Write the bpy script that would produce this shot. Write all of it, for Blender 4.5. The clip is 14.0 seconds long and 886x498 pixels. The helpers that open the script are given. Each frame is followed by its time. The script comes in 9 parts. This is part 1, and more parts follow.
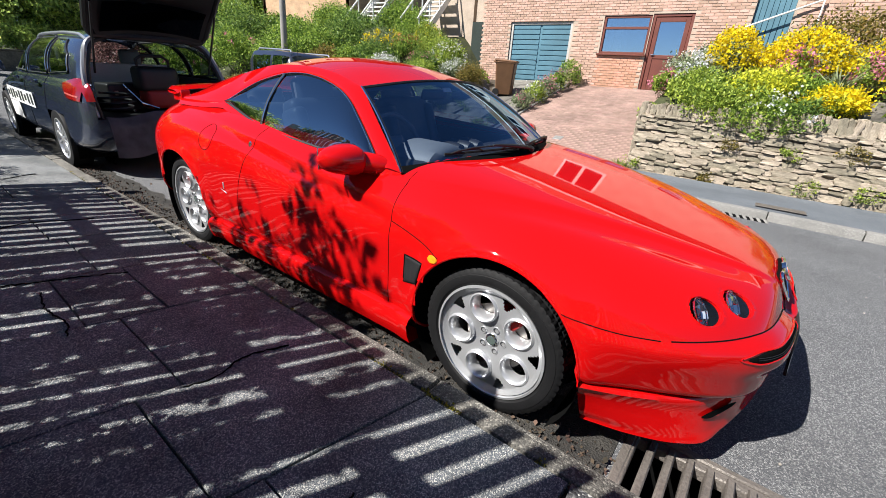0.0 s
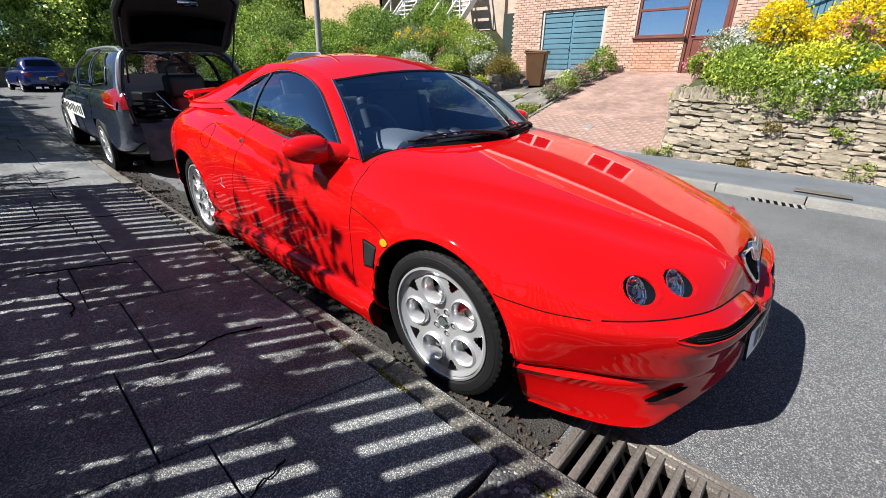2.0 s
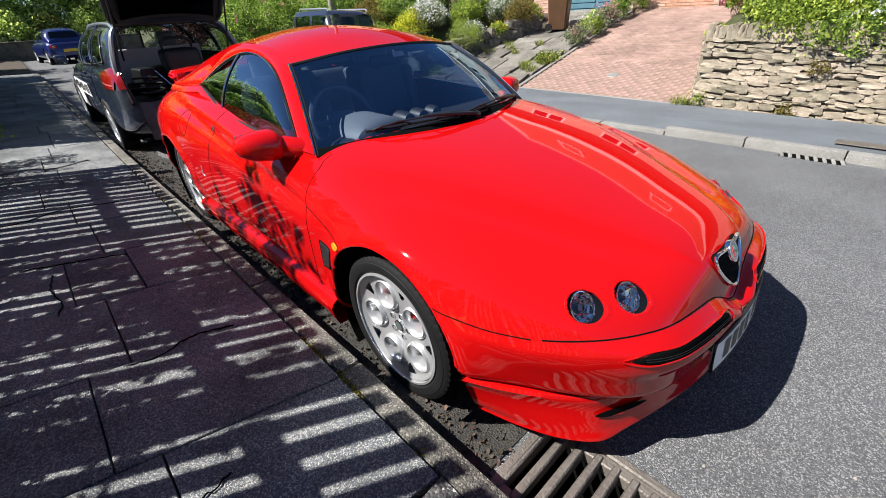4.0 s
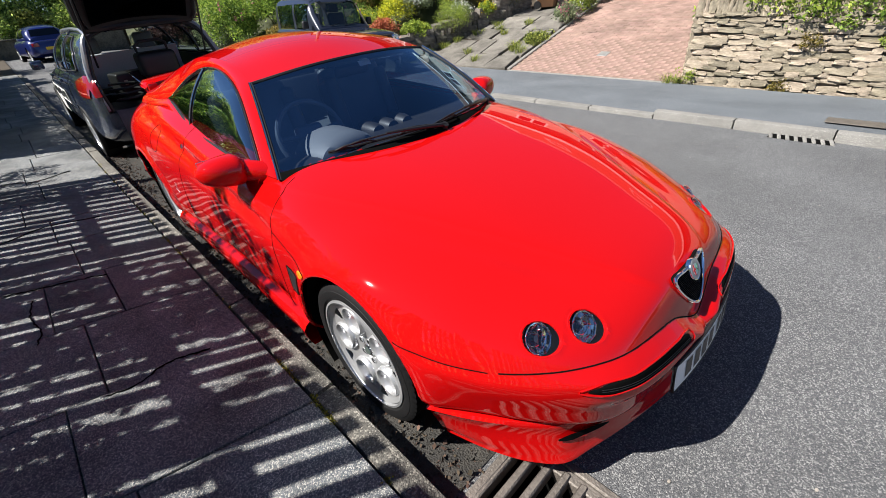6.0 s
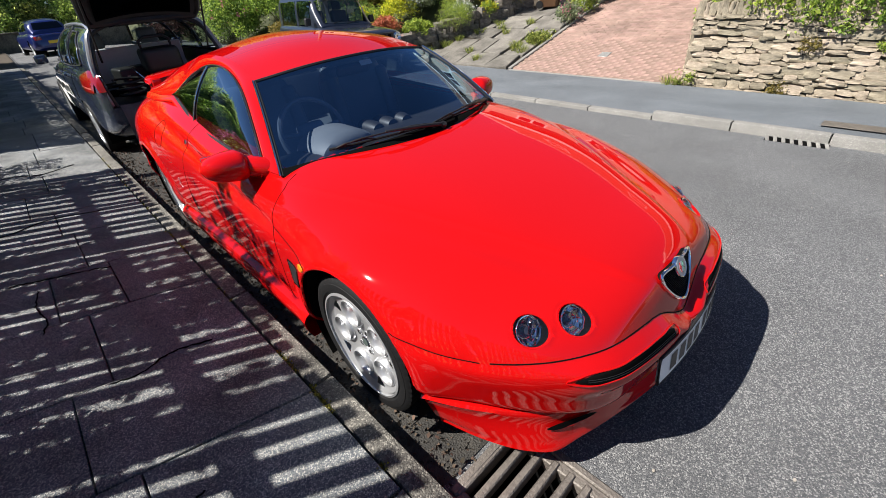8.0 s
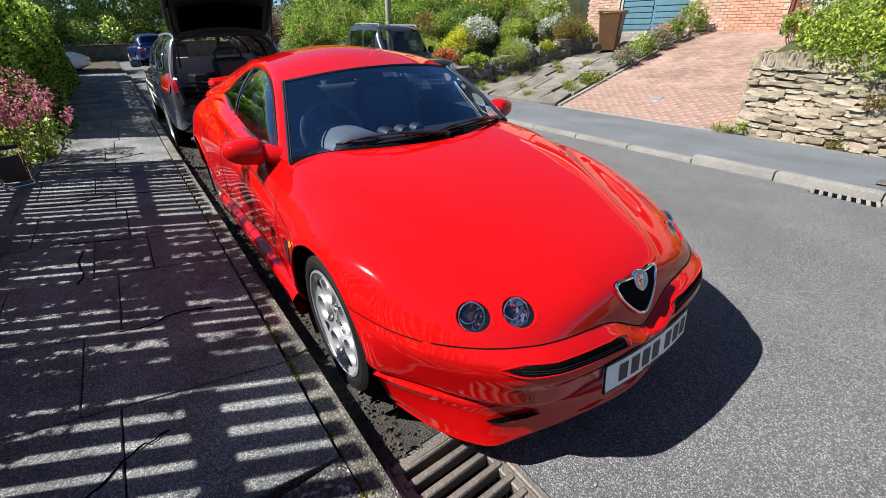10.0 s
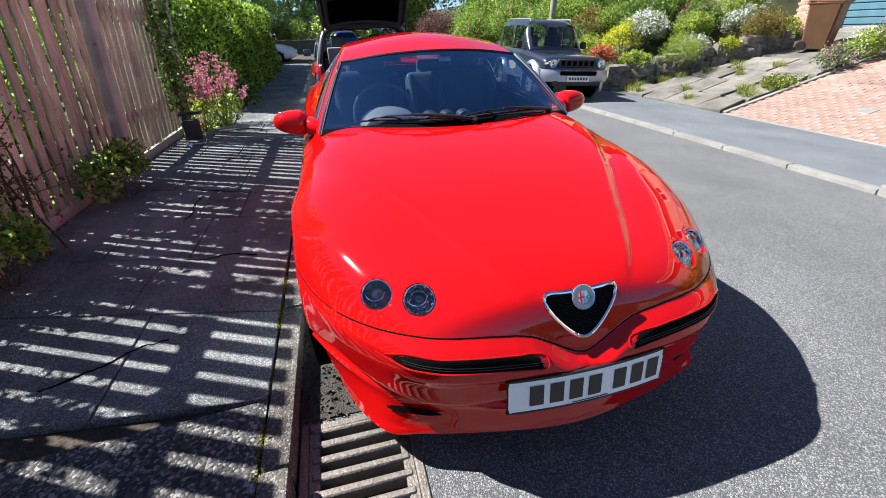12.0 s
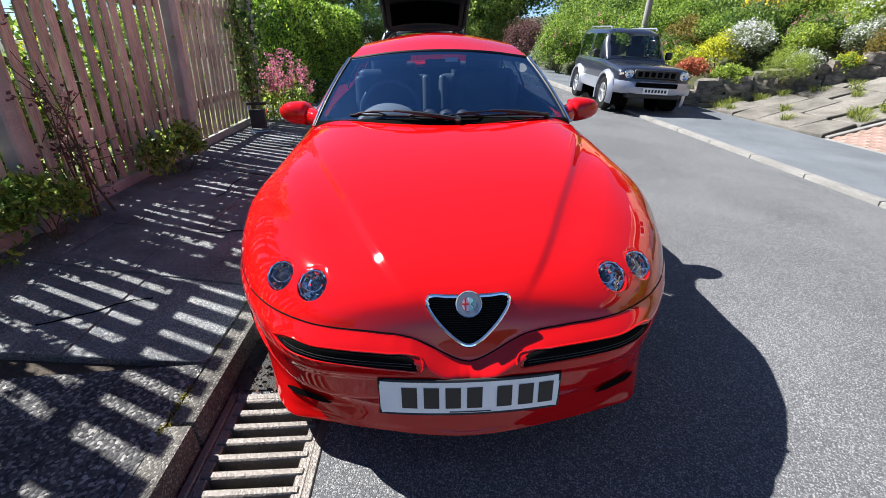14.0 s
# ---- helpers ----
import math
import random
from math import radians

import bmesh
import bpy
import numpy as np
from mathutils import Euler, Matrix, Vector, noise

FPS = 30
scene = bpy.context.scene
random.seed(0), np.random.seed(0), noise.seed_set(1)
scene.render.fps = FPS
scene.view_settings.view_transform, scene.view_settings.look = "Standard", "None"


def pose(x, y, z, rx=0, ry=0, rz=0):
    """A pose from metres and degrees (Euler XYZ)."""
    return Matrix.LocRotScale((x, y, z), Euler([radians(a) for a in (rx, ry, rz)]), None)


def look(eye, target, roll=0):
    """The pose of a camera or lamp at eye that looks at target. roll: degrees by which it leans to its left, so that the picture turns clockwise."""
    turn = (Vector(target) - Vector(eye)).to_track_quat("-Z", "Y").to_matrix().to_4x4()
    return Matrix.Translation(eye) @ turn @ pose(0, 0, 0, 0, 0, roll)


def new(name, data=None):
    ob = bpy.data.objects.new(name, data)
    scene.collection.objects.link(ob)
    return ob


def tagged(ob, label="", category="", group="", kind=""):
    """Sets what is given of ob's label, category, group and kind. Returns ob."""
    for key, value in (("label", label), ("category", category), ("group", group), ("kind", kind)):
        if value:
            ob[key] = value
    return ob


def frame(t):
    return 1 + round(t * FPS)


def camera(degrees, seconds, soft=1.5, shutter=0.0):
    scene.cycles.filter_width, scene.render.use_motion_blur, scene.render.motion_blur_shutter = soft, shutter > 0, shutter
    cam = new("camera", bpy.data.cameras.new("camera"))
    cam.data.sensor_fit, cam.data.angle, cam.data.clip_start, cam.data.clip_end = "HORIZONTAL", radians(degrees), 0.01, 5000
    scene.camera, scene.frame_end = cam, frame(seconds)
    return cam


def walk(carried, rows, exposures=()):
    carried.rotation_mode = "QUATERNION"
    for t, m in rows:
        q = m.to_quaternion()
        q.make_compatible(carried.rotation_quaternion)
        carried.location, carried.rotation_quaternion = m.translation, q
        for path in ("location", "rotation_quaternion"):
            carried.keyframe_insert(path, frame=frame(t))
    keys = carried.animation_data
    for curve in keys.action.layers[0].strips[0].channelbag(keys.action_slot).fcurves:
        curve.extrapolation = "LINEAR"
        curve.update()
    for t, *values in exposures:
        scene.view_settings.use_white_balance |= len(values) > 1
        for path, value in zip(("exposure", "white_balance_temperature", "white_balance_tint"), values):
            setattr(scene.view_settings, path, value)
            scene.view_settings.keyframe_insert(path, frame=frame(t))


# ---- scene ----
cam = camera(93.5, 14.0, soft=0.55)
PATH = [
    (0, (-2.05, -0.654, 1.292), (-0.575, 0.439, 0.498), 3.6),
    (0.5, (-1.978, -0.735, 1.288), (-0.547, 0.411, 0.488), 2.8),
    (1, (-1.935, -0.793, 1.273), (-0.541, 0.394, 0.469), 2.1),
    (1.5, (-1.894, -0.882, 1.257), (-0.532, 0.339, 0.447), 1.3),
    (2, (-1.85, -0.968, 1.267), (-0.512, 0.275, 0.453), 0.4),
    (2.5, (-1.795, -1.03, 1.295), (-0.481, 0.231, 0.467), -0.0),
    (3, (-1.705, -1.057, 1.33), (-0.452, 0.216, 0.431), -0.4),
    (3.2, (-1.66, -1.065, 1.341), (-0.435, 0.215, 0.413), -0.8),
    (5.3, (-1.398, -1.08, 1.482), (-0.263, 0.171, 0.411), -5.8),
    (5.5, (-1.381, -1.091, 1.495), (-0.25, 0.16, 0.42), -5.8),
    (6, (-1.353, -1.113, 1.511), (-0.228, 0.142, 0.434), -5.8),
    (6.5, (-1.358, -1.123, 1.508), (-0.234, 0.134, 0.432), -6.0),
    (7, (-1.373, -1.133, 1.521), (-0.247, 0.12, 0.443), -5.8),
    (7.5, (-1.385, -1.147, 1.523), (-0.257, 0.106, 0.446), -5.7),
    (7.7, (-1.382, -1.151, 1.533), (-0.259, 0.098, 0.447), -5.4),
    (9.8, (-1.326, -1.398, 1.442), (-0.236, -0.024, 0.481), -1.9),
    (10, (-1.271, -1.453, 1.436), (-0.254, -0.017, 0.486), -1.7),
    (10.5, (-1.121, -1.585, 1.425), (-0.306, -0.022, 0.48), -2.7),
    (11, (-0.991, -1.633, 1.395), (-0.251, -0.035, 0.447), -2.4),
    (11.5, (-0.831, -1.678, 1.378), (-0.201, -0.035, 0.426), -2.4),
    (12, (-0.634, -1.74, 1.341), (-0.219, -0.022, 0.405), -2.0),
    (12.5, (-0.441, -1.81, 1.328), (-0.224, -0.046, 0.412), 0.7),
    (13, (-0.324, -1.804, 1.308), (-0.163, -0.036, 0.388), -1.5),
    (13.5, (-0.214, -1.785, 1.304), (-0.085, -0.011, 0.39), -0.9),
    (14, (-0.115, -1.821, 1.3), (-0.035, -0.041, 0.391), -0.4),
]
walk(cam, [(t, look(eye, target, roll)) for t, eye, target, roll in PATH],
     exposures=[(0, 1.07, 6150, 10), (2.5, 1.13, 6150, 10), (7.7, 1.05, 6300, 10), (10, 1.11, 6250, 10), (12, 1.48, 6050, 10), (14, 1.47, 6000, 10)])

# ---- world and sun ----
SUN_FROM = Vector((-0.82, 0.427, 1.0)).normalized()
world = bpy.data.worlds.new("sky")
scene.world = world
world.use_nodes = True
_wn = world.node_tree.nodes
_sky = _wn.new("ShaderNodeTexSky")
_sky.sky_type = "NISHITA"
_sky.sun_disc = False
_sky.sun_elevation = math.asin(SUN_FROM.z)
_sky.sun_rotation = math.atan2(SUN_FROM.x, SUN_FROM.y)
_sky.air_density, _sky.dust_density, _sky.ozone_density = 0.62, 0.05, 5.0
_wn["Background"].inputs["Strength"].default_value = 0.055
world.node_tree.links.new(_sky.outputs[0], _wn["Background"].inputs["Color"])
_sun = bpy.data.lights.new("sun", "SUN")
_sun.energy, _sun.angle, _sun.color = 5.0, radians(0.53), (1.0, 0.935, 0.835)
new("sun", _sun).matrix_world = look(SUN_FROM * 40, (0, 0, 0))


# ---- mesh helpers ----
I4 = Matrix.Identity(4)


def pchip(keys):
    """A smooth curve through (place, value) keys, with no overshoot."""
    x = np.array([k[0] for k in keys], float)
    y = np.array([k[1] for k in keys], float)
    h, d = np.diff(x), np.diff(y) / np.diff(x)
    m = np.zeros_like(y)
    m[0], m[-1] = d[0], d[-1]
    for i in range(1, len(x) - 1):
        if d[i - 1] * d[i] > 0:
            w1, w2 = 2 * h[i] + h[i - 1], h[i] + 2 * h[i - 1]
            m[i] = (w1 + w2) / (w1 / d[i - 1] + w2 / d[i])

    def f(q):
        q = np.clip(q, x[0], x[-1])
        i = np.clip(np.searchsorted(x, q, side="right") - 1, 0, len(h) - 1)
        t = (q - x[i]) / h[i]
        return ((1 + 2 * t) * (1 - t) ** 2 * y[i] + t * (1 - t) ** 2 * h[i] * m[i]
                + t * t * (3 - 2 * t) * y[i + 1] + t * t * (t - 1) * h[i] * m[i + 1])
    return f


def spline3(pts):
    """A smooth space curve through a few points, by arc length from 0 to 1."""
    p = np.array(pts, float)
    s = np.r_[0, np.cumsum(np.linalg.norm(np.diff(p, axis=0), axis=1))]
    s /= s[-1]
    m = np.gradient(p, s, axis=0)

    def f(q):
        q = np.clip(np.asarray(q, float), 0, 1)
        i = np.clip(np.searchsorted(s, q, side="right") - 1, 0, len(s) - 2)
        h = (s[i + 1] - s[i])[..., None]
        t = ((q - s[i]) / (s[i + 1] - s[i]))[..., None]
        return ((1 + 2 * t) * (1 - t) ** 2 * p[i] + t * (1 - t) ** 2 * h * m[i]
                + t * t * (3 - 2 * t) * p[i + 1] + t * t * (t - 1) * h * m[i + 1])
    return f


def step01(x, a, b):
    t = np.clip((np.asarray(x, float) - a) / (b - a), 0, 1)
    return t * t * (3 - 2 * t)


def add_box(bm, sx, sy, sz, m=I4, bevel=0.0, seg=1):
    """A box centred on m's origin, with bevelled edges."""
    got = bmesh.ops.create_cube(bm, size=1.0, matrix=m @ Matrix.Diagonal((sx, sy, sz, 1)))["verts"]
    if bevel:
        edges = list({e for v in got for e in v.link_edges})
        bmesh.ops.bevel(bm, geom=edges, offset=bevel, segments=seg, affect="EDGES", profile=0.6)
    return got


def add_grid(bm, p, wrap_u=False, wrap_v=False, flip=False):
    """Faces over an array of points (rows, columns, 3)."""
    n, k = p.shape[:2]
    vs = [[bm.verts.new(c) for c in row] for row in p]
    for i in range(n if wrap_u else n - 1):
        for j in range(k if wrap_v else k - 1):
            q = [vs[i][j], vs[(i + 1) % n][j], vs[(i + 1) % n][(j + 1) % k], vs[i][(j + 1) % k]]
            try:
                bm.faces.new(q[::-1] if flip else q)
            except ValueError:
                pass
    return vs


def add_lathe(bm, profile, seg=32, m=I4, flip=False):
    """Turns (radius, height) pairs about m's z axis."""
    a = np.linspace(0, 2 * np.pi, seg, endpoint=False)
    p = np.array([[(r * np.cos(t), r * np.sin(t), z) for t in a] for r, z in profile])
    p = p @ np.array(m.to_3x3()).T + np.array(m.translation)
    return add_grid(bm, p, wrap_v=True, flip=flip)


def add_tube(bm, pts, r, seg=8, closed=False, caps=True, flat=1.0):
    """A round bar along points; r is one radius or one for each point."""
    p = np.array(pts, float)
    n = len(p)
    rr = np.broadcast_to(np.asarray(r, float), (n,))
    t = np.roll(p, -1, 0) - np.roll(p, 1, 0) if closed else np.gradient(p, axis=0)
    t /= np.linalg.norm(t, axis=1)[:, None] + 1e-12
    ref = np.array((0, 0, 1.0)) if abs(t[:, 2]).mean() < 0.9 else np.array((1.0, 0, 0))
    u = np.cross(t, ref)
    u /= np.linalg.norm(u, axis=1)[:, None] + 1e-12
    v = np.cross(t, u)
    a = np.linspace(0, 2 * np.pi, seg, endpoint=False)
    ring = p[:, None] + rr[:, None, None] * (np.cos(a)[None, :, None] * u[:, None] * flat + np.sin(a)[None, :, None] * v[:, None])
    vs = add_grid(bm, ring, wrap_u=closed, wrap_v=True)
    if caps and not closed:
        for end in (vs[0], vs[-1][::-1]):
            try:
                bm.faces.new(end)
            except ValueError:
                pass
    return vs


def add_prism(bm, outline, depth, m=I4, bevel=0.0):
    """A plate with an outline in m's xy plane, from z = 0 to z = depth."""
    a = [bm.verts.new(m @ Vector((x, y, 0))) for x, y in outline]
    b = [bm.verts.new(m @ Vector((x, y, depth))) for x, y in outline]
    made = [bm.faces.new(a[::-1]), bm.faces.new(b)]
    for i in range(len(a)):
        j = (i + 1) % len(a)
        made.append(bm.faces.new((a[i], a[j], b[j], b[i])))
    if bevel:
        bmesh.ops.bevel(bm, geom=list({e for f in made for e in f.edges}), offset=bevel, segments=1, affect="EDGES")


def finish(bm, name, material, smooth=40):
    bmesh.ops.recalc_face_normals(bm, faces=bm.faces)
    me = bpy.data.meshes.new(name)
    bm.to_mesh(me)
    bm.free()
    if material:
        me.materials.append(material)
    if smooth:
        me.polygons.foreach_set("use_smooth", [True] * len(me.polygons))
        me.set_sharp_from_angle(angle=radians(smooth))
    return me


def part(name, bm, material, parent, label="", smooth=40):
    """One mesh object under a thing or a part."""
    ob = new(name, finish(bm, name, material, smooth) if isinstance(bm, bmesh.types.BMesh) else bm)
    ob.parent = parent
    if label:
        tagged(ob, label)
    return ob


def thing(name, m, label, category, group="", kind=""):
    ob = new(name)
    ob.empty_display_size = 0.1
    ob.matrix_basis = m
    return tagged(ob, label, category, group, kind)


def solid(name, bm, material, label, category, kind="", m=I4, smooth=40, group=""):
    """A thing that is one mesh."""
    ob = new(name, finish(bm, name, material, smooth))
    ob.matrix_basis = m
    return tagged(ob, label, category, group, kind)


def leaf_mesh(name, centres, size, material, seed=1, up=0.35, lean=None, slim=0.5, spread=0.35):
    """Many small folded leaves round the given centres, as one mesh."""
    rng = np.random.default_rng(seed)
    c = np.asarray(centres, float)
    n = len(c)
    d = rng.normal(size=(n, 3))
    if lean is not None:
        d = d * 0.7 + lean
    d[:, 2] += up
    d /= np.linalg.norm(d, axis=1)[:, None]
    s = np.cross(d, rng.normal(size=(n, 3)))
    s /= np.linalg.norm(s, axis=1)[:, None] + 1e-9
    k = np.cross(d, s)
    z = size * (1 + spread * rng.normal(size=n)).clip(0.35, 2.0)[:, None]
    v = np.stack([c, c + z * (0.5 * d + slim * 0.5 * s + 0.1 * k), c + z * d, c + z * (0.5 * d - slim * 0.5 * s + 0.1 * k)], 1).reshape(-1, 3)
    me = bpy.data.meshes.new(name)
    me.vertices.add(4 * n)
    me.vertices.foreach_set("co", v.astype(np.float32).ravel())
    me.loops.add(4 * n)
    me.loops.foreach_set("vertex_index", np.arange(4 * n, dtype=np.int32))
    me.polygons.add(n)
    me.polygons.foreach_set("loop_start", np.arange(0, 4 * n, 4, dtype=np.int32))
    me.materials.append(material)
    me.update(calc_edges=True)
    me.validate()
    return me


def clumps(rng, count, per, rx, ry, rz, r=0.3, low=-0.2, inside=0.6):
    """Leaf places on clumps that make up an uneven crown of those half-sizes about the origin."""
    d = rng.normal(size=(count, 3))
    d[:, 2] = np.where(d[:, 2] < low, -d[:, 2], d[:, 2])
    d /= np.linalg.norm(d, axis=1)[:, None]
    c = d * (inside + (1 - inside) * rng.random((count, 1))) * (rx, ry, rz)
    q = rng.normal(size=(count, per, 3))
    q /= np.linalg.norm(q, axis=2)[:, :, None]
    rad = r * (0.6 + 0.8 * rng.random((count, 1, 1))) * rng.random((count, per, 1)) ** 0.4
    return (c[:, None] + q * rad).reshape(-1, 3)


# ---- materials ----
def nodes_of(name):
    m = bpy.data.materials.new(name)
    m.use_nodes = True
    t = m.node_tree
    return m, t, t.nodes["Principled BSDF"]


def mat(name, colour, rough=0.6, metal=0.0, var=0.15, fine=60.0, coarse=2.5, bump=0.15, coat=0.0, second=None, island=0.0, each=0.0, spec=0.5, stretch=(1, 1, 1), stain=0.0, glow=0.0):
    """A surface with grain, larger patches and relief at real size; island and each vary it leaf by leaf and piece by piece."""
    m, t, b = nodes_of(name)
    N, L = t.nodes, t.links
    co = N.new("ShaderNodeTexCoord")
    mp = N.new("ShaderNodeMapping")
    mp.inputs["Scale"].default_value = stretch
    L.new(co.outputs["Object"], mp.inputs[0])
    n1 = N.new("ShaderNodeTexNoise")
    n1.inputs["Scale"].default_value, n1.inputs["Detail"].default_value = fine, 4
    n2 = N.new("ShaderNodeTexNoise")
    n2.inputs["Scale"].default_value, n2.inputs["Detail"].default_value = coarse, 5
    L.new(mp.outputs[0], n1.inputs["Vector"])
    L.new(mp.outputs[0], n2.inputs["Vector"])
    add = N.new("ShaderNodeMath")
    add.operation = "MULTIPLY_ADD"
    L.new(n1.outputs["Fac"], add.inputs[0])
    add.inputs[1].default_value = 0.5
    half = N.new("ShaderNodeMath")
    half.operation = "MULTIPLY"
    half.inputs[1].default_value = 0.5
    L.new(n2.outputs["Fac"], half.inputs[0])
    L.new(half.outputs[0], add.inputs[2])
    ramp = N.new("ShaderNodeValToRGB")
    ramp.color_ramp.elements[0].position, ramp.color_ramp.elements[1].position = 0.36, 0.64
    c = np.array(colour, float)
    c2 = np.array(second, float) if second is not None else c * (1 + var)
    c1 = c if second is not None else c * (1 - var)
    ramp.color_ramp.elements[0].color = (*c1, 1)
    ramp.color_ramp.elements[1].color = (*np.clip(c2, 0, 1), 1)
    L.new(add.outputs[0], ramp.inputs[0])
    out = ramp.outputs[0]
    for src, amount in (("g", island), ("o", each)):
        if amount:
            info = N.new("ShaderNodeNewGeometry" if src == "g" else "ShaderNodeObjectInfo")
            mr = N.new("ShaderNodeMapRange")
            mr.inputs["To Min"].default_value, mr.inputs["To Max"].default_value = 1 - amount, 1 + amount
            L.new(info.outputs["Random Per Island" if src == "g" else "Random"], mr.inputs["Value"])
            hs = N.new("ShaderNodeHueSaturation")
            L.new(mr.outputs[0], hs.inputs["Value"])
            hue = N.new("ShaderNodeMapRange")
            hue.inputs["To Min"].default_value, hue.inputs["To Max"].default_value = 0.5 + 0.035 * amount, 0.5 - 0.05 * amount
            L.new(info.outputs["Random Per Island" if src == "g" else "Random"], hue.inputs["Value"])
            L.new(hue.outputs[0], hs.inputs["Hue"])
            L.new(out, hs.inputs["Color"])
            out = hs.outputs[0]
    if stain:
        n3 = N.new("ShaderNodeTexNoise")
        n3.inputs["Scale"].default_value, n3.inputs["Detail"].default_value, n3.inputs["Roughness"].default_value = 1.1, 8, 0.65
        L.new(co.outputs["Object"], n3.inputs["Vector"])
        r3 = N.new("ShaderNodeValToRGB")
        r3.color_ramp.elements[0].position, r3.color_ramp.elements[1].position = 0.38, 0.6
        r3.color_ramp.elements[0].color = (1 - stain,) * 3 + (1,)
        L.new(n3.outputs["Fac"], r3.inputs[0])
        mx = N.new("ShaderNodeMix")
        mx.data_type, mx.blend_type = "RGBA", "MULTIPLY"
        mx.inputs[0].default_value = 1.0
        L.new(out, mx.inputs[6])
        L.new(r3.outputs[0], mx.inputs[7])
        out = mx.outputs[2]
    L.new(out, b.inputs["Base Color"])
    b.inputs["Roughness"].default_value, b.inputs["Metallic"].default_value = rough, metal
    b.inputs["Specular IOR Level"].default_value = spec
    if coat:
        b.inputs["Coat Weight"].default_value, b.inputs["Coat Roughness"].default_value = coat, 0.03
    if bump:
        bp = N.new("ShaderNodeBump")
        bp.inputs["Strength"].default_value, bp.inputs["Distance"].default_value = bump, 0.01
        L.new(n1.outputs["Fac"], bp.inputs["Height"])
        L.new(bp.outputs[0], b.inputs["Normal"])
    if glow:
        b.inputs["Emission Color"].default_value, b.inputs["Emission Strength"].default_value = (*colour, 1), glow
    return m


def leafy(name, colour, var=0.75, rough=0.5, through_light=0.42):
    """Leaves: varied one by one, with light coming through them."""
    m = mat(name, [min(c * 1.45, 0.85) for c in colour], rough, var=0.15, fine=30, coarse=1.5, bump=0, island=var, spec=0.3)
    t = m.node_tree
    b = t.nodes["Principled BSDF"]
    tr = t.nodes.new("ShaderNodeBsdfTranslucent")
    t.links.new(b.inputs["Base Color"].links[0].from_socket, tr.inputs["Color"])
    mx = t.nodes.new("ShaderNodeMixShader")
    mx.inputs[0].default_value = through_light
    t.links.new(b.outputs[0], mx.inputs[1])
    t.links.new(tr.outputs[0], mx.inputs[2])
    t.links.new(mx.outputs[0], t.nodes["Material Output"].inputs["Surface"])
    return m


def pane(name, tint, gloss=(1, 1, 1), face_on=0.05):
    """Thin window glass: clear with a tint, and mirrored more at a slant."""
    m, t, b = nodes_of(name)
    N, L = t.nodes, t.links
    N.remove(b)
    tr, gl, lw, mx = (N.new(k) for k in ("ShaderNodeBsdfTransparent", "ShaderNodeBsdfGlossy", "ShaderNodeLayerWeight", "ShaderNodeMixShader"))
    tr.inputs["Color"].default_value = (*tint, 1)
    gl.inputs["Color"].default_value, gl.inputs["Roughness"].default_value = (*gloss, 1), 0.01
    lw.inputs["Blend"].default_value = 0.5
    pw, ma = N.new("ShaderNodeMath"), N.new("ShaderNodeMath")
    pw.operation, ma.operation = "POWER", "MULTIPLY_ADD"
    pw.inputs[1].default_value = 4.0
    L.new(lw.outputs["Facing"], pw.inputs[0])
    L.new(pw.outputs[0], ma.inputs[0])
    ma.inputs[1].default_value, ma.inputs[2].default_value = 1 - face_on, face_on
    L.new(ma.outputs[0], mx.inputs[0])
    L.new(tr.outputs[0], mx.inputs[1])
    L.new(gl.outputs[0], mx.inputs[2])
    L.new(mx.outputs[0], N["Material Output"].inputs["Surface"])
    return m


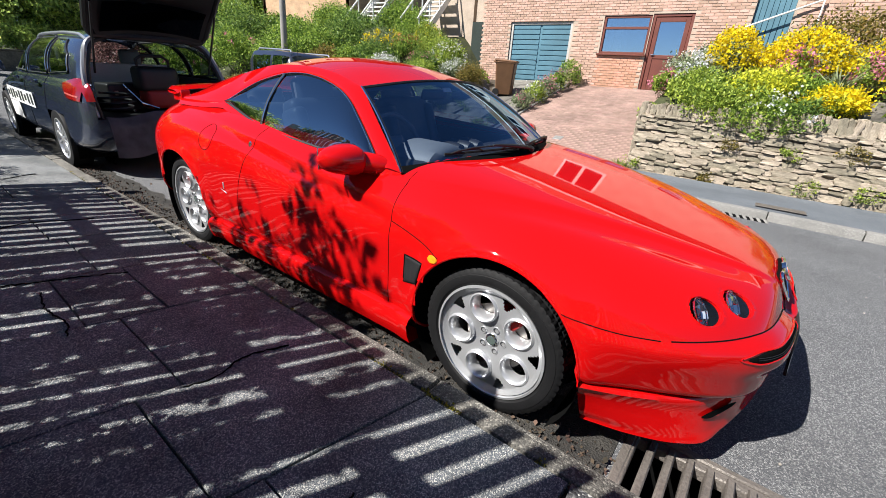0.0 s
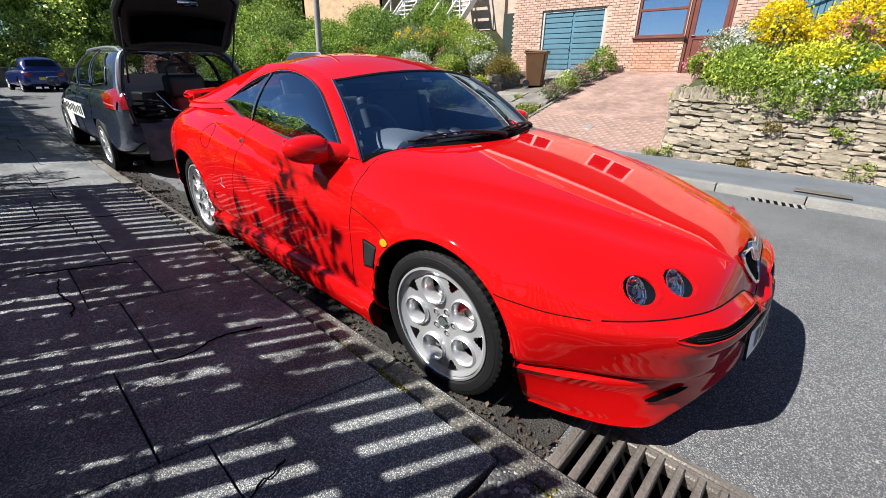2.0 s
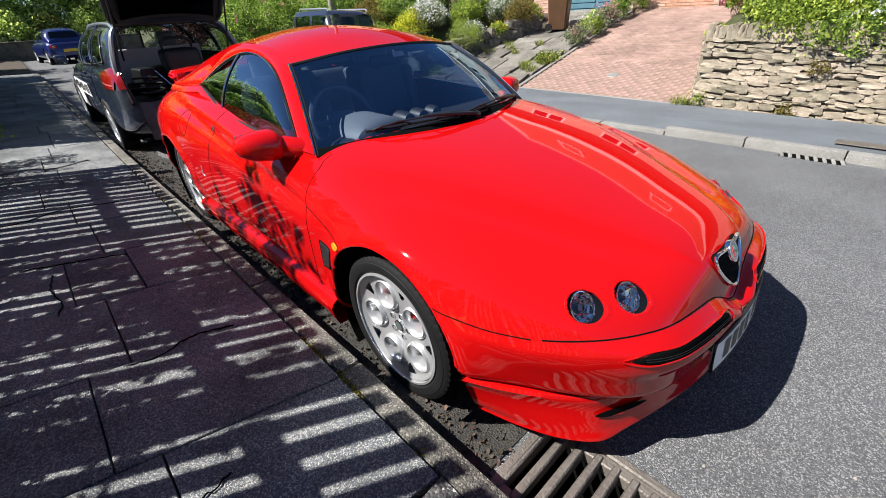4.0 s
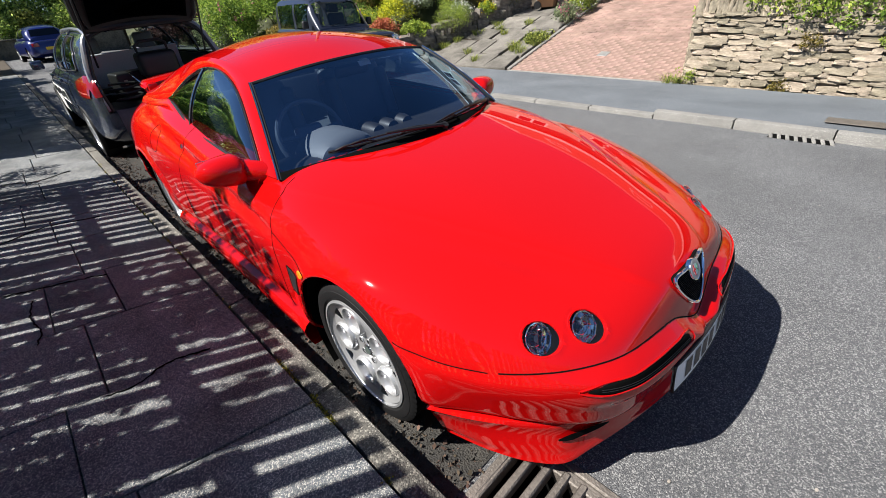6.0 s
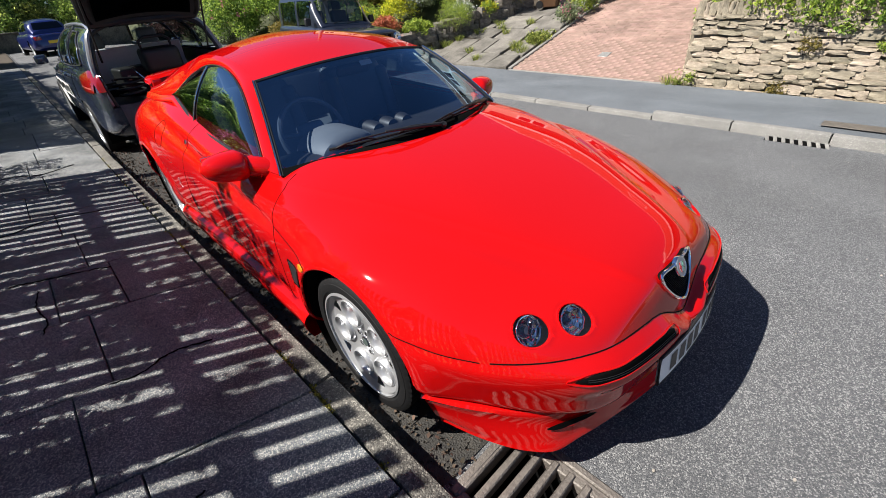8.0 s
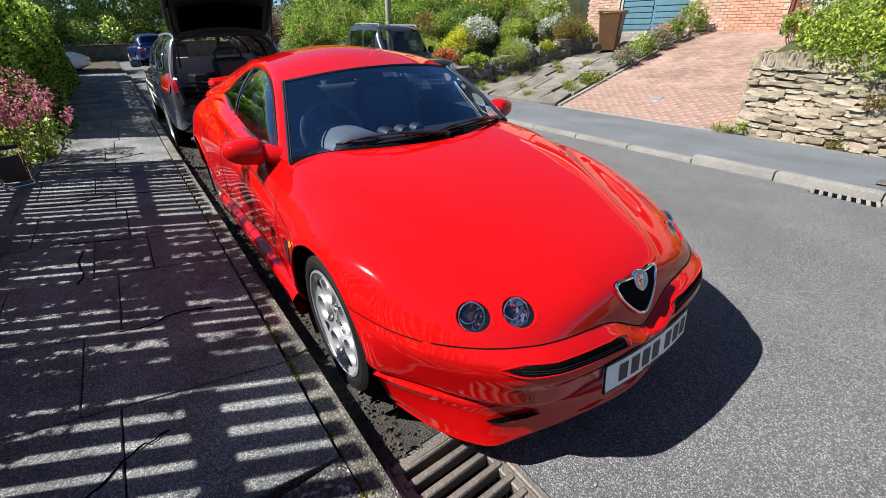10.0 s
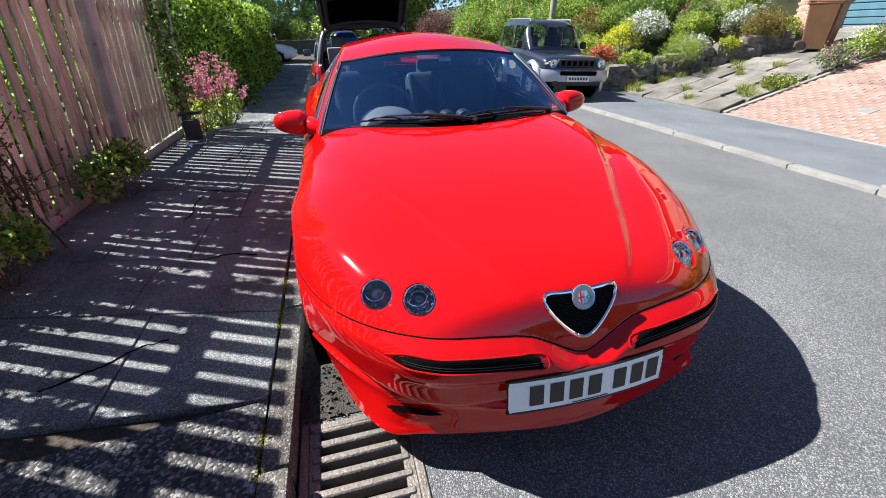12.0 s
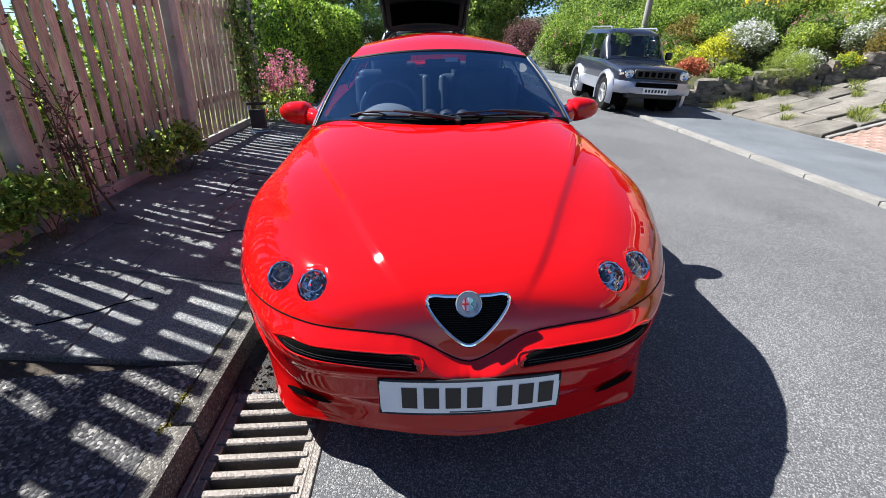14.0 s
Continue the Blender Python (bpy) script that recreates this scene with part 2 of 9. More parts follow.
def speckle(name, base, chips, scale=120.0, rough=0.85, bump=0.5, patch=1.2, stain=0.35, each=0.0):
    """Stone chips in a binder: tarmac and cast slabs, with worn patches."""
    m, t, b = nodes_of(name)
    N, L = t.nodes, t.links
    co = N.new("ShaderNodeTexCoord")
    vo = N.new("ShaderNodeTexVoronoi")
    vo.inputs["Scale"].default_value = scale
    no = N.new("ShaderNodeTexNoise")
    no.inputs["Scale"].default_value, no.inputs["Detail"].default_value, no.inputs["Roughness"].default_value = patch, 9, 0.62
    gr = N.new("ShaderNodeTexNoise")
    gr.inputs["Scale"].default_value, gr.inputs["Detail"].default_value = scale * 0.45, 3
    for q in (vo, no, gr):
        L.new(co.outputs["Object"], q.inputs["Vector"])
    sep = N.new("ShaderNodeSeparateColor")
    L.new(vo.outputs["Color"], sep.inputs[0])
    r1 = N.new("ShaderNodeValToRGB")
    els = r1.color_ramp.elements
    els[0].position, els[1].position = 0.15, 0.97
    els[0].color, els[1].color = (*base, 1), (*chips, 1)
    mid = els.new(0.72)
    mid.color = (*[0.75 * p + 0.25 * q for p, q in zip(base, chips)], 1)
    L.new(sep.outputs[0], r1.inputs[0])
    r2 = N.new("ShaderNodeValToRGB")
    r2.color_ramp.elements[0].position, r2.color_ramp.elements[1].position = 0.3, 0.68
    r2.color_ramp.elements[0].color = (*[1 - stain] * 3, 1)
    r2.color_ramp.elements[1].color = (1.0 + stain * 0.4,) * 3 + (1,)
    L.new(no.outputs["Fac"], r2.inputs[0])
    mx = N.new("ShaderNodeMix")
    mx.data_type, mx.blend_type = "RGBA", "MULTIPLY"
    mx.inputs[0].default_value = 1.0
    L.new(r1.outputs[0], mx.inputs[6])
    L.new(r2.outputs[0], mx.inputs[7])
    out = mx.outputs[2]
    if each:
        info = N.new("ShaderNodeObjectInfo")
        mr = N.new("ShaderNodeMapRange")
        mr.inputs["To Min"].default_value, mr.inputs["To Max"].default_value = 1 - each, 1 + each
        L.new(info.outputs["Random"], mr.inputs["Value"])
        hs = N.new("ShaderNodeHueSaturation")
        L.new(mr.outputs[0], hs.inputs["Value"])
        L.new(out, hs.inputs["Color"])
        out = hs.outputs[0]
    L.new(out, b.inputs["Base Color"])
    b.inputs["Roughness"].default_value = rough
    b.inputs["Specular IOR Level"].default_value = 0.18
    bp = N.new("ShaderNodeBump")
    bp.inputs["Strength"].default_value, bp.inputs["Distance"].default_value = bump, 0.006
    sm = N.new("ShaderNodeMath")
    sm.operation = "SUBTRACT"
    L.new(gr.outputs["Fac"], sm.inputs[0])
    L.new(vo.outputs["Distance"], sm.inputs[1])
    L.new(sm.outputs[0], bp.inputs["Height"])
    L.new(bp.outputs[0], b.inputs["Normal"])
    return m


M_RED = mat("red_paint", (0.46, 0.003, 0.003), 0.5, var=0.012, fine=900, coarse=1, bump=0.0, coat=1.0, spec=0.0)
M_RED.node_tree.nodes["Principled BSDF"].inputs["Coat IOR"].default_value = 1.52
M_GREY_PAINT = mat("grey_metallic_paint", (0.048, 0.060, 0.098), 0.2, 0.55, var=0.06, fine=900, coarse=3, bump=0, coat=1.0)
M_BLUE_PAINT = mat("blue_paint", (0.006, 0.014, 0.12), 0.3, 0.2, var=0.05, fine=600, coarse=2, bump=0, coat=1.0)
M_WHITE_PAINT = mat("white_paint", (0.75, 0.76, 0.78), 0.3, var=0.03, bump=0, coat=1.0)
M_NAVY_PAINT = mat("navy_paint", (0.022, 0.027, 0.045), 0.3, 0.1, var=0.05, fine=600, bump=0, coat=1.0)
M_SILVER_PAINT = mat("silver_paint", (0.36, 0.38, 0.44), 0.35, 0.5, var=0.05, fine=700, bump=0, coat=0.8)
M_TYRE = mat("tyre_rubber", (0.006, 0.006, 0.007), 0.7, var=0.35, fine=120, coarse=9, bump=0.12, stain=0.3, spec=0.3)
M_BLACK = mat("black_plastic", (0.013, 0.013, 0.014), 0.5, var=0.25, fine=160, coarse=6, bump=0.06)
# near-black: shade of gaps, slots, arches and pits put into colour; scuttle too
M_UNLIT_BLACK = mat("unlit_black_lining", (0.004, 0.004, 0.004), 1.0, var=0.2, bump=0, spec=0.05)
M_ALLOY = mat("silver_alloy", (0.58, 0.59, 0.61), 0.3, 0.65, var=0.05, fine=400, coarse=5, bump=0.02, coat=0.4)
M_DISC = mat("brake_steel", (0.35, 0.33, 0.31), 0.35, 0.9, var=0.2, fine=300, bump=0.05)
M_CALIPER = mat("red_caliper_paint", (0.42, 0.012, 0.01), 0.45, var=0.1, bump=0.05)
M_CHROME = mat("chrome", (0.86, 0.87, 0.89), 0.06, 1.0, var=0.02, bump=0)
# the sky's blue reflection is put into this glass's gloss and tint
M_GLASS = pane("sky_tinted_glass", (0.66, 0.78, 0.92), (0.5, 0.76, 1.0), 0.22)
M_SIDEGLASS = pane("side_window_glass", (0.36, 0.44, 0.52), (0.8, 0.92, 1.0), 0.34)
M_SKYGLASS = pane("house_window_glass", (0.5, 0.55, 0.58), (0.85, 0.93, 1.0), 0.45)
M_MIDGLASS = pane("grey_tinted_glass", (0.45, 0.5, 0.5), face_on=0.07)
M_CLEAR = pane("clear_glass", (0.9, 0.93, 0.94), face_on=0.05)
M_DARKGLASS = pane("dark_tinted_glass", (0.12, 0.13, 0.13))
M_LEATHER = mat("dark_grey_leather", (0.13, 0.145, 0.17), 0.45, var=0.2, fine=220, coarse=5, bump=0.12)
M_DASH = mat("grey_soft_dash", (0.105, 0.115, 0.128), 0.6, var=0.12, fine=500, coarse=6, bump=0.08)
M_AMBER = mat("amber_lens", (0.85, 0.28, 0.01), 0.15, var=0.1, fine=300, bump=0.1, coat=1)
M_TAIL = mat("red_lens", (0.24, 0.004, 0.006), 0.12, var=0.2, fine=90, coarse=12, bump=0.1, coat=1)
M_PLATE = mat("white_plate", (0.86, 0.86, 0.85), 0.35, var=0.04, fine=200, bump=0.03)
M_YPLATE = mat("yellow_plate", (0.75, 0.5, 0.03), 0.35, var=0.05, bump=0.02)
M_INK = mat("black_ink", (0.012, 0.012, 0.014), 0.45, var=0.1, bump=0)
M_ASPHALT = speckle("road_tarmac", (0.08, 0.083, 0.090), (0.32, 0.32, 0.32), 240, 0.88, 0.5, 0.9, 0.22)
M_OLD_TARMAC = speckle("coarse_tarmac", (0.050, 0.051, 0.054), (0.32, 0.31, 0.295), 95, 0.9, 0.9, 2.0, 0.4)
M_FLAG = speckle("worn_flagstone", (0.155, 0.145, 0.130), (0.29, 0.27, 0.235), 120, 0.9, 0.7, 2.5, 0.45, each=0.2)
M_FAR_TARMAC = speckle("blue_grey_pavement_tarmac", (0.115, 0.130, 0.148), (0.23, 0.245, 0.26), 220, 0.88, 0.4, 0.8, 0.28)
M_SLAB = speckle("cast_stone_slab", (0.082, 0.094, 0.110), (0.53, 0.52, 0.48), 300, 0.85, 0.6, 2.2, 0.55, each=0.12)
M_KERB = speckle("kerb_stone", (0.105, 0.10, 0.092), (0.34, 0.32, 0.28), 160, 0.85, 0.6, 3.0, 0.42, each=0.12)
M_FAR_KERB = speckle("pale_concrete_kerb", (0.215, 0.21, 0.198), (0.37, 0.36, 0.335), 160, 0.85, 0.3, 2.0, 0.25, each=0.08)
M_CONCRETE = speckle("weathered_concrete", (0.36, 0.355, 0.33), (0.50, 0.49, 0.46), 420, 0.9, 0.3, 3.0, 0.3)
M_DIRT = mat("dark_soil", (0.035, 0.027, 0.02), 0.95, var=0.5, fine=90, coarse=6, bump=0.9, second=(0.085, 0.065, 0.045))
M_GRASS = mat("rough_grass_ground", (0.018, 0.024, 0.008), 0.95, var=0.5, fine=45, coarse=1.6, bump=1.0, second=(0.075, 0.085, 0.028), stain=0.4)
M_IRON = mat("rusty_cast_iron", (0.12, 0.105, 0.094), 0.5, 0.3, var=0.22, fine=110, coarse=9, bump=0.5, second=(0.20, 0.178, 0.158))
M_FENCE = mat("weathered_fence_wood", (0.36, 0.30, 0.235), 0.85, var=0.3, fine=34, coarse=2.6, bump=0.6, stretch=(3, 3, 0.25), each=0.18, second=(0.72, 0.63, 0.51), stain=0.4)
M_BRICK = mat("tan_brick", (0.41, 0.25, 0.182), 0.9, var=0.2, fine=70, coarse=9, bump=0.5, each=0.22, second=(0.53, 0.365, 0.285))
M_BRICK_RED = mat("orange_red_brick", (0.44, 0.22, 0.142), 0.9, var=0.2, fine=70, coarse=9, bump=0.5, each=0.2, second=(0.53, 0.31, 0.215))
M_MORTAR = mat("mortar", (0.42, 0.34, 0.27), 0.95, var=0.2, fine=60, coarse=3, bump=0.4)
M_STONE = mat("honey_limestone", (0.33, 0.278, 0.20), 0.92, var=0.3, fine=26, coarse=4, bump=1.0, each=0.3, second=(0.50, 0.43, 0.325), stain=0.4)
M_DARKSTONE = mat("grey_rubble_stone", (0.11, 0.10, 0.085), 0.92, var=0.35, fine=30, coarse=4, bump=1.0, each=0.3, second=(0.27, 0.245, 0.205), stain=0.45)
M_PAVER = mat("pink_block_paver", (0.275, 0.178, 0.145), 0.9, var=0.2, fine=60, coarse=5, bump=0.35, each=0.14, second=(0.36, 0.248, 0.205), stain=0.35)
M_TEAL = mat("teal_painted_steel", (0.085, 0.185, 0.24), 0.5, var=0.12, fine=40, coarse=3, bump=0.06, stain=0.15)
M_BROWN_FRAME = mat("red_brown_stained_frame", (0.13, 0.035, 0.022), 0.5, var=0.2, fine=40, coarse=4, bump=0.1)
M_WHITE = mat("white_painted_wood", (0.74, 0.73, 0.70), 0.6, var=0.08, fine=40, bump=0.1, stain=0.1)
M_CURTAIN = mat("white_curtain", (0.72, 0.72, 0.72), 0.9, var=0.06, bump=0.1)
M_ROOM = mat("dim_room_wall", (0.22, 0.2, 0.18), 0.9, var=0.1, bump=0)
M_BIN = mat("brown_bin_plastic", (0.2, 0.1, 0.048), 0.5, var=0.12, fine=160, coarse=4, bump=0.08, stain=0.15)
M_POLE = mat("grey_weathered_pole", (0.30, 0.285, 0.26), 0.85, var=0.2, fine=50, coarse=2, bump=0.35, stretch=(2, 2, 0.3), stain=0.2)
M_WOOD = mat("brown_deck_wood", (0.22, 0.10, 0.05), 0.8, var=0.25, fine=40, coarse=4, bump=0.3)
M_STEM = mat("plant_stem", (0.085, 0.075, 0.03), 0.8, var=0.3, fine=60, bump=0.3)
M_BARK = mat("tree_bark", (0.10, 0.075, 0.05), 0.9, var=0.35, fine=40, coarse=5, bump=0.8)
M_LEAF = leafy("mid_green_leaves", (0.135, 0.22, 0.036))
M_LEAF_LIGHT = leafy("light_green_leaves", (0.19, 0.262, 0.042), 0.6)
M_LEAF_DARK = leafy("dark_green_leaves", (0.095, 0.165, 0.034))
M_LEAF_HEDGE = leafy("hedge_leaves", (0.15, 0.26, 0.035), 0.9, 0.5, 0.45)
M_LEAF_GREY = leafy("grey_green_leaves", (0.16, 0.2, 0.11))
M_LEAF_OLIVE = leafy("olive_brown_leaves", (0.15, 0.13, 0.03))
M_LEAF_TREE = leafy("tree_leaves", (0.27, 0.37, 0.10), 0.8, 0.4, 0.55)
# brighter copy of the leaves: sunlight on the bank put into their colour
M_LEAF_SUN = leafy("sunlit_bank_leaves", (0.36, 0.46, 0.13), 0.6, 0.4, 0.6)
M_LEAF_LIME = leafy("lime_leaves", (0.36, 0.40, 0.03))
M_GRASSBLADE = leafy("grass_blades", (0.16, 0.2, 0.045))
M_YELLOW = leafy("yellow_flowers", (0.57, 0.46, 0.008), 0.2)
M_PINK = leafy("pink_flowers", (0.42, 0.15, 0.20), 0.4)
M_WHITEFL = leafy("white_flowers", (0.75, 0.75, 0.68), 0.12)
M_ORANGE = leafy("coral_leaves", (0.34, 0.12, 0.06), 0.3)
M_PURPLE = leafy("dark_purple_leaves", (0.10, 0.055, 0.05), 0.4)


# ---- the ground and the street ----
KERB_IN, KERB_OUT, FAR_KERB = -1.03, -0.93, 4.40
FENCE_X = -2.70


def road_z(x):
    return float(np.interp(x, [-0.93, 0.9, 4.4], [0.0, 0.0, -0.235]))


def bank_z(x, y):
    """The hillside past the far pavement."""
    drive = -0.37 + 0.25 * min(max(x - 6.95, 0), 5.7)
    if y < 1.55:
        return float(np.interp(x, [6.9, 7.3, 7.45, 9.5, 12.7, 16, 60], [-0.42, -0.42, 0.85, 1.35, 1.9, 2.4, 6.0]))
    if y < 9.0:
        return drive if x < 12.65 else drive + 0.1 * (x - 12.65)
    steep = float(np.interp(x, [6.4, 7.2, 9.0, 12.0, 16.0, 60], [-0.38, 0.1, 1.0, 2.2, 3.2, 10.0]))
    k = min((y - 9.0) / 1.5, 1.0)
    return drive * (1 - k) + steep * k


def ground_z(x, y):
    if x < KERB_IN:
        return 0.11 + 0.03 * min(KERB_IN - x, 2.0)
    if x < FAR_KERB:
        return road_z(max(x, KERB_OUT))
    if x <= 6.95:
        return float(np.interp(x, [4.4, 6.95], [-0.13, -0.35]))
    return bank_z(x, y)


def sheet(xs, ys, z, drop=0.0, wave=0.0):
    bm = bmesh.new()
    p = np.array([[(x, y, z(x, y) - drop + wave * noise.noise((x * 0.7, y * 0.7, 3.0))) for x in xs] for y in ys])
    add_grid(bm, p)
    return bm


_gx = [-600, -150, -40, -12, -6, -3.5, -2.75, -1.03, -0.93, 0.9, 2.6, 4.39, 4.41, 6.9, 6.96, 7.3, 7.45, 8.2, 9, 10, 11, 12, 12.65, 13, 14, 16, 20, 30, 60, 200, 600]
_gy = [-600, -150, -50, -20, -8, -3, 0, 1.5, 1.56, 3, 5.2, 7, 9, 9.7, 10.5, 12, 15, 20, 26, 32, 45, 80, 200, 600]
solid("ground", sheet(_gx, _gy, lambda x, y: ground_z(x, y) - (0.45 if KERB_OUT <= x < FAR_KERB else (0.2 if FAR_KERB <= x < 6.93 else 0.0)), 0.05), M_GRASS, "rough green ground under gardens, reaching the horizon", "ground", "structure", smooth=0)

_rx = np.r_[KERB_OUT, np.linspace(-0.6, 0.9, 8), np.linspace(1.2, FAR_KERB, 12)]
_rx = np.sort(np.r_[_rx, -0.52])
_ry = np.sort(np.r_[-60, -30, -15, np.arange(-8, 14, 0.5), 15, 20, 25, 31, -1.11, -0.54])
_road = sheet(_rx, _ry, lambda x, y: road_z(x) + (0.004 * noise.noise((x * 1.3, y * 1.3, 0)) if x > 0 else 0.0), 0.0)
bmesh.ops.delete(_road, geom=[f for f in _road.faces if f.calc_center_median().x < -0.52 and -1.11 < f.calc_center_median().y < -0.54], context="FACES")
solid("road", _road, M_ASPHALT, "sunlit grey tarmac road with worn chippings", "road", "structure", smooth=60)


def kerb_drop(y):
    """How far the far kerb is lowered where vehicles cross it."""
    return float(0.055 * step01(y, 0.4, 1.2) * (1 - step01(y, 9.5, 10.4)))


solid("far_pavement", sheet(np.linspace(FAR_KERB + 0.12, 6.93, 8), np.r_[-60, -20, np.arange(-8, 20, 1.0), 31],
      lambda x, y: float(np.interp(x, [4.4, 6.95], [-0.13, -0.35])) - kerb_drop(y) * (1 - float(step01(x, 4.5, 5.6))) + 0.006 * noise.noise((x, y, 5))),
      M_FAR_TARMAC, "smooth blue-grey tarmac pavement across the road", "pavement", "structure", smooth=60)
# where the road ends: turning area and a low wall with a bank behind it
solid("road_end", sheet([-14, -8, -2.6, -0.95], [16.5, 20, 25, 31], lambda x, y: 0.02, 0.0), M_ASPHALT, "worn tarmac turning area at the road end", "road", "structure", smooth=0)


def coping_wall(name, a, b, z0, z1, thick, material, label):
    bm = bmesh.new()
    d = Vector((b[0] - a[0], b[1] - a[1], 0))
    m = Matrix.Translation(((a[0] + b[0]) / 2, (a[1] + b[1]) / 2, 0)) @ Matrix.Rotation(math.atan2(d.y, d.x), 4, "Z")
    add_box(bm, d.length, thick, z1 - z0, m @ Matrix.Translation((0, 0, (z0 + z1) / 2)), 0.02)
    add_box(bm, d.length + 0.04, thick + 0.08, 0.07, m @ Matrix.Translation((0, 0, z1 + 0.033)), 0.02)
    return solid(name, bm, material, label, "wall", "structure")


# the end wall's shade is put into a very dark stone colour
coping_wall("wall_road_end", (-16, 31.2), (4.6, 31.2), -0.3, 0.85, 0.3, mat("shaded_end_stone", (0.07, 0.065, 0.05), 0.95, var=0.4, fine=14, coarse=3, bump=1.0, second=(0.16, 0.15, 0.11)), "grey stone wall closing the road, coloured as in shade")

# the near pavement's bedding, and the coarse tarmac patch
solid("pavement", sheet(np.linspace(-2.74, KERB_IN, 6), np.r_[-60, -20, np.arange(-8, 20, 1.0), 31], lambda x, y: 0.07 + 0.03 * (KERB_IN - x)),
      M_DIRT, "pavement of large cast slabs beside the fence", "pavement", "structure")
PAVEMENT = bpy.data.objects["pavement"]
bm = bmesh.new()
_tx = np.linspace(-2.72, KERB_IN - 0.003, 50)
_p = np.array([[(x, (-0.465 - 0.09 * (KERB_IN - x)) if k == 1 else y, 0.108 + 0.03 * (KERB_IN - x) + 0.006 * noise.noise((x * 9, y * 9, 1))) for x in _tx]
               for k, y in [(0, v) for v in np.arange(-6, -0.75, 0.06)] + [(1, -0.45)]])
add_grid(bm, _p)
solid("tarmac_patch", bm, M_OLD_TARMAC, "coarse dark tarmac pavement patch next to the slabs", "pavement", "structure")

solid("lawn", sheet(np.r_[-14, -9, -6, -4.5, np.linspace(-4, -2.85, 6)], np.r_[-9, np.arange(-6, 6.4, 1.0)], lambda x, y: 0.165 + 0.012 * noise.noise((x * 3, y * 3, 9))),
      mat("sunlit_lawn", (0.13, 0.18, 0.035), 0.95, var=0.4, fine=70, coarse=3, bump=1.0, second=(0.30, 0.34, 0.10)), "sunlit garden lawn behind the fence", "lawn", "structure")

# ---- fence along the pavement ----
fence = thing("fence", pose(FENCE_X, 0, 0.15), "weathered paling fence with concrete posts and gravel boards", "fence", kind="structure")
LEAN = 0.09
rng = np.random.default_rng(5)
POST_Y = [-5.3, -3.25, -1.2, 0.86, 2.93, 5.02]


def lean_box(bm, y, z0, z1, w, t, x=0.0, skew=0.0, bev=0.004):
    """A board of width w along y, leaning with the fence."""
    v = []
    for z in (z0, z1):
        for sx in (-t / 2, t / 2):
            for sy in (-w / 2, w / 2):
                v.append(bm.verts.new((x + sx + LEAN * z, y + sy + skew * z, z)))
    for f in ((0, 1, 3, 2), (4, 6, 7, 5), (0, 4, 5, 1), (2, 3, 7, 6), (0, 2, 6, 4), (1, 5, 7, 3)):
        bm.faces.new([v[i] for i in f])
    if bev:
        bmesh.ops.bevel(bm, geom=bm.edges[:], offset=bev, segments=1, affect="EDGES")


for y in POST_Y:
    bm = bmesh.new()
    lean_box(bm, y, -0.25, 2.0, 0.115, 0.11, 0.035, bev=0.014)
    part("post", bm, M_CONCRETE, fence, "weathered concrete fence post")
for a, b in zip(POST_Y[:-1], POST_Y[1:]):
    bm = bmesh.new()
    lean_box(bm, (a + b) / 2, -0.15, 0.085, b - a - 0.12, 0.05, -0.01)
    part("gravel_board", bm, M_CONCRETE, fence, "concrete gravel board at the ground")
    for z in (0.48, 1.46):
        bm = bmesh.new()
        v0, v1 = z - 0.045, z + 0.045
        lean_box(bm, (a + b) / 2, v0, v1, b - a - 0.11, 0.05, -0.045)
        part("rail", bm, M_FENCE, fence)
    n = int(round((b - a - 0.13) / 0.128))
    for i in range(n):
        bm = bmesh.new()
        y = a + 0.1 + (i + 0.25) * (b - a - 0.13) / n
        lean_box(bm, y, 0.09 + 0.02 * rng.random(), 1.86 + 0.02 * rng.random(), 0.079 + 0.008 * rng.random(), 0.018, 0.0, 0.012 * rng.normal(), bev=0.003)
        part("pale", bm, M_FENCE, fence)

# ---- the brick house with its garage ----
HX = 12.70


def wall_with_holes(bm, x, y0, y1, z0, z1, holes, thick=0.25):
    """A wall in the plane of x with openings (y0, y1, z0, z1) that go through it."""
    ys = sorted({y0, y1, *[h[0] for h in holes], *[h[1] for h in holes]})
    zs = sorted({z0, z1, *[h[2] for h in holes], *[h[3] for h in holes]})
    for a, b in zip(ys[:-1], ys[1:]):
        for c, d in zip(zs[:-1], zs[1:]):
            if any(h[0] <= a and b <= h[1] and h[2] <= c and d <= h[3] for h in holes):
                continue
            add_box(bm, thick, b - a, d - c, Matrix.Translation((x + thick / 2, (a + b) / 2, (c + d) / 2)))
    bmesh.ops.remove_doubles(bm, verts=bm.verts[:], dist=1e-5)


GARAGE, WINDOW, DOOR = (5.55, 7.87, 0.75, 2.96), (3.14, 4.55, 2.03, 3.09), (2.02, 3.12, 1.03, 3.12)
GATE = (-0.18, 0.66, 1.9, 3.6)
house = thing("house", I4, "tan brick house with teal garage and brown door", "house")
bm = bmesh.new()
wall_with_holes(bm, HX, -7, 9.05, -0.2, 6.6, [GARAGE, WINDOW, DOOR, GATE, (6.0, 7.6, 4.4, 5.6), (2.4, 4.2, 4.4, 5.6)])
add_box(bm, 7.4, 0.25, 6.8, Matrix.Translation((HX + 3.95, 8.92, 3.2)))
add_box(bm, 7.4, 0.25, 6.8, Matrix.Translation((HX + 3.95, -6.88, 3.2)))
add_box(bm, 0.25, 16, 6.8, Matrix.Translation((HX + 7.7, 1.0, 3.2)))
house_wall = part("wall", bm, M_MORTAR, house, smooth=0)
bm = bmesh.new()
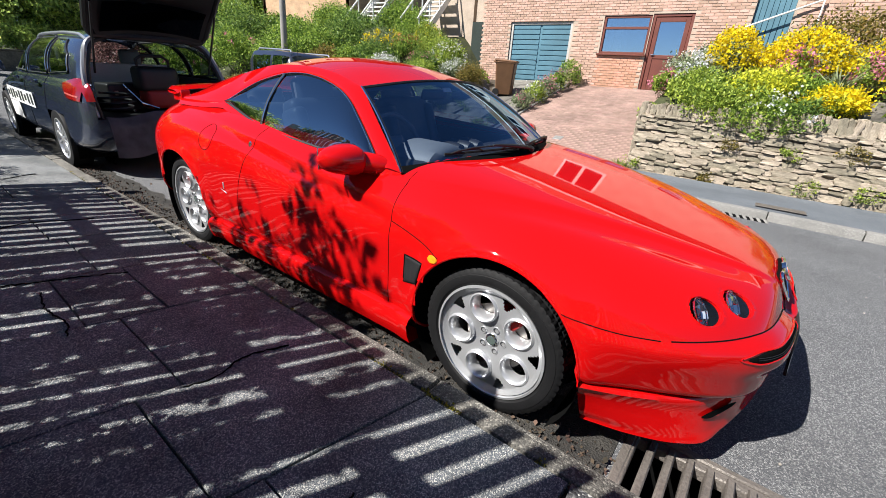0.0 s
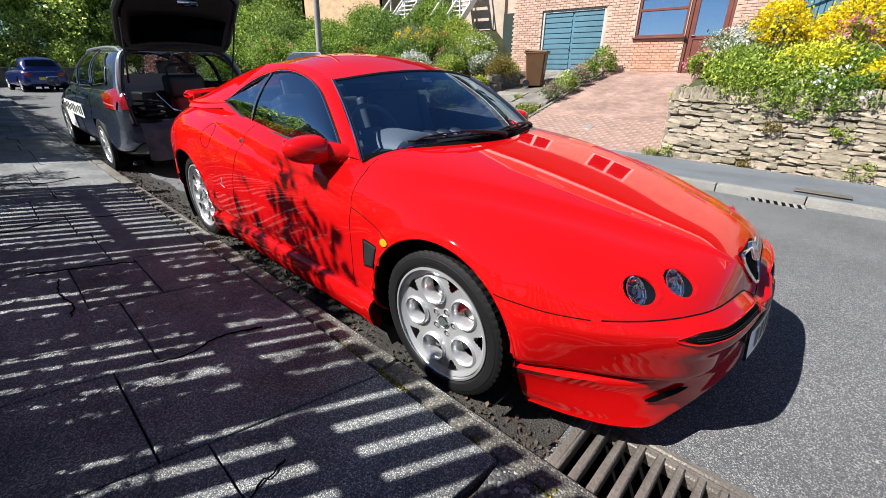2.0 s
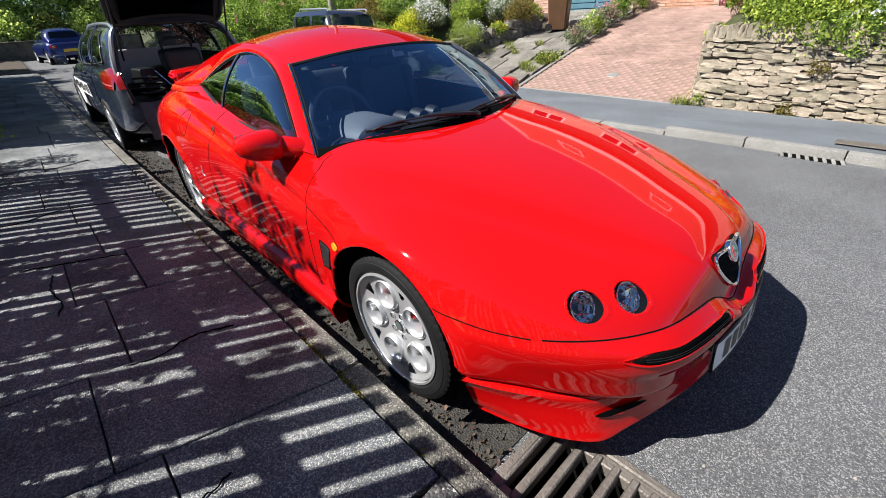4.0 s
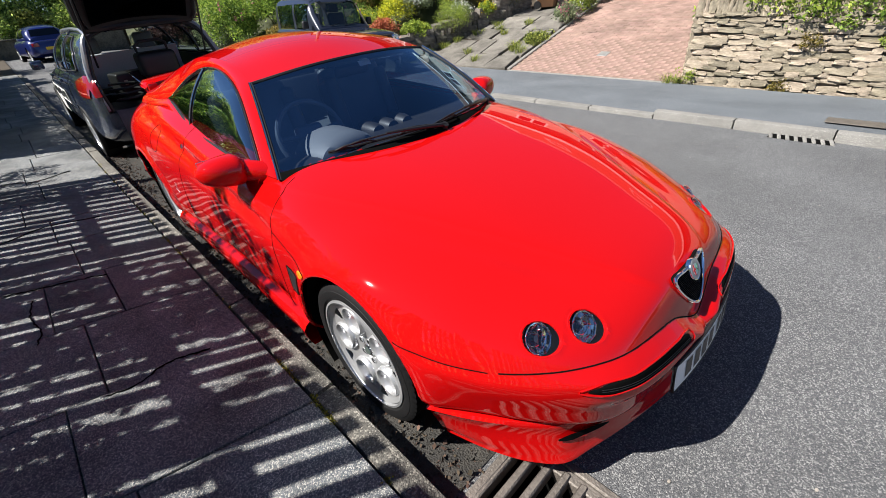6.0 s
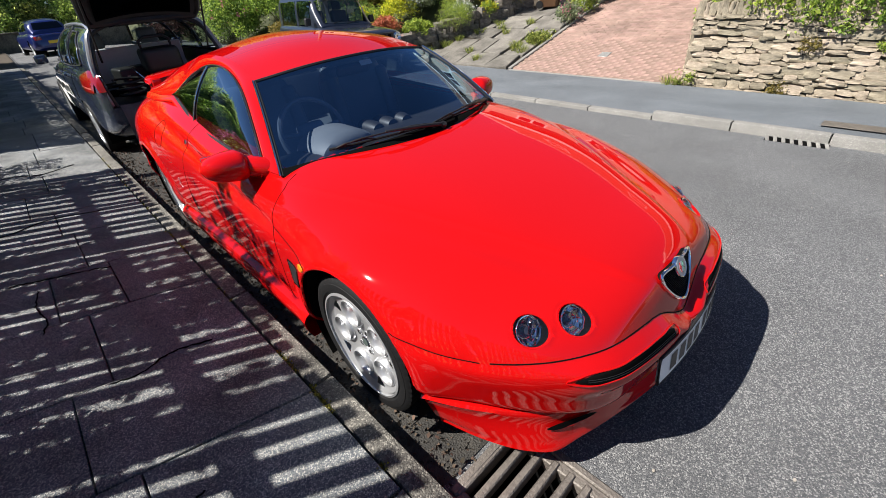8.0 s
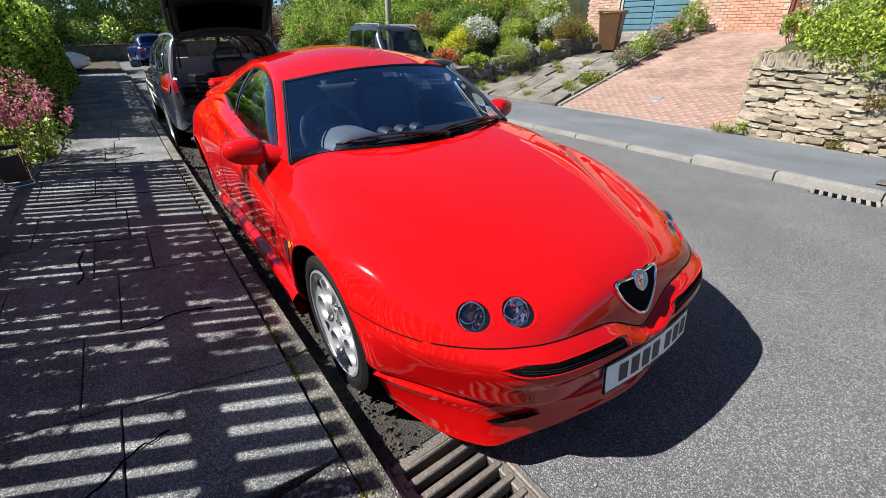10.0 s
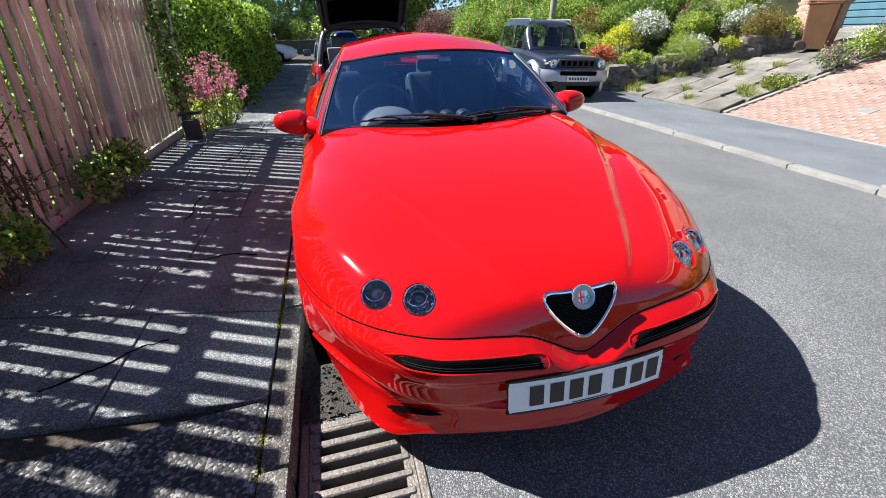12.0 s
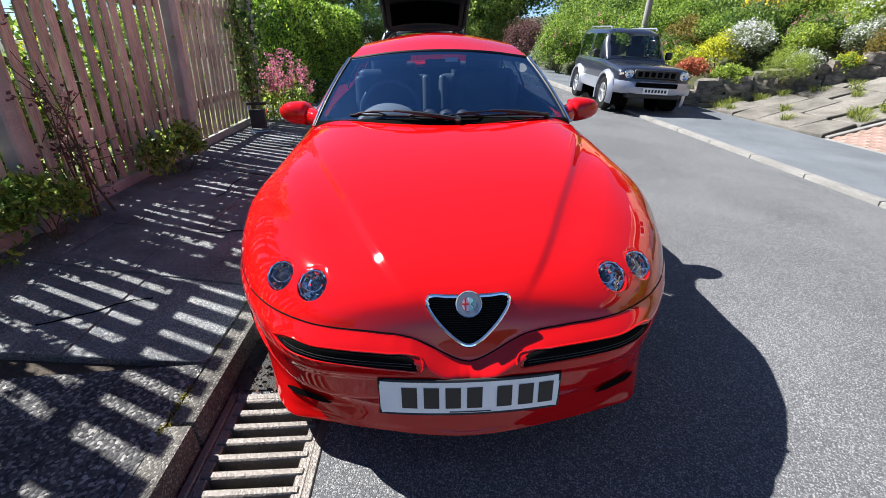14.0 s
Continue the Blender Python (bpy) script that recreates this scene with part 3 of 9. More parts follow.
add_prism(bm, [(-0.6, 6.55), (4.0, 9.9), (8.6, 6.55), (8.6, 6.4), (-0.6, 6.4)], 16.8, Matrix(((1, 0, 0, HX), (0, 0, 1, -7.4), (0, 1, 0, 0), (0, 0, 0, 1))))
roof = part("roof", bm, mat("brown_roof_tile", (0.13, 0.06, 0.042), 0.9, var=0.3, fine=12, coarse=2, bump=0.8), house, smooth=0)
bm = bmesh.new()
add_box(bm, 0.05, 16.9, 0.22, Matrix.Translation((HX - 0.63, 1.0, 6.47)))
part("fascia", bm, M_WHITE, roof, "white eaves board", smooth=0)
for _y in (-7.43, 9.43):
    bm = bmesh.new()
    add_tube(bm, [(HX - 0.6, _y, 6.55), (HX + 4.0, _y, 9.92)], 0.11, 4)
    part("verge_board", bm, M_WHITE, roof, "white sloping verge board", smooth=0)
bm = bmesh.new()
add_tube(bm, [(HX + 4.0, -7.4, 9.93), (HX + 4.0, 9.4, 9.93)], 0.12, 6)
part("ridge", bm, M_CONCRETE, roof, "pale ridge tiles", smooth=0)
for _y in (0.6, 5.6):
    bm = bmesh.new()
    for _dy in (-0.6, 0.6):
        add_tube(bm, [(HX + 1.0, _y + _dy, 7.77), (HX + 2.3, _y + _dy, 8.72)], 0.06, 4)
    for _k in (1.0, 2.3):
        add_tube(bm, [(HX + _k, _y - 0.6, 6.99 + 0.7283 * _k + 0.05), (HX + _k, _y + 0.6, 6.99 + 0.7283 * _k + 0.05)], 0.06, 4)
    part("rooflight", bm, M_WHITE, roof, "white rooflight frame", smooth=0)
bm = bmesh.new()
for y0, y1, z0, z1 in ((5.4, 8.0, 0.9, 3.0), (1.9, 4.7, 0.9, 3.2), (-0.3, 0.8, 1.8, 3.7), (5.8, 7.8, 4.2, 5.8), (2.2, 4.4, 4.2, 5.8)):
    add_box(bm, 0.06, y1 - y0, z1 - z0, Matrix.Translation((HX + 2.2, (y0 + y1) / 2, (z0 + z1) / 2)))
part("inner_wall", bm, M_ROOM, house, "dim inside wall of the room", smooth=0)

garage_door = part("garage_door", bmesh.new(), M_TEAL, house, "teal ribbed garage double door")
bm = bmesh.new()
y0, y1, z0, z1 = GARAGE
ym = (y0 + y1) / 2
add_box(bm, 0.04, y1 - y0 - 0.1, z1 - z0 - 0.06, Matrix.Translation((HX + 0.13, ym, (z0 + z1) / 2 - 0.03)))
part("backing", bm, M_TEAL, garage_door)
for side in (-1, 1):
    for i in range(13):
        bm = bmesh.new()
        add_box(bm, 0.03, (y1 - y0) / 2 - 0.12, 0.14, Matrix.Translation((HX + 0.10, ym + side * (y1 - y0 - 0.1) / 4, z0 + 0.1 + i * 0.163)), 0.008)
        part("rib", bm, M_TEAL, garage_door)
bm = bmesh.new()
add_box(bm, 0.05, 0.09, z1 - z0, Matrix.Translation((HX + 0.07, y1 - 0.045, (z0 + z1) / 2)), 0.006)
add_box(bm, 0.05, 0.09, z1 - z0, Matrix.Translation((HX + 0.07, y0 + 0.045, (z0 + z1) / 2)), 0.006)
add_box(bm, 0.05, y1 - y0, 0.09, Matrix.Translation((HX + 0.075, ym, z1 - 0.045)), 0.006)
part("garage_frame", bm, mat("pale_grey_frame", (0.42, 0.40, 0.37), 0.6, var=0.1), house, "pale garage door frame")
bm = bmesh.new()
add_lathe(bm, [(0.0, 0.0), (0.022, 0.0), (0.02, 0.03), (0.0, 0.035)], 10, pose(HX + 0.08, ym + 0.06, 1.75, 0, -90, 0))
part("handle", bm, M_CHROME, garage_door, "small door handle")

# window and door share one brown frame
window = part("window", bmesh.new(), M_BROWN_FRAME, house, "brown framed window with white curtain")
bm = bmesh.new()
y0, y1, z0, z1 = WINDOW
for args in ((0.07, 0.07, z1 - z0, 0.06, y1 - 0.035, (z0 + z1) / 2), (0.07, 0.07, z1 - z0, 0.06, y0 + 0.035, (z0 + z1) / 2), (0.07, y1 - y0, 0.07, 0.063, (y0 + y1) / 2, z1 - 0.035),
             (0.07, y1 - y0, 0.06, 0.063, (y0 + y1) / 2, z0 + 0.03), (0.075, y1 - y0 - 0.1, 0.07, 0.06, (y0 + y1) / 2, z1 - 0.34)):
    add_box(bm, args[0], args[1], args[2], Matrix.Translation((HX + args[3], args[4], args[5])), 0.008)
part("window_frame", bm, M_BROWN_FRAME, window)
bm = bmesh.new()
add_box(bm, 0.2, y1 - y0 + 0.1, 0.05, Matrix.Translation((HX + 0.0, (y0 + y1) / 2, z0 - 0.027)), 0.01)
part("window_sill", bm, M_BROWN_FRAME, window)
for a, b in ((z0 + 0.05, z1 - 0.37), (z1 - 0.31, z1 - 0.06)):
    bm = bmesh.new()
    add_box(bm, 0.008, y1 - y0 - 0.12, b - a, Matrix.Translation((HX + 0.075, (y0 + y1) / 2, (a + b) / 2)))
    part("pane", bm, M_SKYGLASS, window)
bm = bmesh.new()
_u = np.linspace(0, 1, 40)
add_grid(bm, np.array([[(HX + 0.32 + 0.03 * math.sin(u * 38), 4.28 - 0.35 * u * (0.75 + 0.25 * abs(v - 0.5)), 2.0 + 1.05 * v) for u in _u] for v in np.linspace(0, 1, 8)]))
part("curtain", bm, M_CURTAIN, window, "white gathered curtain")
door = part("front_door", bmesh.new(), M_BROWN_FRAME, house, "red-brown part-glazed front door")
y0, y1, z0, z1 = DOOR
bm = bmesh.new()
for yy in (y0 + 0.04, y1 - 0.04):
    add_box(bm, 0.08, 0.08, z1 - z0, Matrix.Translation((HX + 0.066, yy, (z0 + z1) / 2)), 0.008)
add_box(bm, 0.08, y1 - y0 - 0.16, 0.08, Matrix.Translation((HX + 0.066, (y0 + y1) / 2, z1 - 0.04)), 0.008)
part("door_frame", bm, M_BROWN_FRAME, door)
bm = bmesh.new()
yc, w = (y0 + y1) / 2, y1 - y0 - 0.18
for yy in (yc - w / 2 + 0.06, yc + w / 2 - 0.06):
    add_box(bm, 0.05, 0.12, z1 - z0 - 0.1, Matrix.Translation((HX + 0.075, yy, (z0 + z1) / 2 - 0.04)), 0.006)
for zz, hh in ((z1 - 0.15, 0.13), (z0 + 0.95, 0.1), (z0 + 0.1, 0.16)):
    add_box(bm, 0.05, w - 0.24, hh, Matrix.Translation((HX + 0.075, yc, zz)), 0.006)
add_box(bm, 0.03, w - 0.24, 0.75, Matrix.Translation((HX + 0.085, yc, z0 + 0.53)), 0.004)
part("leaf", bm, M_BROWN_FRAME, door)
bm = bmesh.new()
add_box(bm, 0.008, w - 0.24, 0.98, Matrix.Translation((HX + 0.085, yc, z0 + 1.49)))
part("glass", bm, M_SKYGLASS, door)
bm = bmesh.new()
add_box(bm, 0.04, 0.11, 0.02, Matrix.Translation((HX + 0.03, y1 - 0.2, z0 + 1.0)), 0.006)
part("lever_handle", bm, M_CHROME, door)
bm = bmesh.new()
add_box(bm, 0.3, y1 - y0 + 0.1, 0.08, Matrix.Translation((HX - 0.02, (y0 + y1) / 2, z0 - 0.045)), 0.01)
part("threshold", bm, M_CONCRETE, house)
gate = part("side_gate", bmesh.new(), M_TEAL, house, "dark blue-green boarded side gate")
for i in range(7):
    bm = bmesh.new()
    add_box(bm, 0.03, 0.11, 1.68, Matrix.Translation((HX + 0.1, GATE[0] + 0.06 + i * 0.12, 2.75)), 0.006)
    part("board", bm, M_TEAL, gate)
bm = bmesh.new()
add_tube(bm, [(HX - 0.12, -0.75, 3.35), (HX - 0.12, 0.75, 2.75)], 0.022, 8)
add_tube(bm, [(HX - 0.12, -0.7, 3.33), (HX - 0.12, -0.7, 1.9)], 0.02, 8)
add_tube(bm, [(HX - 0.12, 0.7, 2.77), (HX - 0.12, 0.7, 1.9)], 0.02, 8)
solid("handrail", bm, M_WHITE, "pale sloping handrail on the house steps", "handrail")
for y0, y1 in ((6.0, 7.6), (2.4, 4.2)):
    up = part("upper_window", bmesh.new(), M_WHITE, house)
    bm = bmesh.new()
    for yy in (y0 + 0.04, y1 - 0.04, (y0 + y1) / 2):
        add_box(bm, 0.06, 0.13, 1.2, Matrix.Translation((HX + 0.04, yy, 5.0)))
    for zz in (4.44, 5.56):
        add_box(bm, 0.06, y1 - y0, 0.13, Matrix.Translation((HX + 0.043, (y0 + y1) / 2, zz)))
    part("frame", bm, M_WHITE, up)
    bm = bmesh.new()
    add_box(bm, 0.008, y1 - y0 - 0.1, 1.1, Matrix.Translation((HX + 0.07, (y0 + y1) / 2, 5.0)))
    part("pane", bm, M_DARKGLASS, up)
# recessed porch with a dark door beside the garage
bm = bmesh.new()
add_box(bm, 0.06, 0.85, 2.3, Matrix.Translation((HX + 0.75, 9.62, 1.9)))
part("porch_door", bm, mat("black_green_door", (0.02, 0.03, 0.025), 0.5, var=0.2), house, "dark door in a shaded porch")
bm = bmesh.new()
add_box(bm, 0.25, 2.2, 6.8, Matrix.Translation((HX + 0.95, 11.2, 3.2)))
add_box(bm, 0.25, 0.9, 4.3, Matrix.Translation((HX + 0.95, 9.5, 5.0)))
part("porch_wall", bm, M_MORTAR, house, smooth=0)


# ---- the red coupe ----
from mathutils.bvhtree import BVHTree

CAR = thing("red_coupe", pose(0, 0, 0), "glossy red two-door coupe parked at the kerb", "car")
AXLES = (0.0, 2.55)
R_TYRE, R_ARCH = 0.312, 0.368

f_w = pchip([(-0.925, 0.02), (-0.92, 0.15), (-0.905, 0.295), (-0.88, 0.40), (-0.85, 0.475), (-0.80, 0.558), (-0.75, 0.614), (-0.70, 0.660), (-0.55, 0.756), (-0.36, 0.832), (0, 0.874), (0.4, 0.862), (0.9, 0.858),
             (1.6, 0.862), (2.3, 0.885), (2.6, 0.885), (2.9, 0.86), (3.1, 0.80), (3.25, 0.68), (3.33, 0.48), (3.36, 0.03)])
f_top = pchip([(-0.925, 0.405), (-0.91, 0.44), (-0.893, 0.475), (-0.880, 0.510), (-0.850, 0.588), (-0.825, 0.630), (-0.79, 0.653), (-0.70, 0.685), (-0.5, 0.735), (-0.2, 0.80), (0.1, 0.853), (0.35, 0.89), (0.6, 0.925), (0.9, 0.975),
               (1.3, 1.0), (2.2, 1.03), (2.7, 1.035), (3.05, 1.01), (3.2, 0.955), (3.3, 0.85), (3.36, 0.62)])
f_mid = pchip([(-0.925, 0.385), (-0.6, 0.40), (0, 0.46), (0.8, 0.5), (2.2, 0.55), (3.0, 0.6), (3.36, 0.58)])
f_low = pchip([(-0.925, 0.36), (-0.915, 0.325), (-0.88, 0.30), (-0.7, 0.295), (-0.36, 0.29), (-0.25, 0.2), (0.4, 0.17), (2.2, 0.19), (3.0, 0.25), (3.25, 0.33), (3.36, 0.5)])
f_n = pchip([(-0.925, 2.2), (-0.8, 2.6), (-0.5, 3.2), (-0.2, 3.8), (0, 4.0), (0.3, 4.0), (0.6, 3.7), (2.2, 3.5), (3.0, 2.8), (3.36, 2.2)])


def car_sections():
    s = np.linspace(0, 1, 120)[:-1]
    ys = np.r_[-0.925 + 0.475 * s ** 2, np.arange(-0.45, 2.85, 0.02), 3.36 - 0.51 * np.linspace(1, 0, 45) ** 2]
    a = np.linspace(0, np.pi / 2, 124)
    b = np.linspace(0, np.pi / 2, 34)[1:]
    rows = []
    for y in ys:
        w, zt, zm, zl, n = f_w(y), f_top(y), f_mid(y), f_low(y), f_n(y)
        xt = w * np.sin(a) ** (2 / n)
        zt_ = zm + (zt - zm) * np.cos(a) ** (2 / n)
        xl = w * np.cos(b) ** (2 / 7.0) * (1 - 0.045 * np.sin(b))
        zl_ = zm - (zm - zl) * np.sin(b) ** (2 / 7.0)
        half = np.stack([np.r_[xt, xl], np.full(len(a) + len(b), y), np.r_[zt_, zl_]], 1)
        left = half[::-1][:-1] * (-1, 1, 1)
        rows.append(np.r_[left, half])
    return np.array(rows)


CREASE = pchip([(-0.86, 0.14), (-0.77, 0.205), (-0.63, 0.28), (-0.43, 0.37), (-0.105, 0.518), (0.39, 0.70), (0.6, 0.74)])


def shape_body(p):
    """Creases, the raised bonnet, the bumper's ledge, the waist line and the sill."""
    x, y, z = p[..., 0].copy(), p[..., 1].copy(), p[..., 2].copy()
    ax = np.abs(x)
    top = step01(z, f_mid(y) + 0.10, f_mid(y) + 0.2)
    # bonnet: a raised centre between two creases that meet at the shield
    line = CREASE(np.clip(y, -0.86, 0.6))
    z += 0.010 * (1 - step01(ax, line - 0.012, line + 0.020)) * step01(y, -0.87, -0.7) * (1 - step01(y, 0.5, 0.72)) * top
    z -= 0.008 * np.exp(-((ax - line - 0.07) / 0.06) ** 2) * step01(y, -0.80, -0.5) * (1 - step01(y, 0.1, 0.45)) * top
    # bumper: a rounded bar that stands proud below the bonnet's edge, a hollow band under it
    under = shut_z(ax) - z
    front = 1 - step01(y, -0.42, -0.3)
    mid = 1 - step01(ax, 0.40, 0.70)
    foot = bar_foot(ax) - z
    out = front * (0.008 + 0.030 * mid) * step01(under, -0.001, 0.042) ** 0.65
    out = out + front * 0.008 * np.exp(-(ax / 0.16) ** 2) * np.exp(-((under - 0.035) / 0.025) ** 2)
    out = out - front * (0.040 * (1 - step01(ax, 0.26, 0.62))) * step01(foot, -0.010, 0.040)
    sc = 1 + np.maximum(out, -0.005) / np.maximum(np.hypot(x, 0.6), 0.2)
    x = x * sc
    y = y - out * (1 - np.clip(ax / 0.9, 0, 1) ** 2)
    # the bumper's cheeks draw in above the lip
    tuck = (1 - step01(y, -0.60, -0.36)) * step01(0.52 - z, 0.0, 0.17)
    x = x * (1 - 0.034 * tuck)
    y = y + 0.012 * tuck * (1 - np.clip(ax / 0.9, 0, 1) ** 2)
    # waist line that rises along the flank, hollow under it
    wl = np.interp(y, [0.3, 0.694, 1.063, 2.126, 3.0], [0.70, 0.745, 0.79, 0.925, 0.99])
    side = step01(ax, 0.6, 0.7) * step01(y, 0.35, 0.8) * (1 - step01(y, 2.5, 3.1))
    x -= np.sign(x) * side * 0.017 * np.exp(-((z - wl + 0.045) / 0.035) ** 2)
    x += np.sign(x) * side * 0.006 * np.exp(-((z - wl - 0.02) / 0.03) ** 2)
    # flared arches
    for ya in AXLES:
        r = np.hypot(y - ya, z - 0.31)
        x += np.sign(x) * 0.014 * np.exp(-((r - R_ARCH - 0.01) / 0.05) ** 2) * step01(ax, 0.6, 0.7)
    return np.stack([x, y, z], -1)


def shut_z(ax):
    """Height of the bonnet's front edge, which dips under the shield."""
    return np.interp(ax, [0.0, 0.03, 0.06, 0.113, 0.16, 0.21, 0.30, 0.41, 0.5, 0.62, 0.75, 0.82, 0.9], [0.458, 0.464, 0.478, 0.508, 0.530, 0.541, 0.549, 0.551, 0.550, 0.544, 0.536, 0.548, 0.570])


def bar_foot(ax):
    """Height of the lower edge of the bumper's bar."""
    return np.interp(ax, [0.0, 0.12, 0.2, 0.36, 0.55, 0.75], [0.438, 0.438, 0.438, 0.440, 0.441, 0.44])


_P = shape_body(car_sections())
bm = bmesh.new()
add_grid(bm, _P)
for v in bm.verts:
    if abs(v.co.x) > 0.5:
        for ya in AXLES:
            dy, dz = v.co.y - ya, v.co.z - 0.31
            r = math.hypot(dy, dz)
            if abs(r - R_ARCH) < 0.0125:
                v.co.y, v.co.z = ya + dy * R_ARCH / r, 0.31 + dz * R_ARCH / r
bmesh.ops.recalc_face_normals(bm, faces=bm.faces)
BODY = BVHTree.FromBMesh(bm)
gone = []
# round openings for the lamps, along an axis that leans up and out
LAMPS = []
for _sg in (-1, 1):
    for _x, _z, _kind in ((0.586, 0.620, 1), (0.466, 0.628, 0)):
        _ax = Vector((_sg * 0.10, -0.82, 0.56)).normalized()
        LAMPS.append((BODY.ray_cast(Vector((_sg * _x, -3, _z)), Vector((0, 1, 0)))[0], _ax, _kind))
R_LAMP = 0.051


def off_axis(p, c, a):
    return (p - c) - a * (p - c).dot(a)


for v in bm.verts:
    if v.co.y < -0.5:
        for c, a, _ in LAMPS:
            d = off_axis(v.co, c, a)
            if abs(d.length - R_LAMP) < 0.0085 and v.co.z > 0.5:
                v.co += d.normalized() * (R_LAMP - d.length)
for f in bm.faces:
    c = f.calc_center_median()
    if c.y < -0.5 and c.z > 0.5 and any(off_axis(c, p, a).length < R_LAMP - 0.002 for p, a, _ in LAMPS):
        gone.append(f)
    elif abs(c.x) > 0.5 and any(math.hypot(c.y - ya, c.z - 0.31) < R_ARCH - 0.003 for ya in AXLES):
        gone.append(f)
    elif 0.60 < c.y < 2.72 and abs(c.x) < 0.672 and c.z > 0.8:
        gone.append(f)
    elif 0.40 < c.y <= 0.62 and c.z > 0.8 and abs(c.x) < 0.66 and c.y > 0.607 - 0.2 * (1 - (c.x / 0.71) ** 2):
        gone.append(f)
bmesh.ops.delete(bm, geom=gone, context="FACES")


def split_off(src, test):
    """The faces that pass the test, as a bmesh of their own, taken out of src."""
    dst = bmesh.new()
    seen, cut = {}, []
    for f in src.faces:
        if test(f.calc_center_median()):
            cut.append(f)
            vs = []
            for v in f.verts:
                if v.index not in seen:
                    seen[v.index] = dst.verts.new(v.co)
                vs.append(seen[v.index])
            dst.faces.new(vs)
    bmesh.ops.delete(src, geom=cut, context="FACES")
    return dst


DOOR_BACK = pchip([(0.26, 1.76), (0.40, 1.80), (0.583, 1.765), (0.70, 1.71), (0.81, 1.655), (0.95, 1.61)])
bm.verts.index_update()
bonnet = split_off(bm, lambda c: c.y < 0.56 and c.z > shut_z(abs(c.x)) and (c.y < -0.36 or c.z > np.interp(c.y, [-0.36, 0.0, 0.36, 0.5], [0.56, 0.67, 0.64, 0.70])))
bm.verts.index_update()
bumper = split_off(bm, lambda c: c.y < -0.2 and c.z <= shut_z(abs(c.x)) + 0.002)
doors = []
for sgn in (-1, 1):
    bm.verts.index_update()
    doors.append(split_off(bm, lambda c: c.x * sgn > 0.5 and 0.525 < c.y < DOOR_BACK(c.z) and 0.265 < c.z < 0.95))
part("body", bm, M_RED, CAR, smooth=60)
part("bonnet", bonnet, M_RED, CAR, smooth=60)
part("front_bumper", bumper, M_RED, CAR, smooth=60)
DOORS = [part("door", d, M_RED, CAR, smooth=60) for d in doors]


def cast(origin, way):
    hit = BODY.ray_cast(Vector(origin), Vector(way))
    return hit[0], (-hit[1] if hit[1] is not None and hit[1].dot(Vector(way)) > 0 else hit[1])


def lay(kind, a, b, sgn=-1):
    """A place on the body: from the front (x, z), from the side (y, z) or from above (x, y)."""
    if kind == "front":
        return cast((a, -3, b), (0, 1, 0))
    if kind == "side":
        return cast((3 * sgn, a, b), (-sgn, 0, 0))
    return cast((a, b, 2.5), (0, 0, -1))


def on_body(kind, pts, lift=0.001, n=40, sgn=-1, closed=False):
    """A smooth line laid on the body through a few places."""
    q = np.array([(p[0], p[1], 0) for p in (list(pts) + [pts[0]] if closed else pts)], float)
    s = spline3(q)(np.linspace(0, 1, n))
    out = []
    for a, b, _ in s:
        co, no = lay(kind, a, b, sgn)
        if co is not None:
            out.append(co + no * lift)
    return out[:-1] if closed else out


def seam(kind, pts, parent, sgn=-1, r=0.0024, n=50):
    bm = bmesh.new()
    add_tube(bm, on_body(kind, pts, -0.0008, n, sgn), r, 6)
    return part("shut_line", bm, M_UNLIT_BLACK, parent)


def patch(kind, outline, lift, sgn=-1, fine=9):
    """A plate that follows the body inside an outline."""
    bm = bmesh.new()
    c = np.mean(outline, axis=0)
    rings = []
    for k in np.linspace(1, 0, fine):
        ring = []
        for a, b in outline:
            co, no = lay(kind, c[0] + (a - c[0]) * k, c[1] + (b - c[1]) * k, sgn)
            ring.append(co + no * (lift if k < 1 else lift - 0.004))
        rings.append(ring)
    add_grid(bm, np.array([[tuple(v) for v in r] for r in rings]), wrap_v=True)
    bmesh.ops.remove_doubles(bm, verts=bm.verts[:], dist=1e-5)
    return bm


def outline_of(pts, n=60):
    q = np.array([(a, b, 0) for a, b in list(pts) + [pts[0]]], float)
    return spline3(q)(np.linspace(0, 1, n, endpoint=False))[:, :2]


def straight(pts, n=10):
    """An outline with straight sides between its corners."""
    out = []
    for a, b in zip(pts, pts[1:] + pts[:1]):
        for k in range(n):
            out.append((a[0] + (b[0] - a[0]) * k / n, a[1] + (b[1] - a[1]) * k / n))
    return np.array(out)


# shut lines
for sgn, d in zip((-1, 1), DOORS):
    seam("side", [(0.53, 0.87), (0.525, 0.70), (0.522, 0.5), (0.53, 0.265)], d, sgn)
    seam("side", [(1.62, 0.93), (1.655, 0.81), (1.71, 0.70), (1.765, 0.583), (1.80, 0.40), (1.76, 0.265)], d, sgn)
    seam("side", [(0.53, 0.265), (1.0, 0.268), (1.76, 0.265)], d, sgn, n=30)
    seam("side", [(0.525, 0.685), (0.43, 0.668), (0.34, 0.645), (0.24, 0.61)], CAR, sgn, n=16)
    seam("side", [(-0.27, 0.568), (-0.36, 0.554), (-0.46, 0.543), (-0.56, 0.538)], CAR, sgn, n=20)
_sx = np.linspace(-0.715, 0.715, 61)
bm = bmesh.new()
add_tube(bm, [tuple(lay("front", x, float(shut_z(abs(x))) + 0.002)[0] + Vector((0, 0.0012, 0))) for x in _sx], 0.0028, 6)
part("bonnet_gap", bm, M_UNLIT_BLACK, CAR)
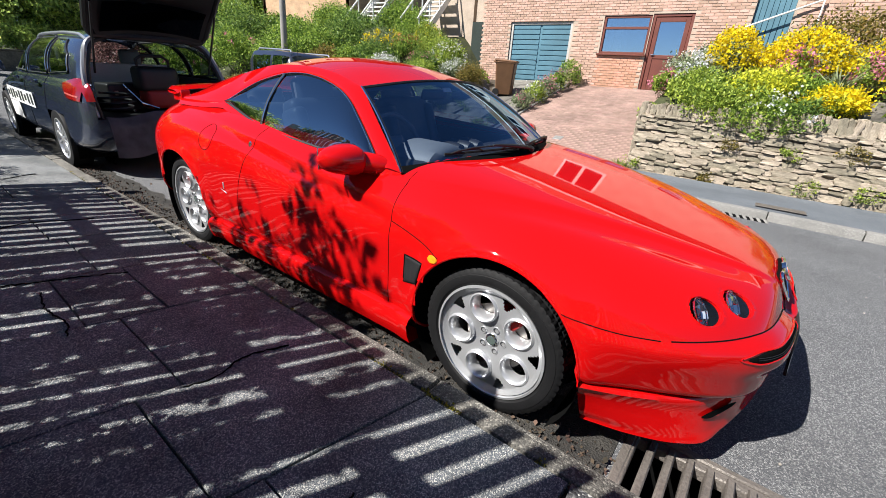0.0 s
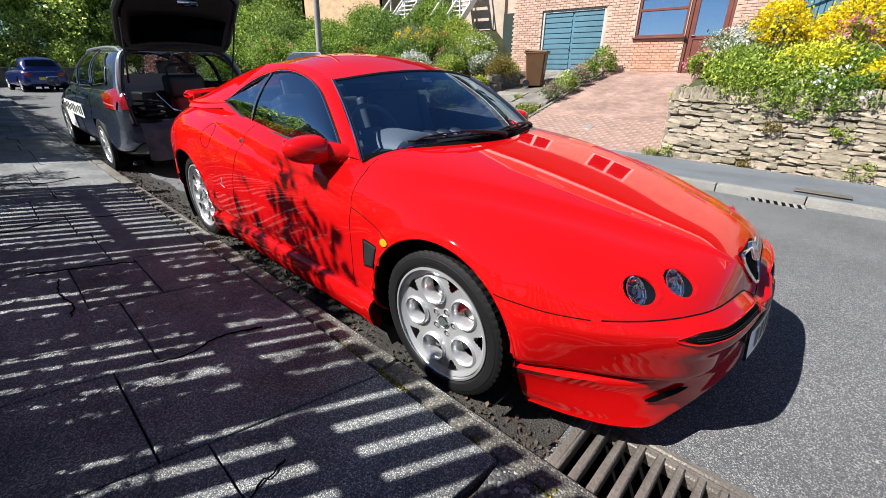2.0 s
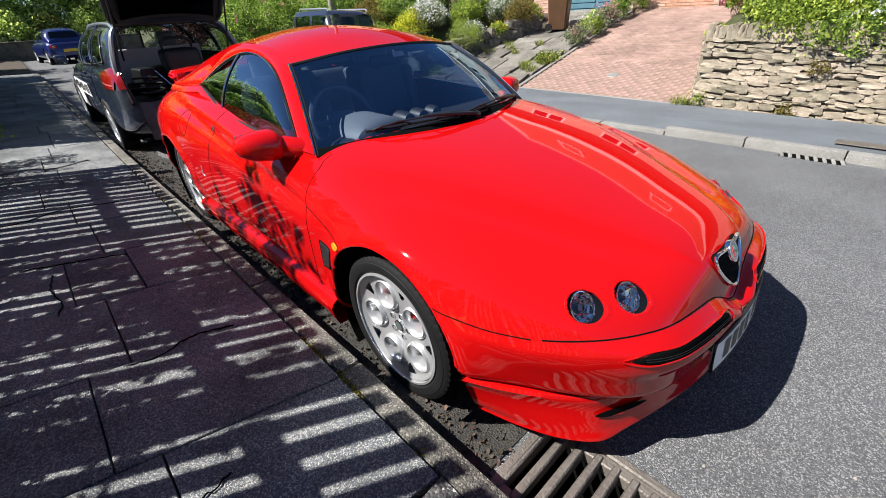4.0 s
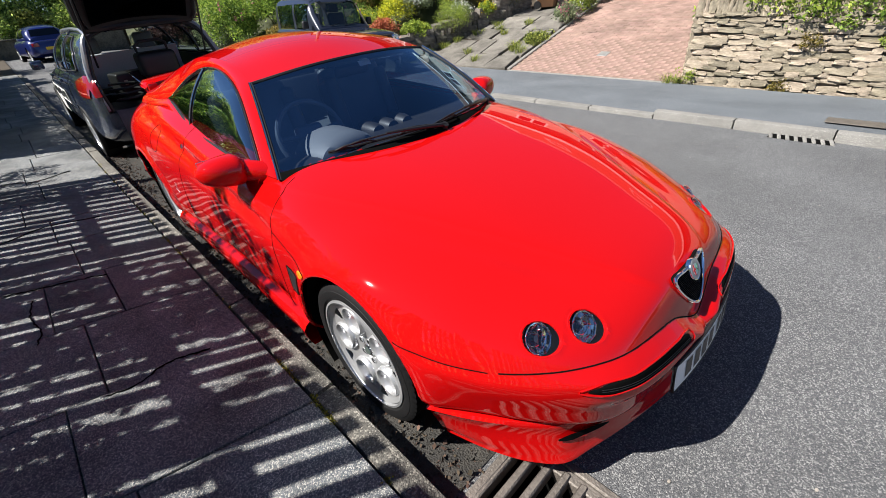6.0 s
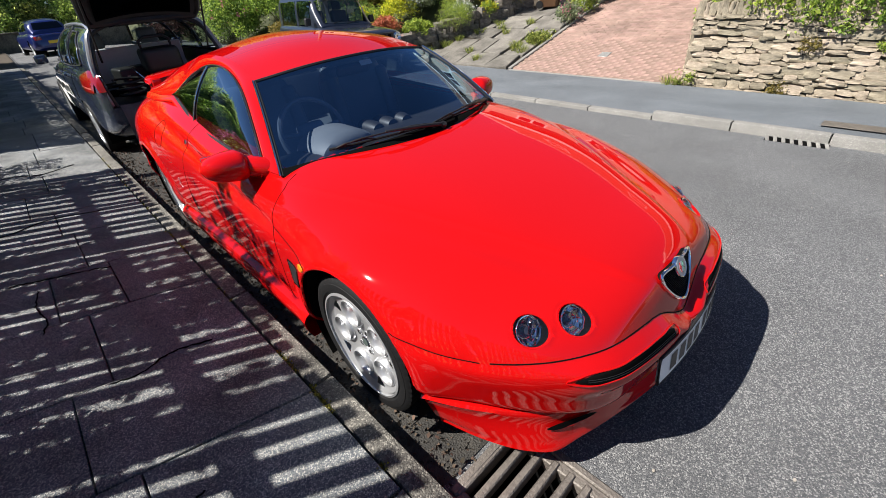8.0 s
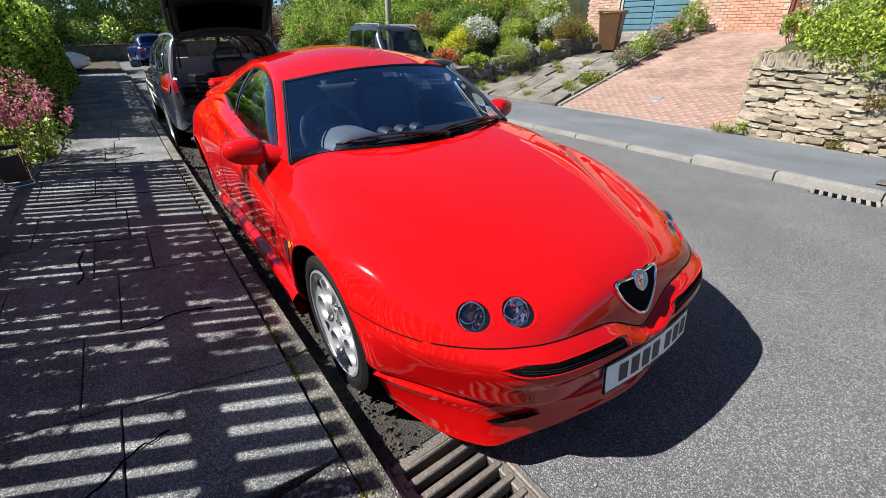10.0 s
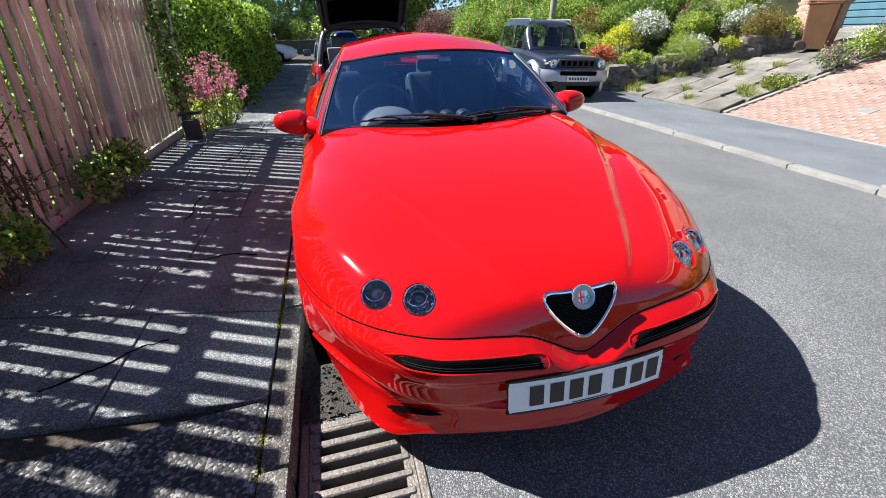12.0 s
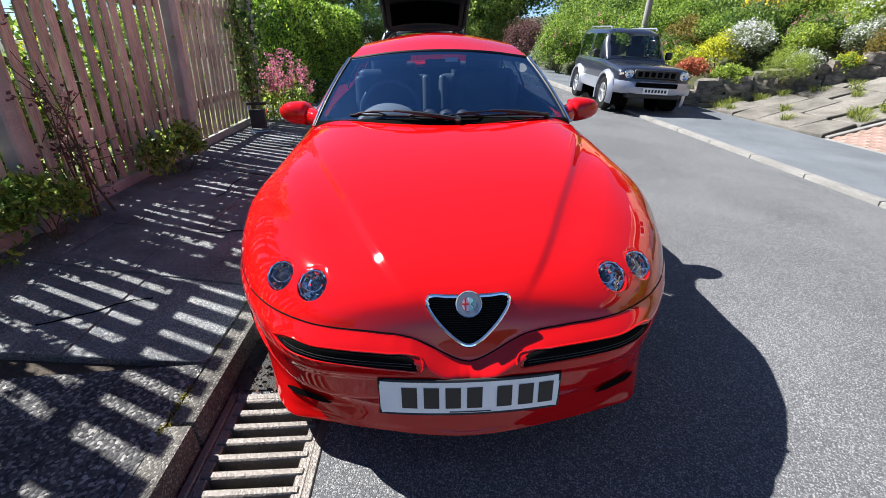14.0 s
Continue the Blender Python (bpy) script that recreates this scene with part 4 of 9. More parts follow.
# shield grille with chrome surround
SHIELD = [(0.0, 0.6400), (0.06, 0.6405), (0.104, 0.6405), (0.1145, 0.637), (0.1175, 0.628), (0.112, 0.611), (0.094, 0.586), (0.060, 0.554), (0.030, 0.533), (0.013, 0.5255)]
SHIELD = SHIELD + [(0.0, 0.5235)] + [(-a, b) for a, b in SHIELD[:0:-1]]


def shield_at(a, b, lift=0.0):
    """A place on the shield's gently bowed, leaning face."""
    z = 0.510 + (b - 0.5235) * 1.137
    return Vector((a, -0.832 + 0.39 * (z - 0.643) + 0.6 * a * a - lift, z + 0.4 * lift))


_so = outline_of(SHIELD, 72)
_rings = [[tuple(shield_at(*((p - (0, 0.59)) * k + (0, 0.59)), d)) for p in _so] for k, d in ((1.0, -0.02), (1.0, 0.0), (0.98, 0.004), (0.6, 0.004), (0.3, 0.004), (0.02, 0.004))]
bm = bmesh.new()
add_grid(bm, np.array(_rings), wrap_v=True)
grille = part("shield_grille", bm, M_UNLIT_BLACK, CAR, "black mesh shield grille")
bm = bmesh.new()
add_tube(bm, [tuple(shield_at(a, b, 0.006)) for a, b in _so], 0.0062, 8, closed=True)
part("surround", bm, M_CHROME, grille, "chrome surround")
bm = bmesh.new()
for i in range(-13, 14):
    for k in range(22):
        a, b = i * 0.0095 + (0.00475 if k % 2 else 0), 0.530 + k * 0.0055
        if abs(a) < np.interp(b, [0.526, 0.556, 0.60, 0.638], [0.004, 0.048, 0.096, 0.110]):
            add_box(bm, 0.0070, 0.002, 0.0016, Matrix.Translation(shield_at(a, b, 0.006)))
part("mesh", bm, mat("dark_grille_mesh", (0.010, 0.010, 0.011), 0.6, 0.0, var=0.1, spec=0.2), grille, smooth=0)
_bc = shield_at(0, 0.624, 0.010)
_bm4 = Matrix.Translation(_bc) @ Matrix.Rotation(radians(62), 4, "X")
bm = bmesh.new()
add_lathe(bm, [(0, 0.004), (0.034, 0.004), (0.0375, 0.006), (0.0385, 0.002), (0.038, -0.008)], 40, _bm4)
badge = part("badge", bm, M_CHROME, grille, "round chrome-rimmed badge")
for nm, colour, shape in (("band", (0.20, 0.23, 0.27), None), ("left_field", (0.78, 0.78, 0.76), -1), ("right_field", (0.42, 0.58, 0.62), 1)):
    bm = bmesh.new()
    if shape is None:
        add_lathe(bm, [(0.0205, 0.0068), (0.0335, 0.0068), (0.0336, 0.005)], 40, _bm4)
    else:
        arc = [(0.0195 * math.cos(t) * shape + 0.0004 * shape, 0.0195 * math.sin(t)) for t in np.linspace(-math.pi / 2, math.pi / 2, 20)]
        add_prism(bm, arc if shape > 0 else arc[::-1], 0.0065, _bm4)
    part(nm, bm, mat("badge_" + nm, colour, 0.3, var=0.03, bump=0, coat=1), badge, smooth=30)
bm = bmesh.new()
add_box(bm, 0.005, 0.036, 0.001, _bm4 @ Matrix.Translation((-0.0098, 0, 0.0072)))
add_box(bm, 0.0185, 0.005, 0.001, _bm4 @ Matrix.Translation((-0.0098, 0, 0.0074)))
part("cross", bm, mat("badge_red", (0.6, 0.02, 0.02), 0.35, var=0.03, bump=0), badge, smooth=0)
bm = bmesh.new()
add_tube(bm, [tuple(_bm4 @ Vector((0.010 + 0.004 * math.sin(t * 9), -0.014 + 0.028 * t, 0.0072))) for t in np.linspace(0, 1, 24)], 0.0013, 5)
part("squiggle", bm, mat("badge_green", (0.02, 0.16, 0.08), 0.4, var=0.03, bump=0), badge)

# headlamps: two round lenses each side, set into the bonnet
def headlamp(c, a, kind):
    r = R_LAMP
    u = a.cross(Vector((0, 0, 1))).normalized()
    v = u.cross(a).normalized()
    m = Matrix((u, -v, a)).transposed().to_4x4()
    m.translation = c
    turn = np.linspace(0, 2 * math.pi, 48, endpoint=False)

    def rim(t, k, sink):
        o = c + (u * math.cos(t) + v * math.sin(t)) * r * k
        hit = BODY.ray_cast(o + a * 0.3, -a)[0] or o
        return hit - a * sink

    lamp = part("headlamp", bmesh.new(), M_BLACK, CAR, "round recessed headlamp with clear lens")
    bm = bmesh.new()
    add_tube(bm, [tuple(rim(t, 1.02, 0.003)) for t in turn], 0.0036, 8, closed=True)
    part("bezel", bm, M_RED, lamp)
    bm = bmesh.new()
    add_grid(bm, np.array([[tuple(rim(t, k, d)) for t in turn] for k, d in ((1.02, 0.0), (0.995, 0.004), (0.985, 0.014))]), wrap_v=True)
    part("collar", bm, M_RED, lamp)
    bm = bmesh.new()
    add_grid(bm, np.array([[tuple(rim(t, 0.985, 0.012)) for t in turn]] + [[tuple(m @ Vector((r * k * math.cos(t), -r * k * math.sin(t), d))) for t in turn] for k, d in ((0.97, -0.026), (0.92, -0.034))]), wrap_v=True)
    part("inner_ring", bm, M_UNLIT_BLACK, lamp)
    bm = bmesh.new()
    add_lathe(bm, [(r * 0.97, -0.014), (r * 0.86, -0.030), (r * 0.60, -0.046), (r * 0.28, -0.056)], 11 if kind else 9, m)
    part("reflector", bm, mat("lamp_reflector", (0.90, 0.89, 0.88), 0.04, 1.0, var=0.05, bump=0), lamp, "polished faceted reflector", smooth=0)
    bm = bmesh.new()
    if kind:
        add_lathe(bm, [(0.0, -0.018), (r * 0.24, -0.021), (r * 0.38, -0.031), (r * 0.42, -0.044), (r * 0.42, -0.054)], 32, m)
    else:
        add_lathe(bm, [(0.0, -0.028), (r * 0.13, -0.030), (r * 0.17, -0.038), (r * 0.30, -0.043), (r * 0.30, -0.056)], 24, m)
    part("projector", bm, mat("lamp_inner_glass", (0.05, 0.05, 0.07), 0.05, 0.4, var=0.15, bump=0, coat=1), lamp)
    bm = bmesh.new()
    rows = []
    for k in (0.985, 0.8, 0.55, 0.3, 0.02):
        rows.append([tuple(rim(t, k, 0.0075 - 0.003 * (1 - k))) for t in turn])
    add_grid(bm, np.array(rows), wrap_v=True)
    part("lens", bm, M_CLEAR, lamp)
    bm = bmesh.new()
    add_tube(bm, [tuple(m @ Vector((r * 0.9 * math.cos(t), -r * 0.9 * math.sin(t), -0.018))) for t in turn], 0.0022, 6, closed=True)
    add_tube(bm, [tuple(m @ Vector((r * (0.12 + 0.62 * math.cos(t)), r * (-0.25 + 0.62 * math.sin(t)), -0.024))) for t in np.linspace(0.2, 2.9, 20)], 0.0018, 6)
    part("chrome_ring", bm, M_CHROME, lamp, "thin chrome ring inside the lens")


for _c, _a, _kind in LAMPS:
    headlamp(_c, _a, _kind)

# bumper slots, lower intakes, number plate
for sgn in (-1, 1):
    slot = [(sgn * a, b) for a, b in ((0.150, 0.459), (0.245, 0.467), (0.36, 0.474), (0.47, 0.477), (0.555, 0.480), (0.592, 0.495), (0.555, 0.512), (0.436, 0.517), (0.32, 0.515), (0.235, 0.510), (0.160, 0.502), (0.139, 0.494), (0.132, 0.479), (0.136, 0.464))]
    # flush near-black patch stands for the shade inside the slot
    part("upper_intake", patch("front", outline_of(slot, 64), 0.002), M_UNLIT_BLACK, CAR, "dark horizontal bumper intake", smooth=60)
    o = on_body("front", slot, 0.001, 80, closed=True)
    bm = bmesh.new()
    add_tube(bm, [tuple(v) for v in o], 0.0032, 8, closed=True)
    part("intake_lip", bm, M_RED, CAR)
    bm = bmesh.new()
    for k in (0.33, 0.62):
        add_tube(bm, [tuple(lay("front", sgn * a, 0.466 + (a - 0.15) * 0.045 + 0.026 * k)[0] + Vector((0, -0.001, 0))) for a in np.linspace(0.165, 0.545, 24)], 0.0017, 6)
    part("intake_slat", bm, M_BLACK, CAR)

plate = part("number_plate", bmesh.new(), M_PLATE, CAR, "white number plate with dark characters")
PZ = 0.378


def plate_y(x, z):
    return -0.957 + 0.27 * x * x + 0.1 * (z - PZ)


bm = bmesh.new()
_u = np.linspace(-0.26, 0.26, 25)
for off, flip in ((0.0, False), (0.012, True)):
    add_grid(bm, np.array([[(x, plate_y(x, z) + off, z) for x in _u] for z in (PZ - 0.0555, PZ + 0.0555)]), flip=flip)
part("plate_face", bm, M_PLATE, plate)
bm = bmesh.new()
_o = [(x, plate_y(x, PZ + 0.057) + 0.004, PZ + 0.057) for x in _u] + [(x, plate_y(x, PZ - 0.057) + 0.004, PZ - 0.057) for x in _u[::-1]]
add_tube(bm, _o, 0.006, 6, closed=True)
part("plate_rim", bm, M_BLACK, plate)
for i, x in enumerate((-0.175, -0.112, -0.05, 0.012, 0.098, 0.161, 0.22)):
    bm = bmesh.new()
    add_grid(bm, np.array([[(x + dx, plate_y(x + dx, z) - 0.0015, z) for dx in (-0.022, 0, 0.022)] for z in (PZ - 0.035, PZ + 0.037)]))
    part("character_bar", bm, M_INK, plate)
bm = bmesh.new()
add_grid(bm, np.array([[(x, plate_y(x, z) - 0.0012, z) for x in np.linspace(-0.06, 0.06, 7)] for z in (PZ - 0.050, PZ - 0.046)]))
part("maker_line", bm, M_INK, plate)
for sx in (-0.18, 0.18):
    bm = bmesh.new()
    add_box(bm, 0.05, 0.09, 0.06, Matrix.Translation((sx, -0.888, PZ)), 0.01)
    part("plate_bracket", bm, M_BLACK, plate)

# front lip spoiler and side skirts
bm = bmesh.new()
_half = lambda pts: spline3([(-a, b, c) for a, b, c in pts] + [(a, b, c) for a, b, c in pts[-2::-1]])
_top = _half([(0.838, -0.365, 0.318), (0.768, -0.50, 0.314), (0.680, -0.63, 0.308), (0.605, -0.715, 0.302), (0.50, -0.785, 0.298), (0.32, -0.865, 0.296), (0, -0.905, 0.296)])
_low = _half([(0.772, -0.388, 0.128), (0.722, -0.55, 0.124), (0.655, -0.69, 0.125), (0.598, -0.762, 0.131), (0.495, -0.806, 0.146), (0.31, -0.866, 0.163), (0, -0.915, 0.168)])
_s = np.linspace(0, 1, 91)
_a, _b = _top(_s), _low(_s)
_n = _b * (0.8, 1, 0) + (0, 0.05, 0)
_n /= np.linalg.norm(_n, axis=1)[:, None]
rows = [_a - _n * 0.10 + (0, 0, 0.006), _a - _n * 0.004 + (0, 0, 0.006), _a + _n * 0.004 + (0, 0, -0.006)]
for k in (0.15, 0.3, 0.5, 0.7, 0.82):
    rows.append(_a * (1 - k) + _b * k + _n * (-0.003 * math.sin(math.pi * k) - 0.003 * math.sin(2 * math.pi * k)))
rows += [_b + _n * 0.001 + (0, 0, 0.022), _b + _n * 0.004 + (0, 0, 0.007), _b - _n * 0.004, _b - _n * 0.08 + (0, 0, 0.004)]
add_grid(bm, np.array(rows))
lip = part("front_spoiler", bm, M_RED, CAR, smooth=50)
# a slot at each end of the lip, its shade a near-black strip, with a lighter rim above
for sgn in (-1, 1):
    pick = [i for i in range(91) if _a[i, 0] * sgn > 0 and 0.43 < abs(0.55 * _a[i, 0] + 0.45 * _b[i, 0]) < 0.615]
    rows = []
    for k in np.linspace(0.29, 0.45, 5):
        e = np.array([min(1.0, 4.0 * min(q, 1 - q) + 0.25) for q in np.linspace(0, 1, len(pick))])[:, None]
        kk = 0.38 + (k - 0.38) * e
        rows.append(_a[pick] * (1 - kk) + _b[pick] * kk + _n[pick] * 0.003)
    bm = bmesh.new()
    add_grid(bm, np.array(rows))
    part("lower_intake", bm, M_UNLIT_BLACK, lip, "dark slot in the front lip", smooth=60)
for sgn in (-1, 1):
    bm = bmesh.new()
    ys = np.linspace(0.375, 2.19, 60)
    rows = []
    for y in ys:
        e = step01(y, 0.375, 0.50) * (1 - step01(y, 2.1, 2.19))
        f = 0.885 - 0.012 * e
        rows.append([(sgn * a, y, b) for a, b in ((0.80, 0.30), (0.858, 0.285), (f, 0.268 + 0.01 * e), (f + 0.014, 0.245), (f + 0.006, 0.19), (f - 0.012, 0.145), (0.76, 0.14))])
    add_grid(bm, np.array(rows))
    part("side_skirt", bm, M_RED, CAR, smooth=35)
    for ya in AXLES:
        bm = bmesh.new()
        pts = []
        for t in np.linspace(radians(-26), radians(206), 70):
            yy, zz = ya + (R_ARCH + 0.001) * math.cos(t), 0.31 + (R_ARCH + 0.001) * math.sin(t)
            co, no = lay("side", yy, max(zz, 0.19), sgn)
            if co is not None and abs(co.x) > 0.6:
                pts.append((co.x - sgn * 0.004, yy, zz))
        add_tube(bm, pts, 0.0065, 8)
        part("arch_lip", bm, M_RED, CAR)
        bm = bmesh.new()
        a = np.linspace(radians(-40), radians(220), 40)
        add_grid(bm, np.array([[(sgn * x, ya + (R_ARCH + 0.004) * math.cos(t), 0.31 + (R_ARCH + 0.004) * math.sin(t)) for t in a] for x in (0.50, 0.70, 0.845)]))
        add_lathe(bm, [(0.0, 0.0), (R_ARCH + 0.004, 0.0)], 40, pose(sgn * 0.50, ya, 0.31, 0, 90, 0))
        part("wheel_arch_liner", bm, M_UNLIT_BLACK, CAR)


def wheel(sgn, ya, steer=0.0, front=True):
    """An alloy wheel with five round holes, its axis along x."""
    w = part("wheel", bmesh.new(), M_TYRE, CAR)
    m = Matrix.Translation((sgn * 0.735, ya, R_TYRE - 0.003)) @ Matrix.Rotation(radians(90 * sgn), 4, "Y") @ Matrix.Rotation(steer, 4, "X")
    bm = bmesh.new()
    prof = [(0.236, -0.085), (0.245, -0.098), (0.268, -0.108), (0.292, -0.102), (0.305, -0.090)]
    tread = []
    for z0 in (-0.084, -0.045, -0.006, 0.034, 0.073):
        tread += [(0.311, z0), (0.312, z0 + 0.028), (0.303, z0 + 0.030), (0.303, z0 + 0.037)]
    prof += [(r, z - 0.0) for r, z in tread[:-2]] + [(0.306, 0.104), (0.298, 0.110), (0.288, 0.1125), (0.2865, 0.1145), (0.272, 0.1165), (0.255, 0.1135), (0.2535, 0.1115), (0.246, 0.106), (0.240, 0.096)]
    prof = [(r, z * 0.93) for r, z in prof]
    vs = add_lathe(bm, prof, 240, m)
    # cuts across the tread blocks
    for i, row in enumerate(vs):
        r, z = prof[i]
        if r > 0.29:
            for j, v in enumerate(row):
                if (j + int(z * 60)) % 4 < 1:
                    c = m @ Vector((0, 0, z))
                    v.co = c + (v.co - c) * ((r - (0.006 if r > 0.308 else 0.0025)) / r)
    part("tyre", bm, M_TYRE, w, "black low-profile tyre", smooth=35)
    rim = part("rim", bmesh.new(), M_ALLOY, w, "silver alloy rim with five round holes")
    hub = m
    m = m @ Matrix.Diagonal((1.045, 1.045, 1.0, 1.0))
    bm = bmesh.new()
    add_lathe(bm, [(0.224, 0.105), (0.2325, 0.1035), (0.2335, 0.099), (0.2295, 0.092), (0.219, 0.086), (0.215, 0.06), (0.212, -0.07), (0.226, -0.085)], 96, m)
    part("barrel", bm, M_ALLOY, rim, smooth=50)
    bm = bmesh.new()
    rr = np.linspace(0.026, 0.2200, 46)
    tt = np.linspace(0, 2 * np.pi, 200, endpoint=False)
    hole_c = [(0.138 * math.cos(k * 2 * math.pi / 5 + 0.33), 0.138 * math.sin(k * 2 * math.pi / 5 + 0.33)) for k in range(5)]

    def depth(r):
        return float(np.interp(r, [0.0, 0.05, 0.09, 0.15, 0.20, 0.2200], [0.062, 0.064, 0.071, 0.078, 0.080, 0.094]))

    grid = np.array([[tuple(m @ Vector((r * math.cos(t), r * math.sin(t), depth(r)))) for t in tt] for r in rr])
    vs = add_grid(bm, grid, wrap_v=True)
    inv = m.inverted()
    cut = []
    for f in bm.faces:
        c = inv @ f.calc_center_median()
        inside = any(math.hypot(c.x - a, c.y - b) < 0.056 for a, b in hole_c)
        ang = math.atan2(c.y, c.x)
        for k in range(5):
            d = (ang - ((k + 0.5) * 2 * math.pi / 5 + 0.33) + math.pi) % (2 * math.pi) - math.pi
            r = math.hypot(c.x, c.y)
            if 0.158 < r < 0.203 and abs(d) * r < 0.005 + (r - 0.158) * 0.52:
                inside = True
        if inside:
            cut.append(f)
    bmesh.ops.delete(bm, geom=cut, context="FACES")
    part("web", bm, M_ALLOY, rim, smooth=60)
    for a, b in hole_c:
        bm = bmesh.new()
        hm = m @ Matrix.Translation((a, b, 0.078))
        add_lathe(bm, [(0.0635, -0.008), (0.0610, 0.006), (0.0555, 0.011), (0.0490, 0.005), (0.0440, -0.012), (0.0420, -0.045)], 36, hm)
        part("hole_ring", bm, M_ALLOY, rim, smooth=60)
    for k in range(5):
        t = k * 2 * math.pi / 5 + 0.35 + math.pi / 5
        bm = bmesh.new()
        add_lathe(bm, [(0.0105, 0.002), (0.0095, -0.012), (0.0, -0.014)], 16, m @ Matrix.Translation((0.049 * math.cos(t), 0.049 * math.sin(t), 0.067)))
        part("bolt_recess", bm, M_BLACK, rim)
        bm = bmesh.new()
        add_lathe(bm, [(0.0145, 0.0005), (0.0135, 0.004), (0.0105, 0.003), (0.0100, -0.004)], 18, m @ Matrix.Translation((0.049 * math.cos(t), 0.049 * math.sin(t), 0.0645)))
        part("bolt_rim", bm, M_ALLOY, rim)
    bm = bmesh.new()
    add_lathe(bm, [(0.0, 0.073), (0.02, 0.073), (0.026, 0.070), (0.0275, 0.06)], 28, m)
    part("centre_cap", bm, M_CHROME, rim, "small round centre cap")
    bm = bmesh.new()
    add_lathe(bm, [(0.0, 0.0745), (0.018, 0.0742), (0.0185, 0.0725)], 24, m)
    part("cap_emblem", bm, mat("cap_emblem_enamel", (0.10, 0.13, 0.12), 0.3, 0.3, var=0.3, fine=300, bump=0), rim)
    m = hub
    bm = bmesh.new()
    add_lathe(bm, [(0.05, 0.03), (0.142, 0.03), (0.142, 0.005), (0.05, 0.005)], 48, m)
    add_lathe(bm, [(0.0, 0.05), (0.06, 0.045), (0.07, 0.03)], 24, m)
    part("brake_disc", bm, M_DISC, w, "steel brake disc")
    bm = bmesh.new()
    a0 = 0.5 * math.pi - (0.62 if front else 0.5) * math.pi
    arc = [(r * math.cos(a0 + t), r * math.sin(a0 + t)) for r, ts in ((0.102, np.linspace(-0.5, 0.5, 9)), (0.154, np.linspace(0.44, -0.44, 9))) for t in ts]
    add_prism(bm, arc, 0.06, m, 0.006)
    part("caliper", bm, M_CALIPER, w, "red brake caliper")


for sgn in (-1, 1):
    for ya in AXLES:
        wheel(sgn, ya, 0.0, ya == 0.0)

# flank details
for sgn in (-1, 1):
    vent = straight([(0.425, 0.566), (0.322, 0.560), (0.350, 0.458), (0.428, 0.440)], 8)
    v = part("side_vent", patch("side", vent, 0.003, sgn), M_BLACK, CAR, "black mesh side vent")
    bm = bmesh.new()
    add_tube(bm, [tuple(lay("side", a, b, sgn)[0]) for a, b in vent], 0.0035, 6, closed=True)
    part("vent_rim", bm, M_UNLIT_BLACK, v)
    ind = outline_of([(0.365 + 0.0 + 0.026 * math.cos(t), 0.607 + 0.0155 * math.sin(t)) for t in np.linspace(0, 2 * math.pi, 10, endpoint=False)], 30)
    part("side_indicator", patch("side", np.array([(a - 0.101, b - 0.007) for a, b in ind]), 0.007, sgn), M_AMBER, CAR, "amber oval side indicator")
    bm = bmesh.new()
    co, no = lay("side", 1.685, 0.832, sgn)
    add_lathe(bm, [(0.0, 0.006), (0.010, 0.006), (0.0155, 0.004), (0.017, -0.004)], 20, Matrix.Translation(co) @ no.to_track_quat("Z", "Y").to_matrix().to_4x4())
    part("door_lock", bm, M_CHROME, CAR, "chrome door lock")
    bm = bmesh.new()
    add_tube(bm, [tuple(v) for v in on_body("side", [(2.13 + 0.075 * math.cos(t), 0.815 + 0.075 * math.sin(t)) for t in np.linspace(0, 2 * math.pi, 14, endpoint=False)], 0.0, 50, sgn, True)], 0.0018, 5, closed=True)
    if sgn < 0:
        part("fuel_flap_gap", bm, M_UNLIT_BLACK, CAR)
    else:
        bm.free()
    bm = bmesh.new()
    co, no = lay("side", 1.94, 0.515, sgn)
    add_box(bm, 0.004, 0.07, 0.006, Matrix.Translation(co) @ Matrix.Rotation(0.25, 4, "X"), 0.001)
    add_box(bm, 0.004, 0.012, 0.045, Matrix.Translation(co + Vector((0, -0.005, 0.035))), 0.001)
    part("wing_emblem", bm, M_SILVER_PAINT, CAR, "small silver side emblem")

# door mirrors
for sgn in (-1, 1):
    bm = bmesh.new()
    n, k = 26, 24
    rows = []
    for i in range(n):
        t = i / (n - 1)
        x = 0.735 + 0.235 * t
        sx = math.sqrt(max(1 - (max(t - 0.30, 0) / 0.70) ** 2.6, 0.0)) * (0.42 + 0.58 * step01(t, 0.05, 0.34))
        cy, cz = 0.80 + 0.03 * t, 0.892 + 0.012 * t
        ry, rz = 0.092 * sx, 0.068 * sx
        rows.append([(sgn * x, cy + ry * math.copysign(abs(math.cos(a)) ** 0.8, math.cos(a)) * (1.0 if math.cos(a) < 0 else 0.62), cz + rz * math.copysign(abs(math.sin(a)) ** 0.8, math.sin(a))) for a in np.linspace(0, 2 * np.pi, k, endpoint=False)])
    add_grid(bm, np.array(rows), wrap_v=True)
    mirror = part("door_mirror", bm, M_RED, CAR, "red door mirror", smooth=70)
    bm = bmesh.new()
    add_box(bm, 0.15, 0.006, 0.095, pose(sgn * 0.865, 0.876, 0.90), 0.002)
    part("mirror_glass", bm, M_CHROME, mirror)
    bm = bmesh.new()
    add_tube(bm, [(sgn * 0.69, 0.675, 0.868), (sgn * 0.725, 0.71, 0.874), (sgn * 0.765, 0.755, 0.882), (sgn * 0.80, 0.80, 0.888)], [0.034, 0.046, 0.048, 0.045], 14)
    part("mirror_foot", bm, M_RED, mirror)

